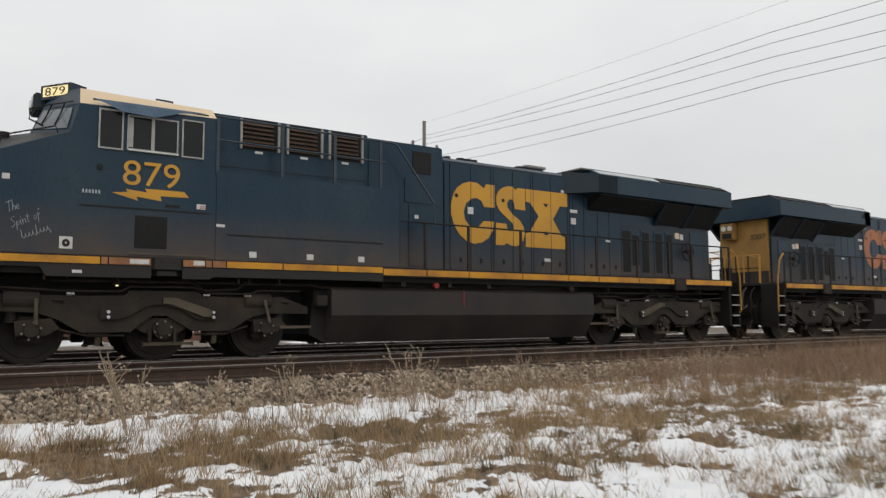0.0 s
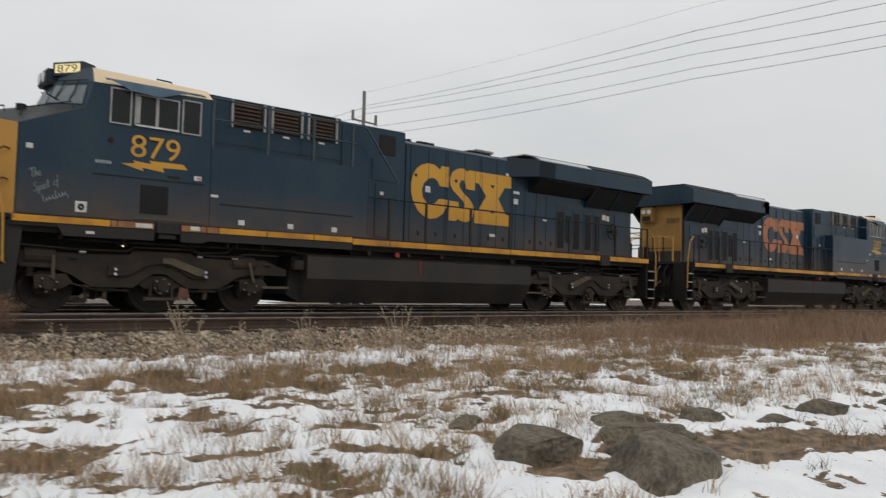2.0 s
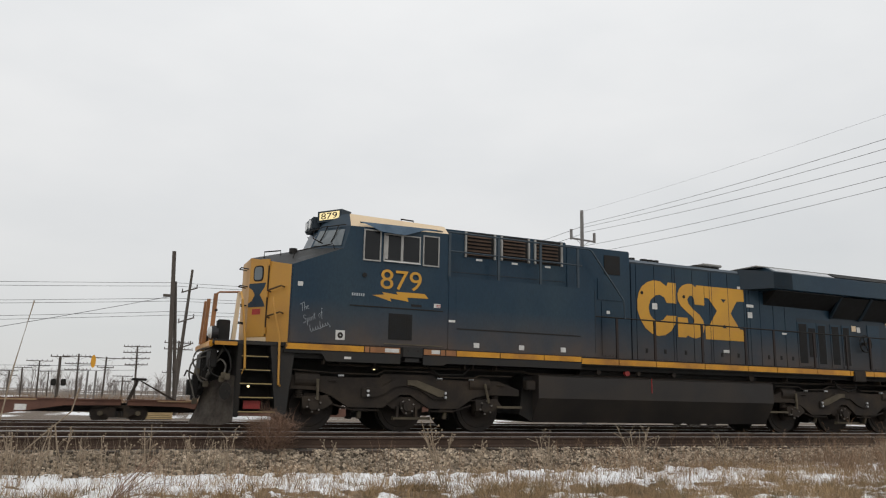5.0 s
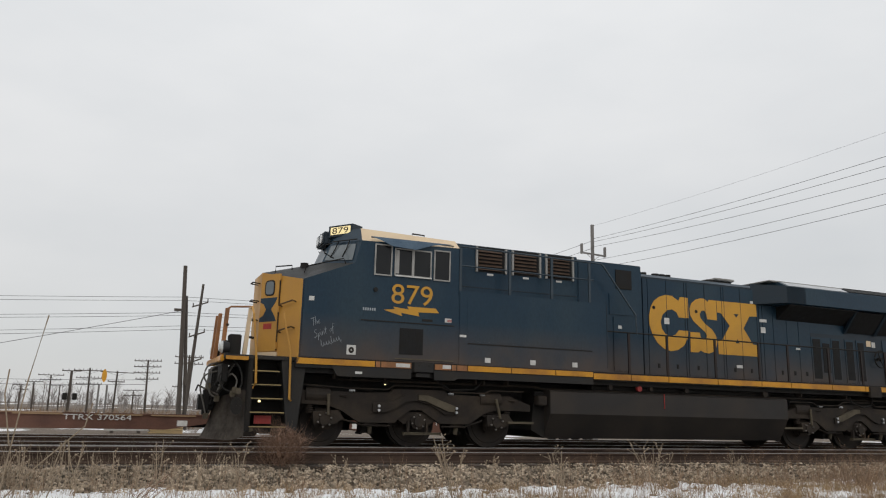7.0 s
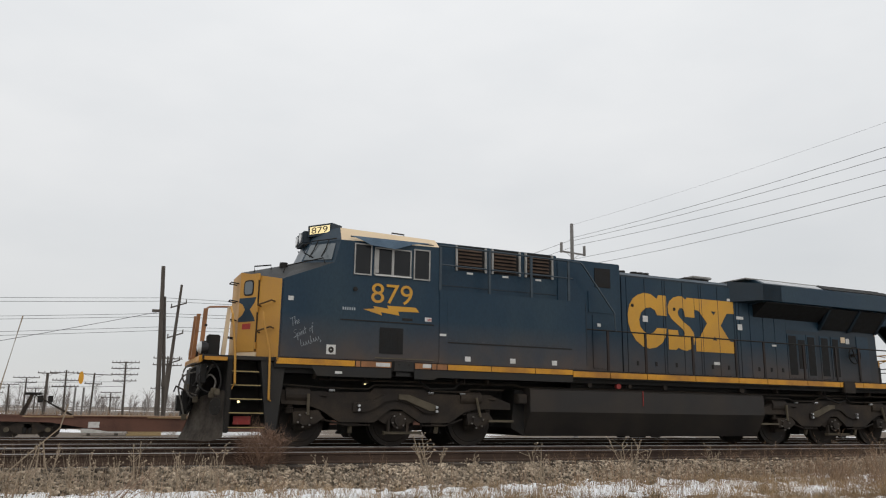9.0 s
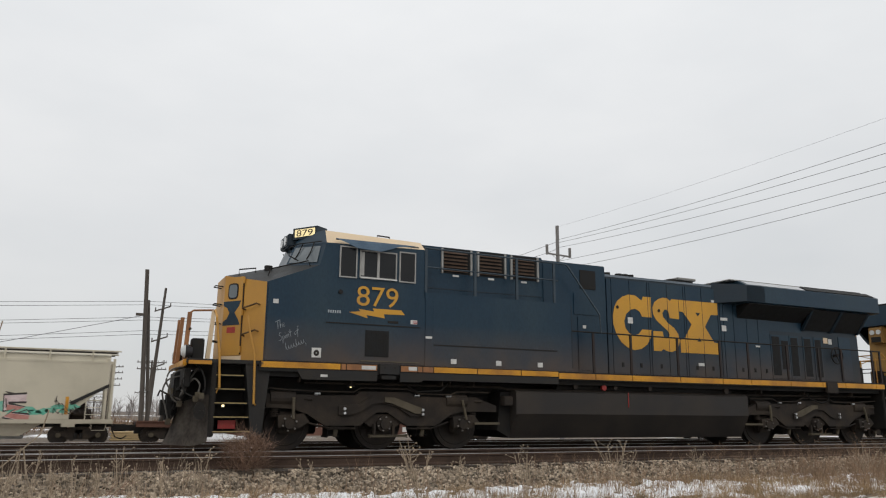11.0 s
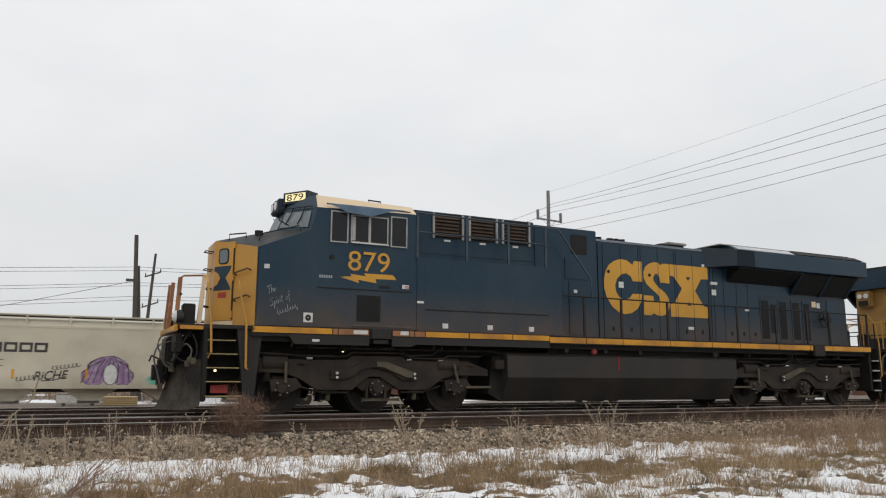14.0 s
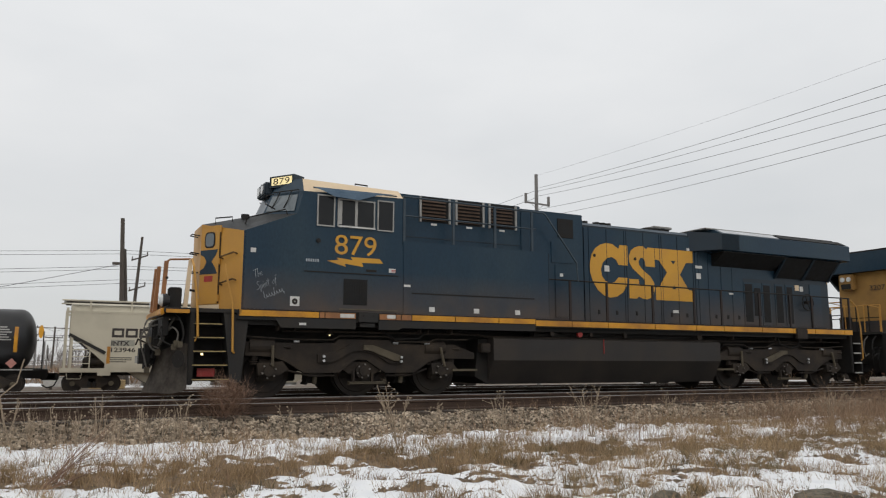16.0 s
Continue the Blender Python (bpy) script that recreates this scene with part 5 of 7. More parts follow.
        part("railing_post", prism(B(), [(-2.20, 1.78), (-2.12, 1.78), (-2.08, 2.72), (-2.15, 2.72)], s * 0.20, s * 0.30), M_RUSTSTRIPE, fr, "rust-stained post")
        lamp = part("ditch_light", cyl(B(), (-2.08, s * 0.78, 1.98), (-1.94, s * 0.78, 1.98), 0.14, 16, 0.09), M_BLUE_SHADED, root)
        part("lamp_lens", cyl(B(), (-2.15, s * 0.78, 1.98), (-2.08, s * 0.78, 1.98), 0.08, 16, 0.135), M_LENS, lamp, "clear lamp lens")
    part("receptacle_box", box(B(), -1.95, -1.70, -0.75, -0.45, 1.80, 2.26, 0.02), M_BLACK, root)
    part("bell_box", box(B(), -1.9, -1.62, 0.1, 0.5, 1.80, 2.1, 0.02), M_BLACK, root)
    # plow: curved blades meeting at the middle
    for s in (-1, 1):
        bm = B()
        cols = []
        for k in range(9):
            u = k / 8
            y = s * (0.04 + 1.38 * u)
            row = []
            for j in range(7):
                w = j / 6
                low = 0.12 + 0.10 * max(0.0, (u - 0.62) / 0.38) ** 2
                high = 1.16 - 0.10 * max(0.0, (u - 0.8) / 0.2) ** 2 - 0.22 * (1 - u)
                z = low + (high - low) * w
                lean = (0.22 * (1 - w) ** 2 + 0.06 * w) * (1 - 0.75 * u)
                x = -2.03 - lean + 0.46 * u - 0.06 * (1 - u) * (1 - w)
                row.append(bm.verts.new((x, y, z)))
            cols.append(row)
        fs = []
        for c0, c1 in zip(cols, cols[1:]):
            for j in range(6):
                fs.append(bm.faces.new((c0[j], c1[j], c1[j + 1], c0[j + 1])))
        bmesh.ops.solidify(bm, geom=fs, thickness=0.03)
        part("plow_blade", bm, M_PLOW, root, "worn grey curved plow blade")
    part("coupler", box(box(B(), -2.3, -1.5, -0.12, 0.12, 0.72, 0.97, 0.03), -2.40, -2.1, -0.24, 0.24, 0.60, 1.12, 0.1), M_BLACK, root)
    part("coupler_pocket", box(B(), -2.2, -1.6, -0.4, 0.4, 0.95, 1.6, 0.04), M_BLACK, root)
    part("cut_lever", tube(B(), [(-2.15, -1.35, 1.0), (-2.15, -0.5, 1.05), (-2.45, -0.3, 1.2), (-2.45, 0.1, 1.1)], 0.018), M_TRUCK, root)
    loops = (((-2.08, -0.95, 1.62), (-2.40, -1.0, 1.52), (-2.50, -0.98, 1.25), (-2.38, -0.95, 1.02), (-2.18, -0.92, 0.95)), ((-2.1, -0.75, 1.66), (-2.46, -0.78, 1.60), (-2.58, -0.78, 1.38), (-2.44, -0.78, 1.2)),
             ((-1.9, -1.25, 1.72), (-1.72, -1.36, 1.60), (-1.60, -1.42, 1.42), (-1.58, -1.44, 1.22), (-1.66, -1.42, 1.10)), ((-2.0, -1.1, 1.5), (-2.2, -1.2, 1.38), (-2.1, -1.25, 1.15), (-1.8, -1.3, 1.05)),
             ((-2.12, -0.4, 1.5), (-2.5, -0.45, 1.40), (-2.62, -0.48, 1.15), (-2.5, -0.5, 0.85), (-2.4, -0.5, 0.6)), ((-2.0, -1.05, 1.3), (-1.85, -1.2, 1.42), (-1.7, -1.3, 1.3), (-1.75, -1.35, 1.12)))
    for k, pts in enumerate(loops):
        pts = [(-2.02 + 0.66 * (x + 2.02), y, z) for x, y, z in pts]
        curve = []
        vs = [Vector(q) for q in (pts[0], *pts, pts[-1])]
        for v0, v1, v2, v3 in zip(vs, vs[1:], vs[2:], vs[3:]):
            for u in (0, 0.2, 0.4, 0.6, 0.8):
                curve.append(0.5 * (2 * v1 + (v2 - v0) * u + (2 * v0 - 5 * v1 + 4 * v2 - v3) * u ** 2 + (3 * v1 - v0 - 3 * v2 + v3) * u ** 3))
        part("looped_hose", tube(B(), curve + [vs[-1]], 0.018), M_HOSE if k not in (2, 3) else M_BLACK, root, "faded grey rubber hose")
        part("hose_coupling", box(B(), pts[-1][0] - 0.05, pts[-1][0] + 0.05, pts[-1][1] - 0.04, pts[-1][1] + 0.04, pts[-1][2] - 0.08, pts[-1][2] + 0.04, 0.01), M_TRUCK_LIGHT, root)
    part("anchor_plate", box(B(), -2.1, -1.98, -1.2, -0.45, 1.25, 1.62, 0.02), M_BLACK, root)
    part("plow_opening", prism(B(), arc_shape(-1.80, 0.80, 0.11, 0.17, 0.105, 0.165, 0, 359, 16), -1.40, -1.46), M_BLACK, root)
    rng = random.Random(11)
    for k in range(9):
        y = -1.05 + 0.22 * k
        if abs(y) < 0.18:
            continue
        drop = rng.uniform(0.4, 0.9)
        out = rng.uniform(0.10, 0.26)
        a = Vector((-1.85, y, 1.55 + rng.uniform(-0.15, 0.1)))
        pts = []
        for j in range(9):
            u = j / 8
            pts.append((a.x - out * math.sin(math.pi * u) - 0.15 * u, a.y + rng.uniform(0.1, 0.3) * u, a.z - drop * math.sin(math.pi * u * 0.75) + (0.1 * u)))
        part("brake_hose", tube(B(), pts, 0.022), M_HOSE if k % 4 == 0 else M_BLACK, root)
        part("hose_coupling", cyl(B(), pts[-1], (pts[-1][0] - 0.05, pts[-1][1], pts[-1][2] + 0.12), 0.035, 8), M_TRUCK_LIGHT if k % 2 else M_BRIGHT, root)
    return root


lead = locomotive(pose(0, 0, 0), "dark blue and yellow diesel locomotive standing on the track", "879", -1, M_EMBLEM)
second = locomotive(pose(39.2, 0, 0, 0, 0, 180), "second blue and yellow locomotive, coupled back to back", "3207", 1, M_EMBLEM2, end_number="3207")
third = copy_thing(lead, pose(42.6, 0, 0))
third["label"] = "third dark blue and yellow locomotive far down the track"


# ---- moving freight cars ----
def freight_truck(root, xc):
    """A two-axle freight truck whose wheelsets can turn."""
    tr = new("freight_truck")
    tr.parent = root
    tr.matrix_basis = pose(xc, 0, 0)
    sets = []
    for s in (-1, 1):
        fr = prism(B(), [(-1.1, 0.42), (-1.1, 0.62), (-0.75, 0.64), (-0.35, 0.86), (0.35, 0.86), (0.75, 0.64), (1.1, 0.62), (1.1, 0.42), (0.7, 0.42), (0.42, 0.24), (-0.42, 0.24), (-0.7, 0.42)], s * 0.96, s * 1.1)
        part("side_frame", fr, M_TRUCK, tr)
        for dx in (-0.12, 0.12):
            part("spring", cyl(B(), (dx, s * 1.11, 0.30), (dx, s * 1.11, 0.56), 0.085, 10), M_BLACK, tr)
        for dx in (-0.89, 0.89):
            part("bearing_cap", cyl(B(), (dx, s * 1.0, 0.46), (dx, s * 1.18, 0.46), 0.12, 12), M_TRUCK_LIGHT, tr)
    part("bolster", box(B(), -0.2, 0.2, -1.1, 1.1, 0.45, 0.75, 0.03), M_BLACK, tr)
    for dx in (-0.89, 0.89):
        bm = cyl(B(), (0, -0.9, 0), (0, 0.9, 0), 0.08, 10)
        for s in (-1, 1):
            wheel_mesh(bm, 0, s * 0.78, 0, 0.457, s, 24)
        w = part("wheelset", bm, M_WHEEL, tr)
        w.matrix_basis = pose(dx, 0, 0.457)
        sets.append((w, dx))
    return sets


def flat_car(xa, xb, trucks, hitch, words):
    """A spine flat car; poses are in train coordinates, rail height at z = 0."""
    xm = (xa + xb) / 2
    root = thing("flat_car", "oxide-red spine flat car with a folding trailer hitch", "flat car", group="cars of the moving freight train")
    L = (xb - xa) / 2
    sets = []
    part("deck", box(B(), -L, L, -1.3, 1.3, 1.02, 1.10, 0.01), M_CAR_RUST, root)
    for s in (-1, 1):
        part("side_sill", prism(B(), [(-L, 1.12), (L, 1.12), (L, 0.86), (L - 2.6, 0.82), (L - 5.2, 0.40), (-L + 5.2, 0.40), (-L + 2.6, 0.82), (-L, 0.86)], s * 1.3, s * 1.36), M_CAR_RUST, root)
        part("sill_flange", box(B(), -L, L, min(s * 1.30, s * 1.44), max(s * 1.30, s * 1.44), 1.10, 1.14), M_CAR_RUST, root)
        for x in (-L + 1.4, -L + 7.0, 1.0, L - 6.0):
            part("worn_patch", box(B(), x, x + 2.2, min(s * 1.44, s * 1.446), max(s * 1.44, s * 1.446), 1.06, 1.13), M_CAR_TAN, root, "worn tan rub strip")
        for x in (-L + 4.3, L - 4.7):
            part("white_plate", box(B(), x, x + 0.5, min(s * 1.36, s * 1.366), max(s * 1.36, s * 1.366), 0.58, 0.86), M_WHITE, root, "white plate")
        for k in range(7):
            x = -L + 5.5 + k * (2 * L - 11) / 6
            part("sill_rib", box(B(), x, x + 0.06, min(s * 1.36, s * 1.38), max(s * 1.36, s * 1.38), 0.42, 1.10), M_CAR_RUST, root)
    part("centre_beam", box(B(), -L, L, -0.3, 0.3, 0.5, 1.02), M_BLACK, root)
    part("deck_plates", box(B(), -L + 3, -L + 9, -1.1, 1.1, 1.10, 1.16, 0.01), M_CAR_TAN, root)
    for hx in hitch:
        h = new("trailer_hitch")
        h.parent = root
        x = hx - xm
        part("hitch_leg", sheet(B(), [(x - 0.45, -0.35, 1.1), (x - 0.25, -0.35, 1.1), (x + 0.10, -0.35, 2.15), (x - 0.05, -0.35, 2.15)], (0, 1, 0), 0.7), M_TRUCK, h)
        part("hitch_strut", sheet(B(), [(x + 0.05, -0.15, 2.15), (x + 0.2, -0.15, 2.12), (x + 2.1, -0.15, 1.1), (x + 1.85, -0.15, 1.1)], (0, 1, 0), 0.3), M_TRUCK, h)
        part("hitch_plate", box(B(), x - 0.3, x + 0.45, -0.5, 0.5, 2.12, 2.24, 0.03), M_BLACK, h)
    lettering("reporting_mark", words, 0.26, facing_south(-L + 9.2, -1.446, 1.155 - 0.32), M_WHITE, root, width=3.1)
    for t in trucks:
        sets += freight_truck(root, t - xm)
    for e in (-1, 1):
        part("coupler", box(B(), min(e * L, e * (L + 0.6)), max(e * L, e * (L + 0.6)), -0.15, 0.15, 0.65, 0.95, 0.04), M_BLACK, root)
    return root, xm, sets


def hopper_car(xa, xb):
    xm, L = (xa + xb) / 2, (xb - xa) / 2
    root = thing("covered_hopper", "grey-cream covered hopper car with spray-painted panels", "hopper car", group="cars of the moving freight train")
    sets = []
    low, top = 1.14, 4.15
    prof = [(-1.45, low), (-1.55, 2.4), (-1.5, 4.0), (-1.2, 4.35), (-0.6, 4.5), (0.6, 4.5), (1.2, 4.35), (1.5, 4.0), (1.55, 2.4), (1.45, low)]
    bm = B()
    ends = []
    for e in (-1, 1):
        ring = []
        for y, z in prof:
            inset = 2.0 * max(0, (2.95 - z) / (2.95 - low)) if z < 2.95 else 0.0
            ring.append(bm.verts.new((e * (L - 0.35 - inset), y, z)))
        ends.append(ring)
    n = len(prof)
    for k in range(n):
        bm.faces.new((ends[0][k], ends[0][(k + 1) % n], ends[1][(k + 1) % n], ends[1][k]))
    bm.faces.new(ends[0][::-1])
    bm.faces.new(ends[1])
    bmesh.ops.recalc_face_normals(bm, faces=bm.faces)
    part("body", bm, M_HOPPER, root, "smooth curved cream body")
    for s in (-1, 1):
        part("side_sheet", prism(B(), [(-L + 0.35, 4.0), (L - 0.35, 4.0), (L - 0.35, 2.92), (L - 2.0, 2.0), (L - 2.0, 1.2), (-L + 2.0, 1.2), (-L + 2.0, 2.0), (-L + 0.35, 2.92)], s * 1.53, s * 1.57), M_HOPPER, root)
        part("slope_edge", sheet(B(), [(-L + 0.33, s * 1.5, 2.96), (-L + 0.33, s * 1.5, 2.80), (-L + 1.95, s * 1.5, 1.9), (-L + 2.05, s * 1.5, 2.04)], (0, s, 0), 0.09), M_SKIRT, root)
        part("slope_edge", sheet(B(), [(L - 0.33, s * 1.5, 2.96), (L - 0.33, s * 1.5, 2.80), (L - 1.95, s * 1.5, 1.9), (L - 2.05, s * 1.5, 2.04)], (0, s, 0), 0.09), M_SKIRT, root)
        part("side_sill", box(B(), -L, L, min(s * 1.42, s * 1.58), max(s * 1.42, s * 1.58), 1.02, 1.22, 0.01), M_HOPPER, root)
        part("top_chord", box(B(), -L + 0.2, L - 0.2, min(s * 1.45, s * 1.58), max(s * 1.45, s * 1.58), 3.94, 4.06, 0.01), M_HOPPER, root)
        for e in (-1, 1):
            for x in (e * (L - 0.18), e * (L - 0.45)):
                part("corner_post", box(B(), x - 0.06, x + 0.06, s * 1.5 - 0.06, s * 1.5 + 0.06, 1.1, 4.2), M_HOPPER, root)
            for z in (1.45, 1.8, 2.15, 2.5):
                part("ladder_rung", tube(B(), [(e * (L - 0.4), s * 1.56, z), (e * (L - 1.3), s * 1.56, z)], 0.018), M_HOPPER, root)
            part("ladder_rail", box(B(), e * (L - 1.3) - 0.025, e * (L - 1.3) + 0.025, s * 1.55 - 0.02, s * 1.55 + 0.02, 1.15, 2.55), M_HOPPER, root)
            part("yellow_mark", box(B(), e * (L - 2.15) - 0.08, e * (L - 2.15) + 0.08, min(s * 1.57, s * 1.576), max(s * 1.57, s * 1.576), 1.45, 2.3), M_STRIPE, root, "yellow reflective strip")
            part("stirrup", tube(B(), [(e * (L - 0.3), s * 1.5, 1.05), (e * (L - 0.35), s * 1.5, 0.7), (e * (L - 0.95), s * 1.5, 0.7), (e * (L - 1.0), s * 1.5, 1.05)], 0.02), M_HOPPER, root)
            part("jack_pad", box(B(), e * (L - 2.0) - 0.3, e * (L - 2.0) + 0.3, s * 1.56 - 0.03, s * 1.56 + 0.03, 0.86, 1.06), M_HOPPER, root)
        for k in range(10):
            x = -L + 1.2 + k * (2 * L - 2.4) / 9
            part("roof_bracket", box(B(), x - 0.04, x + 0.04, min(s * 1.38, s * 1.46), max(s * 1.38, s * 1.46), 4.05, 4.56), M_HOPPER, root)
        part("roof_rail", tube(B(), [(-L - 0.1, s * 1.42, 4.58), (L + 0.1, s * 1.42, 4.58)], 0.04), M_HOPPER, root)
        part("running_board", box(B(), -L + 0.1, L - 0.1, min(s * 1.1, s * 1.37), max(s * 1.1, s * 1.37), 4.48, 4.53), M_TRUCK, root, "dark running board")
        for x in (-5.2, -2.0, 1.2, 4.4):
            part("yellow_mark", box(B(), x - 0.06, x + 0.06, min(s * 1.57, s * 1.576), max(s * 1.57, s * 1.576), 1.5, 1.95), M_STRIPE, root, "yellow reflective strip")
    part("roof_walk", box(B(), -L, L, -0.35, 0.35, 4.55, 4.62), M_SILVER, root)
    part("centre_sill", box(B(), -L, L, -0.35, 0.35, 0.84, 1.05), M_SKIRT, root)
    for x in (-5.4, -1.8, 1.8, 5.4):
        ho = prism(B(), [(x - 1.6, 1.2), (x + 1.6, 1.2), (x + 0.35, 0.42), (x - 0.35, 0.42)], -1.0, 1.0)
        part("discharge_chute", ho, M_HOPPER, root, "sloping discharge chute")
        part("outlet_gate", box(B(), x - 0.5, x + 0.5, -0.6, 0.6, 0.28, 0.42, 0.02), M_SILVER, root)
    for e in (-1, 1):
        part("end_sill", box(B(), min(e * (L - 2.2), e * L), max(e * (L - 2.2), e * L), -1.4, 1.4, 1.0, 1.12), M_HOPPER, root)
        part("brake_rigging", prism(B(), [(e * (L - 0.95), 1.13), (e * (L - 2.1), 1.13), (e * (L - 2.1), 2.0), (e * (L - 1.45), 2.2), (e * (L - 1.2), 1.75)], -1.0, 1.0), M_TRUCK, root, "dark brake gear under the end slope")
        part("air_tank", cyl(B(), (e * (L - 1.0), -1.15, 1.55), (e * (L - 1.9), -1.15, 1.55), 0.17, 14), M_TRUCK, root, "dark air tank")
        part("slope_sheet", sheet(B(), [(e * (L - 0.4), -1.4, 2.95), (e * (L - 0.4), 1.4, 2.95), (e * (L - 2.4), 1.4, 1.14), (e * (L - 2.4), -1.4, 1.14)], (0, 0, -1), 0.05), M_SKIRT, root)
        part("coupler", box(B(), min(e * L, e * (L + 0.75)), max(e * L, e * (L + 0.75)), -0.18, 0.18, 0.62, 0.98, 0.06), M_BLACK, root)
        part("air_hose", tube(B(), [(e * L, -0.4, 0.75), (e * (L + 0.2), -0.4, 0.35), (e * (L + 0.5), -0.35, 0.25), (e * (L + 0.75), -0.3, 0.4)], 0.035), M_BLACK, root)
        sets += freight_truck(root, e * (L - 1.5))
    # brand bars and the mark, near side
    x = -L + 2.25
    for k in range(6):
        part("brand_bar", box(B(), x + k * 0.645, x + k * 0.645 + 0.57, -1.578, -1.572, 2.76, 3.22), M_LETTER, root, "dark brand bar")
        part("brand_bar_gap", box(B(), x + k * 0.645 + 0.115, x + k * 0.645 + 0.455, -1.581, -1.578, 2.88, 3.10), M_HOPPER, root)
    lettering("reporting_mark", "INTX", 0.22, facing_south(x, -1.578, 2.36), M_LETTER, root, width=0.85, weight=0.009)
    lettering("car_number", "123946", 0.22, facing_south(x, -1.576, 2.03), M_LETTER, root, width=1.15, weight=0.005)
    for k in range(3):
        part("data_bar", box(B(), x - 0.05, x + 1.0 - 0.25 * (k == 2), -1.576, -1.572, 1.72 - k * 0.10, 1.76 - k * 0.10), M_SKIRT, root)

    # spray paint: overlapping plain shapes
    rng = random.Random(5)

    def blob(cx, cz, rx, rz, mat, n=22, rough=0.25, y=-1.574, name="spray_shape"):
        pts = [(cx + rx * (1 + rng.uniform(-rough, rough)) * math.cos(2 * math.pi * k / n), cz + rz * (1 + rng.uniform(-rough, rough)) * math.sin(2 * math.pi * k / n)) for k in range(n)]
        part(name, prism(B(), pts, -1.571, y), mat, root)

    gx0 = L - 5.2
    def ribbon(pts, w, mat, y):
        left, right = [], []
        for k, (x, z) in enumerate(pts):
            x0, z0 = pts[max(0, k - 1)]
            x1, z1 = pts[min(len(pts) - 1, k + 1)]
            d = math.hypot(x1 - x0, z1 - z0)
            nx_, nz_ = -(z1 - z0) / d * w, (x1 - x0) / d * w
            left.append((x + nx_, z + nz_))
            right.append((x - nx_, z - nz_))
        bm = B()
        for k in range(len(pts) - 1):
            prism(bm, [left[k], left[k + 1], right[k + 1], right[k]], -1.571, y)
        part("spray_stroke", bm, mat, root)

    for k in range(9):
        blob(gx0 - 3.4 + k * 0.55, 1.42 + 0.42 * (k % 2), 0.42, 0.24, M_GREEN, 11, 0.35, y=-1.5725)
    strokes = (((-0.1, 0.62), (0.35, 0.92), (0.85, 0.78), (0.55, 0.42), (0.0, 0.08), (0.95, 0.06)), ((0.0, 1.0), (0.2, 0.7), (0.1, 0.15), (0.75, 0.06)),
               ((0.05, 1.0), (0.75, 0.88), (0.7, 0.5), (0.2, 0.45), (0.3, 0.2), (0.95, 0.10)), ((1.0, 0.9), (0.25, 0.86), (0.3, 0.5), (0.85, 0.5), (0.35, 0.2), (1.15, 0.06)))
    for g, line in enumerate(strokes):
        line = [(gx0 - 3.15 + g * 1.10 + 1.15 * u, 1.18 + 1.15 * v) for u, v in line]
        lo = len(line) // 2 - 1
        ribbon(line, 0.26, M_LETTER, -1.5735)
        ribbon(line, 0.165, M_BLUSH, -1.5745)
        ribbon(line[lo:], 0.145, M_PINK, -1.5755)
        ribbon(line[1:3], 0.03, M_LETTER, -1.5765)
        ribbon([(line[0][0] - 0.1, line[0][1] + 0.12), (line[1][0] - 0.05, line[1][1] + 0.32), (line[1][0] + 0.22, line[1][1] + 0.24)], 0.022, M_LETTER, -1.574)
        ribbon([(line[-1][0] - 0.45, line[-1][1] + 0.28), (line[-1][0] - 0.1, line[-1][1] + 0.42), (line[-1][0] + 0.1, line[-1][1] + 0.22)], 0.02, M_LETTER, -1.5765)
    for k, dx in enumerate((-2.2, 0.1)):
        blob(gx0 + dx, 1.62, 0.07, 0.18, M_STRIPE, 8, 0.2, y=-1.577)
    for k in range(7):
        blob(gx0 + 1.4 + k * 0.32, 1.62 + rng.uniform(-0.12, 0.2), 0.26, 0.14, M_GREEN, 9, 0.4, y=-1.5737)
    for k in range(16):
        cx, cz = gx0 + 2.3 + rng.uniform(0, 1.9), 1.45 + rng.uniform(0, 0.6)
        part("spray_stroke", tube(B(), [(cx, -1.572, cz), (cx + rng.uniform(-0.2, 0.2), -1.572, cz + rng.uniform(0.1, 0.35)), (cx + rng.uniform(0.0, 0.3), -1.572, cz - 0.05)], 0.018, 4), M_LETTER, root)
    px = -L + 8.8
    # a mane of purple locks round a pale oval
    blob(px + 0.02, 2.02, 0.95, 0.62, M_LETTER, 24, 0.05, y=-1.573)
    blob(px - 0.62, 1.62, 0.62, 0.46, M_LETTER, 18, 0.08, y=-1.573)
    blob(px + 0.72, 1.62, 0.52, 0.46, M_LETTER, 18, 0.06, y=-1.573)
    blob(px + 0.02, 2.02, 0.90, 0.57, M_PURPLE, 24, 0.05, y=-1.5738)
    blob(px - 0.62, 1.62, 0.57, 0.42, M_PURPLE, 18, 0.08, y=-1.5742)
    blob(px + 0.72, 1.62, 0.47, 0.42, M_PURPLE, 18, 0.06, y=-1.5742)
    for k in range(9):
        u = -0.95 + 0.235 * k
        ribbon([(px + 0.10 + 0.45 * u, 2.52 - 0.16 * u * u), (px + 0.06 + 0.95 * u, 2.16 - 0.06 * abs(u)), (px + 1.05 * u, 1.72), (px + 1.18 * u - 0.06, 1.30)], 0.016 if k % 2 else 0.024, M_LETTER, -1.5748)
    blob(px + 0.14, 1.72, 0.34, 0.53, M_LETTER, 20, 0.04, y=-1.5752)
    blob(px + 0.14, 1.72, 0.31, 0.50, M_WHITE, 20, 0.04, y=-1.5758)
    lean = Matrix(((1, 0, 0.2, 0), (0, 1, 0, 0), (0.06, 0, 1, 0), (0, 0, 0, 1)))
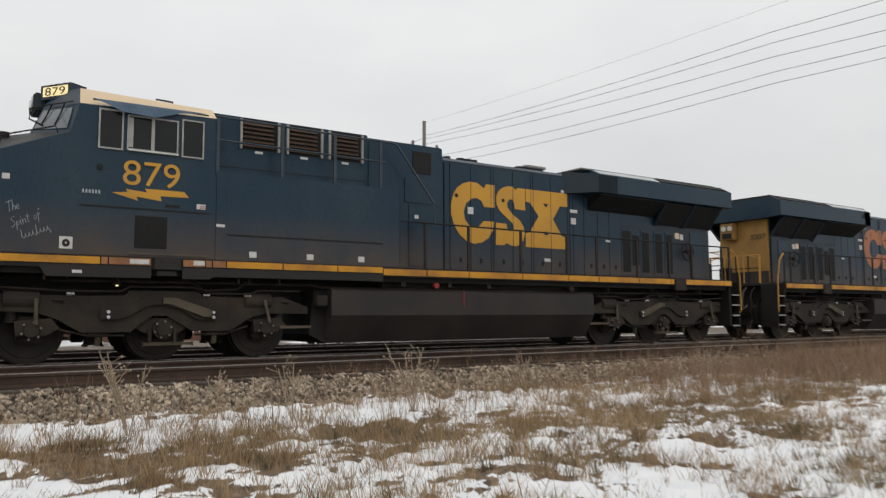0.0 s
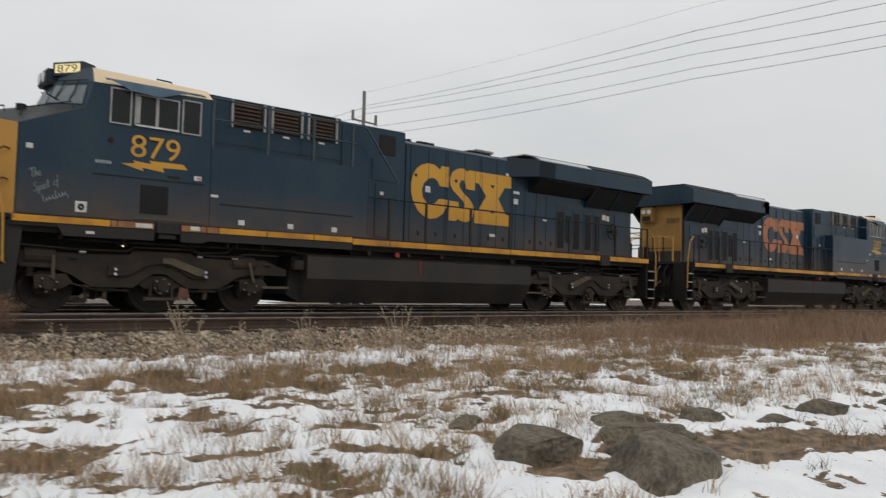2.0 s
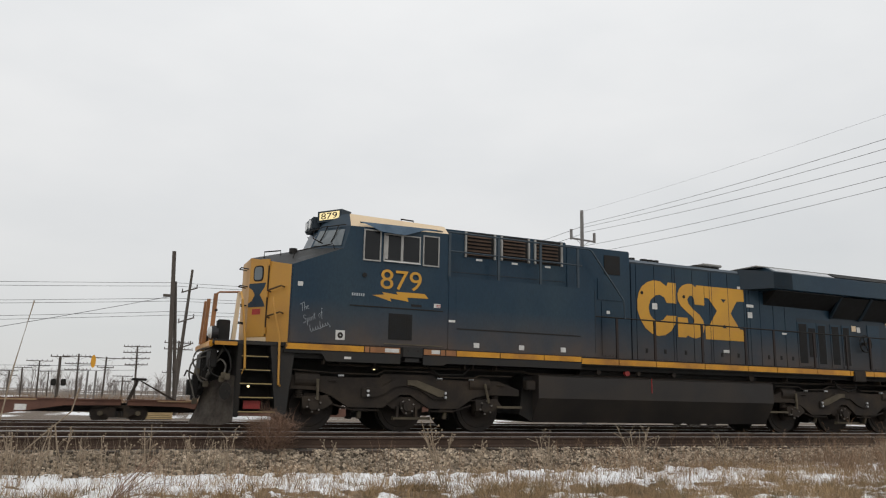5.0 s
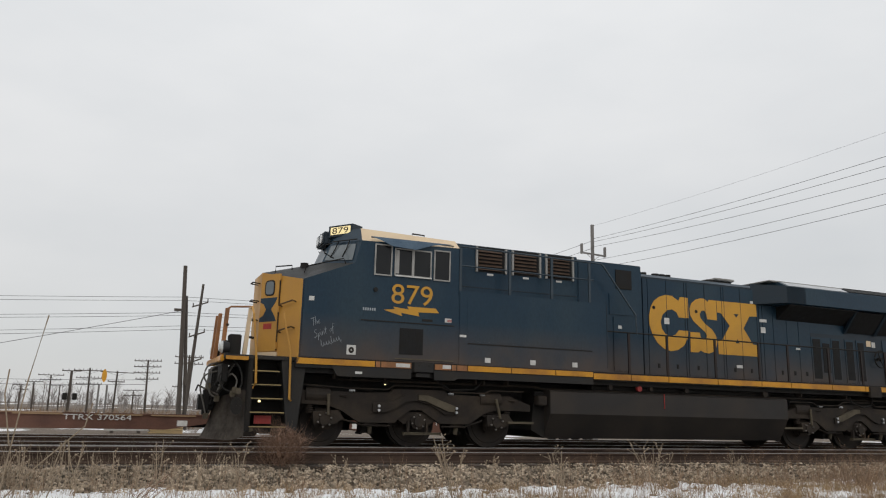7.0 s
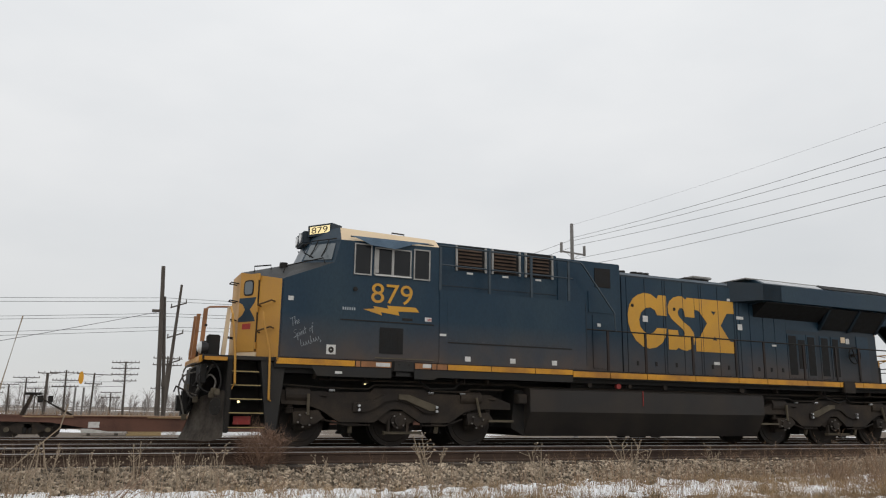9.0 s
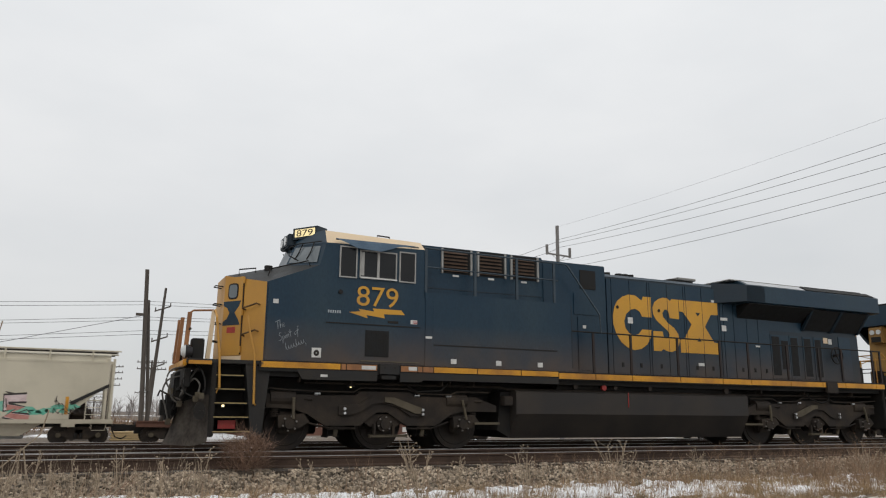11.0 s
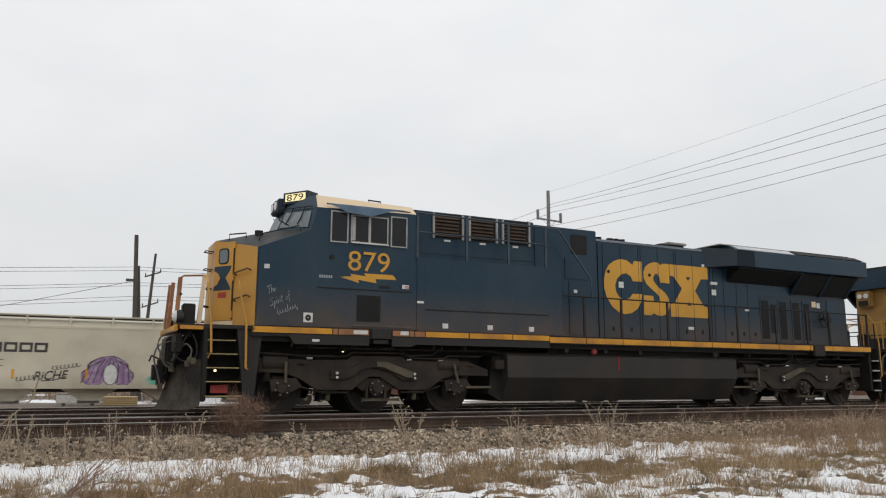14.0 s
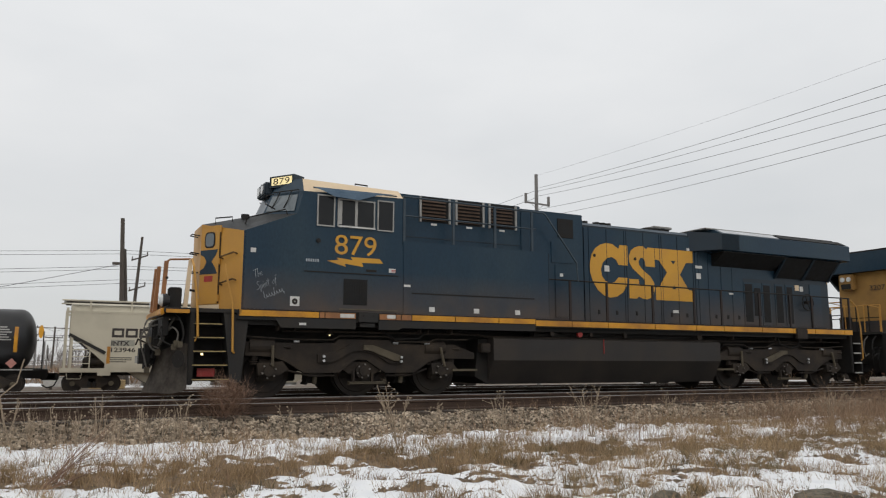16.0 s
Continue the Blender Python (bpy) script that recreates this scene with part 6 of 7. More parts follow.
    lettering("spray_word", "RiCHE", 0.42, Matrix.Translation((-4.30, -1.576, 1.42)) @ lean @ pose(0, 0, 0, 90, 0, 0), M_LETTER, root, width=1.42, label="sprayed black word", weight=0.011)
    ribbon([(-3.95, 1.40), (-3.4, 1.44), (-2.9, 1.62)], 0.022, M_LETTER, -1.575)
    for xa, za, n, r in ((-5.05, 1.46, 44, 0.10), (-3.55, 2.0, 64, 0.10)):
        pts = [(xa + 0.019 * k + 0.07 * math.cos(0.7 * k), -1.573, za + 0.003 * k + r * math.sin(0.7 * k)) for k in range(n)]
        part("spray_stroke", tube(B(), pts, 0.014, 4), M_SKIRT, root, "thin sprayed scribble")
    part("patch", box(B(), -6.45, -5.75, -1.5745, -1.571, 1.48, 1.84), M_SILVER, root, "grey painted-over patch")
    part("patch", box(B(), -7.62, -6.5, -1.5745, -1.571, 2.32, 2.64), M_PATCH, root, "faded patch under the reporting mark")
    part("data_square", box(box(B(), -5.98, -5.62, -1.576, -1.571, 2.10, 2.13), -5.98, -5.62, -1.576, -1.571, 2.39, 2.42), M_SKIRT, root)
    return root, xm, sets


def tank_car(xa, xb):
    xm, L = (xa + xb) / 2, (xb - xa) / 2
    root = thing("tank_car", "black cylindrical tank car with a domed end", "tank car", group="cars of the moving freight train")
    bm = B()
    rings = []
    R, zc = 1.5, 2.62
    steps = [(-L + 0.25, 0.05)] + [(-L + 0.25 + 0.75 * (1 - math.cos(a)), R * math.sin(a)) for a in [math.pi / 2 * k / 8 for k in range(1, 9)]]
    steps += [(-x, r) for x, r in steps[::-1]]
    for x, r in steps:
        rings.append([bm.verts.new((x, r * math.cos(2 * math.pi * k / 40), zc + r * math.sin(2 * math.pi * k / 40))) for k in range(40)])
    for a, b in zip(rings, rings[1:]):
        for k in range(40):
            f = bm.faces.new((a[k], a[(k + 1) % 40], b[(k + 1) % 40], b[k]))
            f.smooth = True
    bm.faces.new(rings[0][::-1])
    bm.faces.new(rings[-1])
    bmesh.ops.recalc_face_normals(bm, faces=bm.faces)
    part("tank", bm, M_TANKCAR, root)
    sets = []
    for e in (-1, 1):
        part("stub_sill", box(B(), min(e * (L - 3.4), e * (L + 0.35)), max(e * (L - 3.4), e * (L + 0.35)), -0.3, 0.3, 0.7, 1.15, 0.02), M_BLACK, root)
        part("bolster_saddle", prism_x(B(), [(-1.2, 1.0), (1.2, 1.0), (1.1, 1.75), (-1.1, 1.75)], e * (L - 2.1) - 0.25, e * (L - 2.1) + 0.25), M_BLACK, root)
        part("end_platform", box(B(), min(e * (L - 0.6), e * (L + 0.3)), max(e * (L - 0.6), e * (L + 0.3)), -1.45, 1.45, 1.12, 1.18), M_BLACK, root)
        part("end_rail", tube(B(), [(e * (L + 0.25), -1.4, 1.18), (e * (L + 0.25), -1.4, 2.35), (e * (L + 0.25), 1.4, 2.35), (e * (L + 0.25), 1.4, 1.18)], 0.022), M_SILVER, root)
        part("end_rail", tube(B(), [(e * (L + 0.25), -1.4, 1.85), (e * (L + 0.25), 1.4, 1.85)], 0.02), M_SILVER, root)
        part("coupler", box(B(), min(e * L, e * (L + 0.75)), max(e * L, e * (L + 0.75)), -0.18, 0.18, 0.62, 0.98, 0.06), M_BLACK, root)
        for s in (-1, 1):
            part("side_sill", box(B(), min(e * (L - 3), e * L), max(e * (L - 3), e * L), s * 1.4 - 0.04, s * 1.4 + 0.04, 1.1, 1.2), M_BLACK, root)
        sets += freight_truck(root, e * (L - 2.0))
    def on_tank(name, x0, x1, z0, z1, mat, label, n=5):
        """A thin curved sticker on the near side of the tank."""
        bm = B()
        for k in range(n):
            za, zb = z0 + (z1 - z0) * k / n, z0 + (z1 - z0) * (k + 1) / n
            ya, yb = (-math.sqrt(R * R - (z - zc) ** 2) - 0.006 for z in (za, zb))
            sheet(bm, [(x0, ya, za), (x1, ya, za), (x1, yb, zb), (x0, yb, zb)], (0, -1, 0), 0.006)
        return part(name, bm, mat, root, label)

    on_tank("yellow_mark", L - 1.20, L - 1.04, 1.98, 3.20, M_STRIPE, "yellow reflective strip")
    for k in range(6):
        on_tank("text_bar", L - 2.05, L - 1.32 - 0.10 * (k % 3), 2.55 + k * 0.12, 2.61 + k * 0.12, M_SILVER, "pale unreadable lettering bar", 1)
    part("placard", sheet(B(), [(L - 1.48, -1.42, 1.46), (L - 1.24, -1.42, 1.70), (L - 1.00, -1.42, 1.46), (L - 1.24, -1.42, 1.22)], (0, -1, 0), 0.02), M_PINK, root, "pink diamond placard")
    part("placard_holder", box(B(), L - 1.30, L - 1.18, -1.42, -1.38, 1.15, 1.60), M_BLACK, root)
    part("sill_mark", box(B(), L - 2.0, L - 0.3, -1.452, -1.442, 1.13, 1.17), M_SILVER, root, "pale lettering line on the sill")
    for z in (1.35, 1.7, 2.05, 2.4):
        part("ladder_rung", tube(B(), [(L + 0.05, -1.42, z), (L + 0.05, -0.95, z)], 0.02), M_BLACK, root)
    part("ladder_rail", box(B(), L + 0.03, L + 0.09, -1.46, -1.40, 1.15, 3.0), M_BLACK, root)
    part("brake_wheel", cyl(B(), (L + 0.28, -0.6, 1.95), (L + 0.31, -0.6, 1.95), 0.28, 18), M_BLACK, root)
    part("dome", cyl(B(), (0, 0, 4.0), (0, 0, 4.4), 0.5, 20), M_BLACK, root)
    return root, xm, sets


CARS = [tank_car(-22.5, -4.55), hopper_car(-3.7, 16.0), flat_car(17.1, 36.3, [18.75], [18.7], "TTRX 370564"),
        flat_car(36.6, 55.8, [36.25], [37.0], "TTRX 370564"), flat_car(56.1, 75.3, [55.9, 74.0], [56.5], "TTRX 370564")]
TRAIN_Y, TRAIN_Z = 26.5, -0.86


def travel(t):
    """How far the train has gone at t, less what it has gone at 16 s."""
    def s(u):
        return 3.66 * u + 0.0045 * (13 - u) ** 3 / 3
    return s(t) - s(16.0)


# ---- poles, wires and distance ----
def utility_pole(at, h, r, arms, label, mat, lean=0.0, group="far utility poles"):
    """arms: list of (height, half width, insulator count)."""
    root = thing("utility_pole", label, "utility pole", at @ pose(0, 0, 0, 0, lean, 0), group=group)
    part("pole_shaft", cyl(B(), (0, 0, -0.5), (0, 0, h), r, 10, r * 0.72), mat, root)
    for z, w, n in arms:
        a = part("crossarm", box(B(), -w, w, -0.12, -0.02, z - 0.06, z + 0.06), mat, root)
        ins = B()
        for k in range(n):
            x = -w + 0.1 + (2 * w - 0.2) * k / max(1, n - 1)
            cyl(ins, (x, -0.07, z + 0.06), (x, -0.07, z + 0.26), 0.05, 6)
        part("insulators", ins, M_POLE, a)
        part("arm_brace", tube(B(), [(-w * 0.6, -0.1, z), (0, -0.1, z - 0.5), (w * 0.6, -0.1, z)], 0.02, 4), mat, root)
    return root


big = utility_pole(pose(29.5, 32.7, -1.0, 0, 0, 8), 16.6, 0.19, [(14.2, 1.25, 0)], "grey wooden utility pole with one crossarm behind the train", M_POLE_GREY, group="")
for s in (-1, 1):
    part("insulator_bracket", box(B(), s * 1.2 - 0.06, s * 1.2 + 0.06, -0.2, 0.0, 14.1, 14.9), M_POLE_GREY, big)


def wire(name, pts, r, label, sag=0.0):
    out = []
    for p, q in zip(pts, pts[1:]):
        p, q = Vector(p), Vector(q)
        for k in range(12):
            u = k / 12
            c = p.lerp(q, u)
            c.z -= sag * 4 * u * (1 - u)
            out.append(tuple(c))
    out.append(tuple(pts[-1]))
    ob = part(name, tube(B(), out, r, 5), M_WIRE, None)
    return tagged(ob, label, "wire", group="overhead wires")


for z0, z1, z2 in ((14.45, 14.5, 14.55), (14.2, 13.95, 13.7), (13.8, 13.25, 12.7), (12.7, 12.5, 12.3), (12.05, 11.94, 11.88)):
    wire("overhead_wire", [(29.5, 32.7, z0), (32.1, 5.4, z1), (34.5, -20, z2 + 0.5)], 0.014, "thin dark overhead wire running to the pole", 0.25)
wire("overhead_wire", [(29.5, 32.7, 15.5), (32.1, 5.4, 15.8), (34.5, -20, 16.4)], 0.006, "very thin overhead wire at the pole top", 0.2)
for z0 in (14.3, 13.7):
    wire("overhead_wire", [(29.5, 32.7, z0), (24.0, 70.0, z0 - 0.9), (18.0, 110, z0 - 1.5)], 0.016, "thin dark overhead wire running away", 0.5)
for za, zb in ((6.8, 10.6), (6.5, 10.35), (5.2, 9.6), (5.0, 9.35), (3.9, 8.7), (3.65, 8.4)):
    wire("overhead_wire", [(-34, 46, za + 0.2), (0.3, 46, za + 0.62 * (zb - za)), (26, 46.4, zb - 0.6)], 0.016, "thin dark wire along the yard", 0.12)
wire("overhead_wire", [(-34, 46, -0.3), (0.15, 45.8, 8.05)], 0.02, "slanting guy wire from the yard pole", 0.25)

tall = thing("utility_pole", "pair of dark wooden poles standing close together in the yard", "utility pole", pose(0.35, 46.0, -1.3))
part("pole_shaft", cyl(B(), (0.28, 0, -0.4), (-0.32, 0, 12.95), 0.19, 10, 0.15), M_POLE, tall)
part("pole_shaft", cyl(B(), (0.80, 0.4, -0.4), (0.0, 0.4, 10.6), 0.15, 10, 0.12), M_POLE, tall)
part("cable_bracket", box(B(), -0.85, -0.2, -0.1, 0.1, 9.3, 9.5), M_POLE, tall)
part("cable_box", box(B(), 0.3, 0.55, -0.2, 0.1, 3.6, 4.2), M_POLE, tall)
leaning = thing("utility_pole", "leaning dark pole with three short crossarms", "utility pole", pose(1.7, 52.0, -1.2))
part("pole_shaft", cyl(B(), (-0.35, 0, -0.4), (0.35, 0, 12.4), 0.19, 10, 0.10), M_POLE, leaning)
for z in (10.6, 8.0, 5.4 + 0.3):
    a = part("crossarm", sheet(B(), [(-0.75 + z * 0.03, -0.2, z - 0.35), (0.55 + z * 0.03, -0.2, z + 0.15), (0.55 + z * 0.03, -0.2, z + 0.27), (-0.75 + z * 0.03, -0.2, z - 0.23)], (0, -1, 0), 0.1), M_POLE, leaning)
    for dx, dz in ((-0.68, -0.25), (0.5, 0.2)):
        part("insulator", cyl(B(), (dx + z * 0.03, -0.25, z + dz), (dx + z * 0.03, -0.25, z + dz + 0.3), 0.05, 6), M_POLE, a)

FAR_POLES = [(-18.7, 150, 4.5, ((0, 1.6, 6),)), (-14.5, 130, 5.25, ((0, 2.0, 6), (-0.8, 1.6, 6))), (-10.0, 100, 5.0, ((0, 1.2, 4),)), (-7.9, 110, 5.9, ((-0.4, 2.2, 8), (-1.5, 1.8, 8), (-2.4, 1.8, 8))),
             (-4.3, 110, 5.6, ((-0.2, 2.4, 2), (-1.6, 1.2, 2))), (0.05, 105, 7.2, ((-0.15, 1.9, 8), (-1.0, 1.9, 8), (-1.9, 1.8, 8), (-2.8, 1.6, 6))), (-0.9, 150, 3.4, ((0, 1.9, 6), (-1.0, 1.7, 6))),
             (7.0, 140, 4.3, ((-0.1, 1.2, 4),)), (-22.0, 160, 4.0, ((0, 1.6, 6), (-0.9, 1.4, 4))), (-27.0, 150, 5.0, ((-0.2, 1.6, 6),)), (-16.0, 180, 4.6, ((-0.2, 1.8, 6),)), (4.8, 95, 7.6, ((-0.3, 1.9, 8), (-1.2, 1.9, 8)))]
for x, y, top, arms in FAR_POLES:
    h = top + 1.1
    utility_pole(pose(x, y, -1.1, 0, 0, (x * 7) % 11 - 5), h, 0.17, [(h + dz, w, n) for dz, w, n in arms], "far dark pole with stacked crossarms and insulators", M_POLE, lean=((x * 3.7) % 5 - 2.5) * 0.6)
for x0, x1, z in ((-40, 0.1, 4.4), (-40, 0.1, 3.7)):
    wire("overhead_wire", [(x0, 112, z - 0.5), (x1, 108, z)], 0.03, "far thin wire across the yard", 0.3)
sg = thing("signal_lamp", "amber oval panel on two grey posts", "signal", pose(-5.65, 90, -1.1))
part("signal_panel", prism(B(), arc_shape(0, 5.3, 0.30, 0.8, 0.29, 0.79, 0, 359, 20), -0.2, 0.0), M_ORANGE, sg, "amber oval panel")
for dx in (-0.5, 0.45):
    part("signal_post", cyl(B(), (dx, 0, -0.3), (dx, 0, 4.1), 0.12, 8), M_POLE_GREY, sg)
mast = thing("equipment_mast", "dark mast with two hanging boxes", "signal mast", pose(-9.9, 99, -1.1))
part("mast_shaft", cyl(B(), (0, 0, -0.3), (0, 0, 6.0), 0.17, 8), M_POLE, mast)
for dx in (-0.5, 0.7):
    part("mast_box", box(B(), dx - 0.3, dx + 0.3, -0.4, 0.2, 2.2, 3.1, 0.05), M_BLACK, mast)


# ---- far woods and brush ----
def spray(rng, verts, faces, p, d, width, n=1):
    """One thin blade from p along d."""
    d = Vector(d)
    side = Vector((-d.y, d.x, 0))
    side = side.normalized() if side.length > 1e-4 else Vector((1, 0, 0))
    a = rng.uniform(0, math.pi)
    side = Vector((math.cos(a), math.sin(a), 0))
    k = len(verts)
    p = Vector(p)
    m = p + d * 0.55 + Vector((rng.uniform(-1, 1), rng.uniform(-1, 1), 0)) * d.length * 0.06
    q = p + d + Vector((d.x, d.y, 0)) * 0.35
    for v in (p - side * width, p + side * width, m + side * width * 0.75, m - side * width * 0.75, q):
        verts.append((v.x, v.y, v.z))
    faces.append((k, k + 1, k + 2, k + 3))
    faces.append((k + 3, k + 2, k + 4))


rng = random.Random(21)
verts, faces = [], []
for k in range(420):
    x, y = rng.uniform(-150, 60), rng.uniform(190, 300)
    h = rng.uniform(4, 8.5) * (1.2 if rng.random() < 0.15 else 0.9)
    spray(rng, verts, faces, (x, y, -1.3), (rng.uniform(-0.3, 0.3), 0, h), 0.12)
    for j in range(22):
        a, e = rng.uniform(0, 2 * math.pi), rng.uniform(0.5, 1.3)
        l = h * rng.uniform(0.25, 0.55)
        spray(rng, verts, faces, (x, y, -1.3 + h * rng.uniform(0.15, 0.75)), (l * math.cos(a) * math.cos(e), l * math.sin(a) * math.cos(e), l * math.sin(e)), 0.06)
tagged(raw("far_woods", verts, faces, M_FARTREE), "hazy line of bare grey-brown trees on the horizon", "woods", kind="stuff")

verts, faces = [], []
for k in range(2600):
    x, y = rng.uniform(-60, 25), rng.uniform(48, 120)
    h = rng.uniform(0.5, 1.8)
    z = -1.15
    for j in range(4):
        spray(rng, verts, faces, (x, y, z), (rng.uniform(-0.5, 0.5), rng.uniform(-0.4, 0.4), h * rng.uniform(0.6, 1)), 0.03)
tagged(raw("far_brush", verts, faces, M_WEED), "brown thicket of dry brush beyond the yard", "brush", kind="stuff")


def mound(name, at, sx, sy, sz, mat, label, category, seed, rough=0.25, group="", flat=0.0):
    """A rounded lump with an uneven surface, sunk a little into the ground."""
    bm = B()
    bmesh.ops.create_icosphere(bm, subdivisions=4, radius=1.0)
    rq = random.Random(seed + 500)
    facets = []
    if mat is M_ROCK:
        for _ in range(16):
            facets.append((Vector((rq.uniform(-1, 1), rq.uniform(-1, 1), rq.uniform(-0.1, 1))).normalized(), rq.uniform(0.55, 0.85)))
    for v in bm.verts:
        p = v.co.copy()
        n = noise.fractal(p * 1.6 + Vector((seed * 3.1, 0, 0)), 0.7, 2.2, 6)
        c = noise.voronoi(p * 2.2 + Vector((0, seed * 1.7, 0)))[0][0]
        k = 1 + rough * n - rough * 0.5 * c
        if p.z > 0.55 and flat:
            p.z = 0.55 + (p.z - 0.55) * (1 - flat)
        ridge = 0.10 * abs(noise.noise(p * 3.1 + Vector((seed, 0, 0)))) + 0.035 * noise.noise(p * 9)
        if facets:
            for nrm_, dd in facets:
                over = p.dot(nrm_) - dd
                if over > 0:
                    p = p - nrm_ * over * 0.92
            ridge = 0.06 * noise.fractal(p * 4 + Vector((seed, 0, 0)), 0.8, 2.1, 4)
            k = 1 + 0.5 * rough * n
        v.co = Vector((p.x * k * sx, p.y * k * sy, p.z * (k - ridge) * sz))
    for f in bm.faces:
        f.smooth = not facets
    ob = part(name, bm, mat, None)
    ob.matrix_basis = at
    return tagged(ob, label, category, group)


M_SNOW = material("snow", (0.80, 0.81, 0.82), 0.9, (0.7, 0.72, 0.74), 3, 0.6, bump=0.3, bump_scale=20, fine=0.04)
ROCKS = [(0.62, -12.86, 0.40, 0.33, 0.20, 20), (0.90, -13.74, 0.50, 0.42, 0.27, 60), (1.85, -12.85, 0.52, 0.36, 0.16, -35), (3.02, -12.72, 0.26, 0.18, 0.11, -30), (3.62, -13.12, 0.26, 0.15, 0.09, -30),
         (4.45, -13.22, 0.34, 0.2, 0.17, -30), (2.35, -12.35, 0.42, 0.2, 0.12, -20), (0.95, -11.75, 0.25, 0.14, 0.09, 10), (5.9, -13.4, 0.3, 0.2, 0.1, 0), (1.32, -13.18, 0.24, 0.2, 0.12, 30)]
for k, (x, y, a, b, c, r) in enumerate(ROCKS):
    mound("rock", pose(x, y, height_at(x, y) + 0.12 * c, 0, 0, r), a, b, c, M_ROCK, "grey-brown weathered rock lying in the snow", "rock", k, 0.22, "rocks in the snow", 0.35)
crate = thing("site_trailer", "low white box trailer standing beyond the yard track", "trailer", pose(-3.25, 36.5, -1.0))
part("box_body", box(B(), -1.25, 1.25, -0.6, 0.6, 0.12, 0.68, 0.03), M_WHITE, crate, "white painted box")
part("lid", box(B(), -1.29, 1.29, -0.64, 0.64, 0.68, 0.73, 0.01), M_SILVER, crate, "grey lid")
for dx in (-0.8, 0.8):
    part("skid", box(B(), dx - 0.1, dx + 0.1, -0.6, 0.6, -0.05, 0.12, 0.01), M_POLE, crate)
mound("snow_bank", pose(5.5, 38, -1.1), 4.0, 1.3, 1.0, M_SNOW, "low white snow bank beyond the yard track", "snow bank", 72, 0.3)
lumber = thing("lumber_stack", "stack of pale yellow boards on the snow", "lumber", pose(-0.85, 36.0, -1.05))
for k in range(5):
    part("board_layer", box(B(), -1.05 + 0.1 * (k % 2), 1.0, -0.6, 0.6, 0.05 + k * 0.11, 0.13 + k * 0.11), M_LUMBER, lumber)

# ---- ballast stones ----
def stones(name, n, xr, yr, size, seed, label, mat=M_STONE):
    rg = np.random.RandomState(seed)
    x = rg.uniform(*xr, n)
    y = rg.uniform(*yr, n)
    z = ground_height(x, y) + 0.012
    ico = np.array([(-1, -1, -0.8), (1, -0.8, -1), (0.9, 1, -0.9), (-0.8, 1, -1), (-0.7, -0.8, 0.8), (0.8, -0.6, 0.7), (0.6, 0.8, 0.9), (-0.9, 0.6, 0.6)])
    fc = np.array([(0, 3, 2, 1), (4, 5, 6, 7), (0, 1, 5, 4), (1, 2, 6, 5), (2, 3, 7, 6), (3, 0, 4, 7)])
    vs, fs = [], []
    for k in range(n):
        q = Euler(rg.uniform(0, 6.28, 3)).to_matrix()
        s = size * rg.uniform(0.55, 1.35) * np.array([1, rg.uniform(0.6, 1), rg.uniform(0.5, 0.9)])
        v = (ico * s * rg.uniform(0.7, 1.2, (8, 3))) @ np.array(q).T + (x[k], y[k], z[k])
        vs.append(v)
        fs.append(fc + 8 * k)
    return tagged(raw(name, np.concatenate(vs).tolist(), np.concatenate(fs).tolist(), mat), label, "ballast", kind="stuff")


stones("ballast_stones", 19000, (-7, 16), (-6.3, -5.08), 0.026, 3, "grey-brown crushed stone ballast beside the track")
stones("ballast_stones", 5000, (16, 40), (-6.2, -5.10), 0.045, 4, "grey-brown crushed stone ballast beside the track")
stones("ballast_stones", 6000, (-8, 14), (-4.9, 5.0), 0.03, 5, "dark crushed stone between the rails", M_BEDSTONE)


# ---- dry plants ----
def tufts(name, n, xr, yr, height, width, blades, mat, seed, label, keep, spread=0.35, radius=0.08):
    rg = random.Random(seed)
    xs = np.array([rg.uniform(*xr) for _ in range(n)])
    ys = np.array([rg.uniform(*yr) for _ in range(n)])
    cover = snow_cover(xs, ys)
    clump = fractal(xs * 1.1, ys * 1.1, seed + 60, 3)
    vs, fs = [], []
    zs = ground_height(xs, ys)
    for x, y, z, c, g in zip(xs, ys, zs, cover, clump):
        bare_mud = 0.2 if (x > 0.2 and y < -12.7 and height < 0.2) else 1.0
        if rg.random() > bare_mud * keep(x, y, c, g):
            continue
        for _ in range(blades):
            a, r = rg.uniform(0, 6.28), rg.uniform(0, radius)
            h = height * rg.uniform(0.4, 1.25) * (0.5 + g)
            l = spread * h
            spray(rg, vs, fs, (x + r * math.cos(a), y + r * math.sin(a), z - 0.01), (rg.uniform(-l, l), rg.uniform(-l, l), h), width * rg.uniform(0.6, 1.3))
    return tagged(raw(name, vs, fs, mat), label, "dry grass", kind="stuff")


tufts("dry_grass", 15000, (-6, 14), (-14.3, -6.3), 0.17, 0.0026, 12, M_GRASS, 1, "tan dead grass standing in tufts through the snow", lambda x, y, c, g: (1.25 - c) * (0.35 + 1.3 * max(0, g - 0.35) * 2), 0.55)
tufts("dry_grass", 3600, (-7, 20), (-9.2, -6.3), 0.18, 0.003, 9, M_GRASS, 2, "taller tan dead grass beside the ballast", lambda x, y, c, g: (1.0 - 0.85 * c) * g * (1.3 if x > 3 else 0.8), 0.45)
tufts("weed_field", 9000, (6, 34), (-9.6, -5.75), 0.46, 0.0035, 6, M_WEED, 3, "red-brown dead weeds standing in a dense band", lambda x, y, c, g: min(1, max(0, (x - 6) / 10)) * (0.2 + g) * max(0.0, min(1, (y + 9.6 + (x - 6) * 0.05) / 2)), 0.4, 0.12)
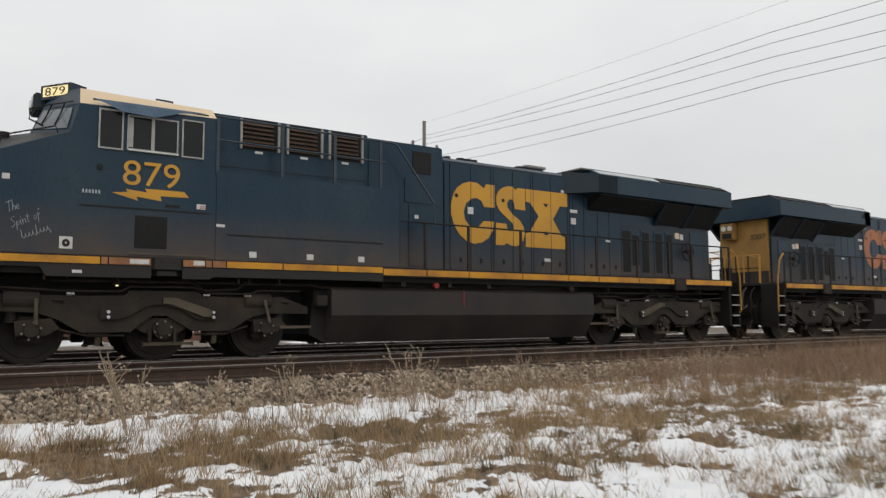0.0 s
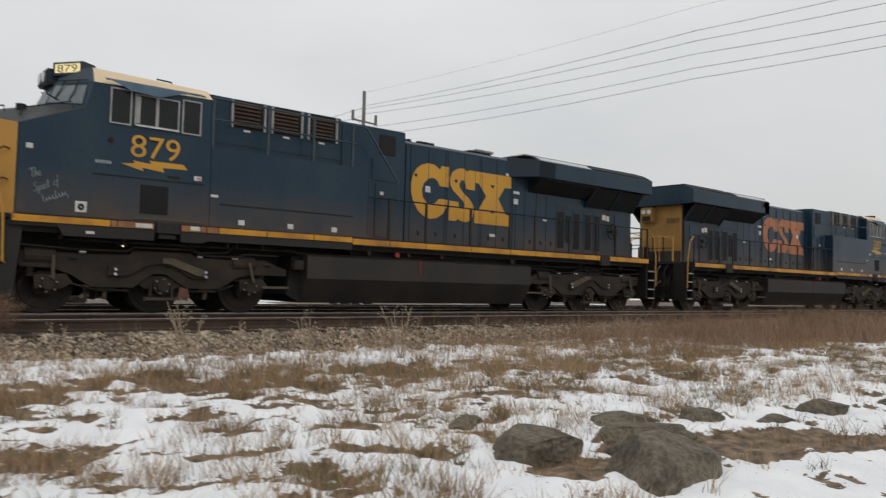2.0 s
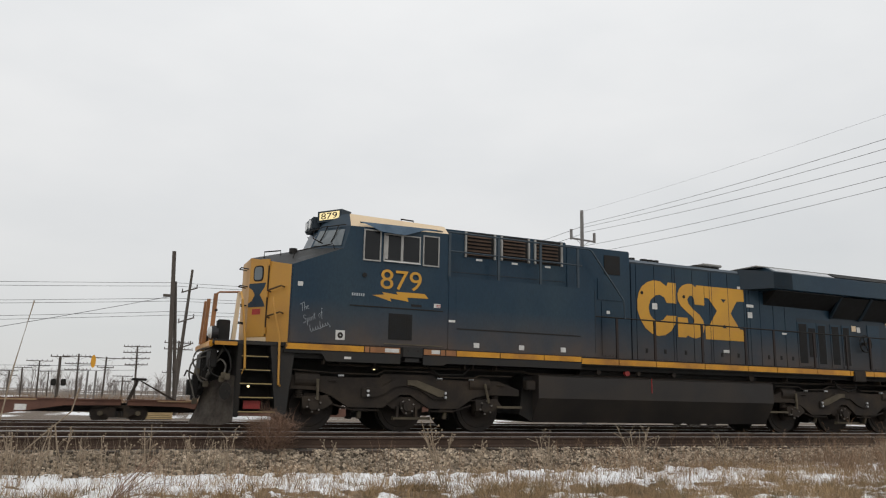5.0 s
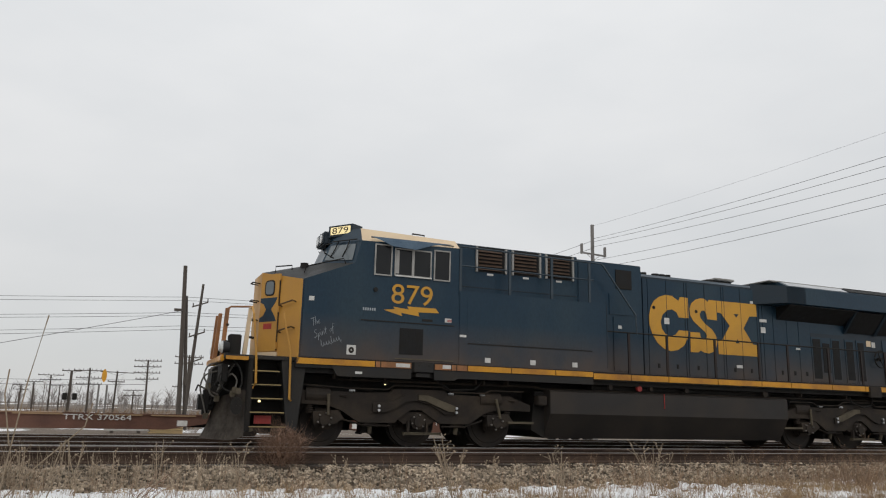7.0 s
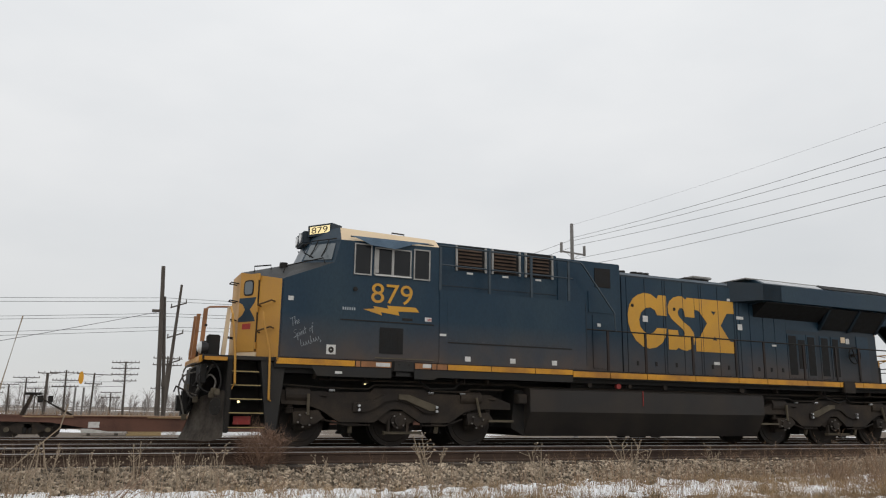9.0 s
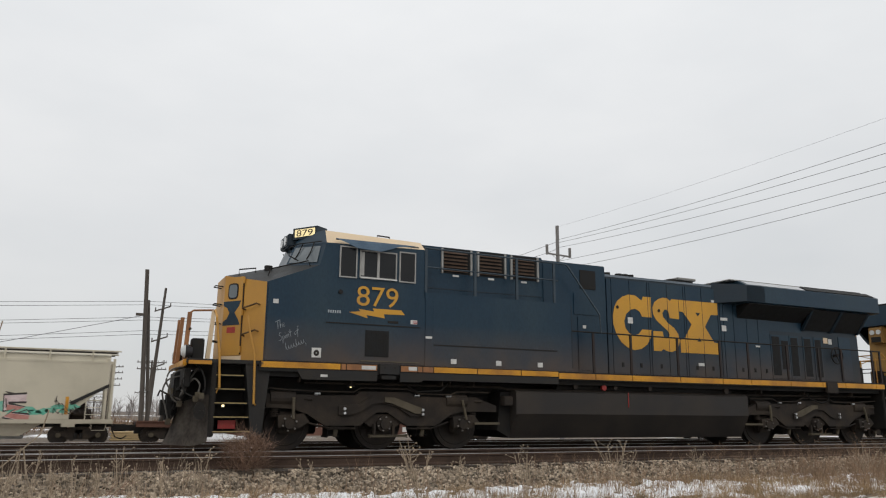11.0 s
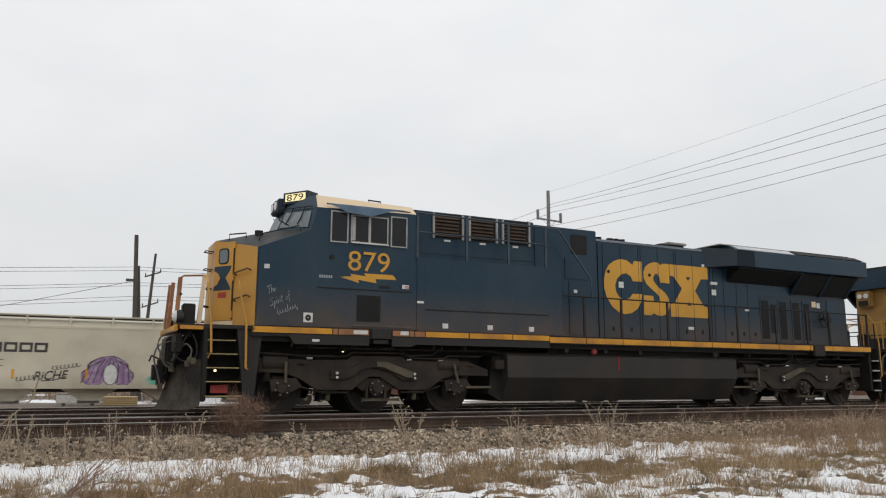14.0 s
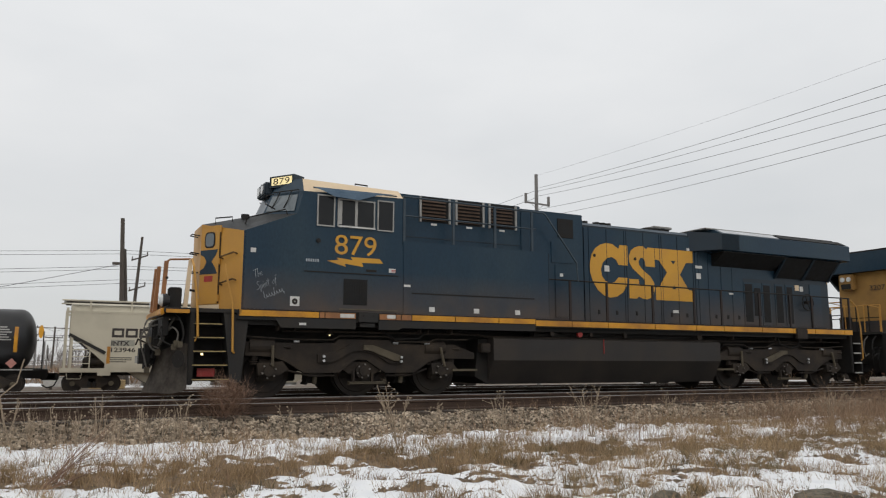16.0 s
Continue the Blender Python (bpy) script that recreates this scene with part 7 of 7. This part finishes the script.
tufts("dry_grass", 3600, (-6, 13), (-14.3, -6.8), 0.13, 0.003, 22, M_OLIVE, 11, "dark olive-brown grass clumps in the snow", lambda x, y, c, g: (1.0 - 0.8 * c) * max(0, g - 0.42) * 5, 0.6, 0.10)
tufts("weed_field", 3500, (34, 110), (-14, -5.5), 0.8, 0.02, 6, M_WEED, 4, "red-brown dead weeds standing in a dense band", lambda x, y, c, g: 1, 0.4, 0.3)
tufts("sparse_weeds", 900, (-7, 12), (-8.2, -5.6), 0.38, 0.003, 3, M_WEED, 6, "thin brown weed stems along the ballast", lambda x, y, c, g: g * 0.9, 0.25, 0.05)
tufts("weed_field", 3600, (14, 36), (-9.0, -5.7), 0.62, 0.0045, 6, M_WEED, 17, "tall red-brown dead weeds standing in a dense band", lambda x, y, c, g: min(1, (x - 13) / 6) * (0.3 + g), 0.35, 0.14)
tufts("sparse_weeds", 260, (-5.6, -2.2), (-6.4, -5.7), 0.5, 0.0035, 3, M_STALK, 7, "pale dry stems beside the ballast", lambda x, y, c, g: g * 0.8, 0.25, 0.05)


def twigs(name, n, xr, yr, height, mat, seed, label, keep):
    """Dead weeds with a stem each and many forking side twigs."""
    rg = random.Random(seed)
    vs, fs = [], []
    for _ in range(n):
        x, y = rg.uniform(*xr), rg.uniform(*yr)
        if rg.random() > keep(x, y):
            continue
        z = height_at(x, y) - 0.02
        h = height * rg.uniform(0.5, 1.2)
        lean = Vector((rg.uniform(-0.3, 0.3), rg.uniform(-0.3, 0.3), 1)) * h
        p = Vector((x, y, z))
        spray(rg, vs, fs, p, lean, 0.0032)
        for _ in range(9):
            b = p + lean * rg.uniform(0.25, 0.95)
            d = Vector((rg.uniform(-0.3, 0.3), rg.uniform(-0.3, 0.3), rg.uniform(0.1, 0.36))) * h
            spray(rg, vs, fs, b, d, 0.0022)
            for _ in range(2):
                spray(rg, vs, fs, b + d * rg.uniform(0.4, 0.9), Vector((rg.uniform(-0.1, 0.1), rg.uniform(-0.1, 0.1), rg.uniform(0.02, 0.12))) * h, 0.0024)
    return tagged(raw(name, vs, fs, mat), label, "dry weeds", kind="stuff")


twigs("twiggy_weeds", 900, (-6, 14), (-12.5, -6.4), 0.36, M_WEED, 41, "thin red-brown twiggy weeds standing out of the snow", lambda x, y: min(1, 0.25 + max(0, (y + 11) / 5)) * (1 if x > 2 else 0.5))
twigs("twiggy_weeds", 420, (2.5, 16), (-7.0, -5.5), 0.42, M_WEED, 42, "red-brown twiggy weeds on the ballast slope", lambda x, y: min(1, max(0.08, (x - 1) / 9)))
twigs("twiggy_weeds", 700, (8, 32), (-8.6, -5.5), 0.6, M_WEED, 43, "tall red-brown twiggy weeds beside the track", lambda x, y: min(1, (x - 6) / 8))


def branching(rg, bm, p, d, r, depth, splits=3):
    """Twigs that fork and taper."""
    q = p + d
    cyl(bm, p, q, r, 5, r * 0.65)
    if depth == 0:
        return
    for _ in range(splits):
        turn = Vector((rg.uniform(-1, 1), rg.uniform(-1, 1), rg.uniform(-0.3, 0.9)))
        branching(rg, bm, p + d * rg.uniform(0.55, 1.0), (d * 0.62 + turn * d.length * 0.42), r * 0.62, depth - 1, splits)


def weed_plant(x, y, h, seed, mat, label, heads=True, stems=5, spread=0.35):
    rg = random.Random(seed)
    z = height_at(x, y)
    root = thing("dry_weed", label, "weed", pose(x, y, z - 0.02), group="dry weeds by the track")
    for _ in range(stems):
        bm = B()
        lean = Vector((rg.uniform(-spread, spread), rg.uniform(-spread, spread), 1)) * h * rg.uniform(0.6, 1.0)
        mid = lean * 0.55
        tube(bm, [(0, 0, 0), mid, lean + Vector((rg.uniform(-0.03, 0.03), 0, 0))], 0.005, 5)
        for j in range(4):
            u = rg.uniform(0.45, 0.95)
            b = lean * u
            e = b + Vector((rg.uniform(-0.16, 0.16), rg.uniform(-0.16, 0.16), rg.uniform(0.06, 0.2))) * h
            cyl(bm, b, e, 0.004, 4, 0.002)
            if heads:
                bmesh.ops.create_icosphere(bm, subdivisions=1, radius=rg.uniform(0.008, 0.015), matrix=Matrix.Translation(e))
        part("stem", bm, mat, root)
    return root


weed_plant(0.25, -7.45, 0.85, 1, M_STALK, "pale dry weed with seed heads beside the ballast", stems=9)
weed_plant(2.0, -7.3, 0.78, 2, M_STALK, "pale dry weed with seed heads beside the ballast", stems=6)
weed_plant(3.45, -7.5, 0.82, 3, M_STALK, "pale dry weed with seed heads beside the ballast", stems=7, spread=0.6)
weed_plant(9.6, -7.0, 0.85, 4, M_STALK, "tall pale dry weed among brown weeds", stems=8, spread=0.6)
weed_plant(1.6, -5.9, 0.45, 5, M_STALK, "short dry weed beside the ballast", stems=4)
weed_plant(-0.85, -5.95, 0.42, 6, M_STALK, "short dry weed beside the ballast", stems=3)
weed_plant(6.3, -6.2, 0.6, 8, M_STALK, "dry weed beside the ballast", stems=6)
for k in range(12):
    weed_plant(-5.2 + 0.26 * k, -6.05 - 0.1 * (k % 3), 0.50 + 0.05 * (k % 4), 20 + k, M_STALK, "thin pale dry weed beside the ballast", stems=3, spread=0.25)

rg = random.Random(33)
bush = thing("bare_bush", "reddish-brown twiggy bare bush beside the near track", "bush", pose(-1.62, -5.34, height_at(-1.62, -5.34) - 0.02))
for k in range(12):
    bm = B()
    branching(rg, bm, Vector((rg.uniform(-0.06, 0.06), rg.uniform(-0.06, 0.06), 0)), Vector((rg.uniform(-0.16, 0.16), rg.uniform(-0.14, 0.14), rg.uniform(0.16, 0.27))), 0.005, 3, 3)
    part("branch", bm, M_TWIG, bush)
verts, faces = [], []
for k in range(3400):
    a, r = rg.uniform(0, 6.28), 0.36 * rg.uniform(0, 1) ** 0.7
    q = Vector((r * math.cos(a), r * math.sin(a) * 0.8, 0.06 + 0.56 * rg.uniform(0, 1) ** 0.7 * (1.1 - 1.2 * r)))
    spray(rg, verts, faces, q, (q.x * 0.3 + rg.uniform(-0.09, 0.09), rg.uniform(-0.08, 0.08), rg.uniform(-0.03, 0.09)), 0.0032)
raw("twig_crown", verts, faces, M_TWIG, bush)["kind"] = "stuff"
shrub = thing("bare_bush", "dark low bare bush lying over the snow", "bush", pose(-4.0, -9.2, height_at(-4.0, -9.2) - 0.02))
for k in range(9):
    bm = B()
    branching(rg, bm, Vector((0, 0, 0)), Vector((rg.uniform(-0.1, 0.4), rg.uniform(-0.2, 0.2), rg.uniform(0.06, 0.22))), 0.007, 3, 2)
    part("branch", bm, M_TWIG, shrub)
sapling = thing("bare_sapling", "thin pale bare sapling bending over the snow", "sapling", pose(-4.78, -10.0, height_at(-4.78, -10.0) - 0.02))
for pts in ([(0, 0, 0), (0.04, 0, 0.7), (0.12, 0, 1.4), (0.21, 0, 1.95)], [(0.02, 0, 0.45), (0.2, 0, 0.68), (0.42, 0, 0.90), (0.58, 0, 1.06), (0.62, 0, 1.25)], [(0.45, 0, 0.95), (0.44, 0.02, 0.75), (0.36, 0.02, 0.5)], [(0.47, 0, 0.95), (0.50, 0.02, 0.78), (0.58, 0.02, 0.55)],
            [(0.05, 0, 0.9), (-0.03, 0, 1.3), (-0.02, 0, 1.5)], [(0.0, 0, 0.2), (0.12, 0, 0.5), (0.16, 0, 0.8)]):
    part("branch", tube(B(), pts, 0.006, 6), M_STALK, sapling)


def motions():
    steps = [round(0.15 * k, 2) for k in range(107)] + [16.0]
    for root, xm, sets in CARS:
        walk(root, [(t, pose(xm + travel(t), TRAIN_Y, TRAIN_Z)) for t in [0.5 * k for k in range(33)]])
        for w, dx in sets:
            walk(w, [(t, pose(dx, 0, 0.457, 0, math.degrees(travel(t) / 0.457), 0)) for t in steps])


motions()
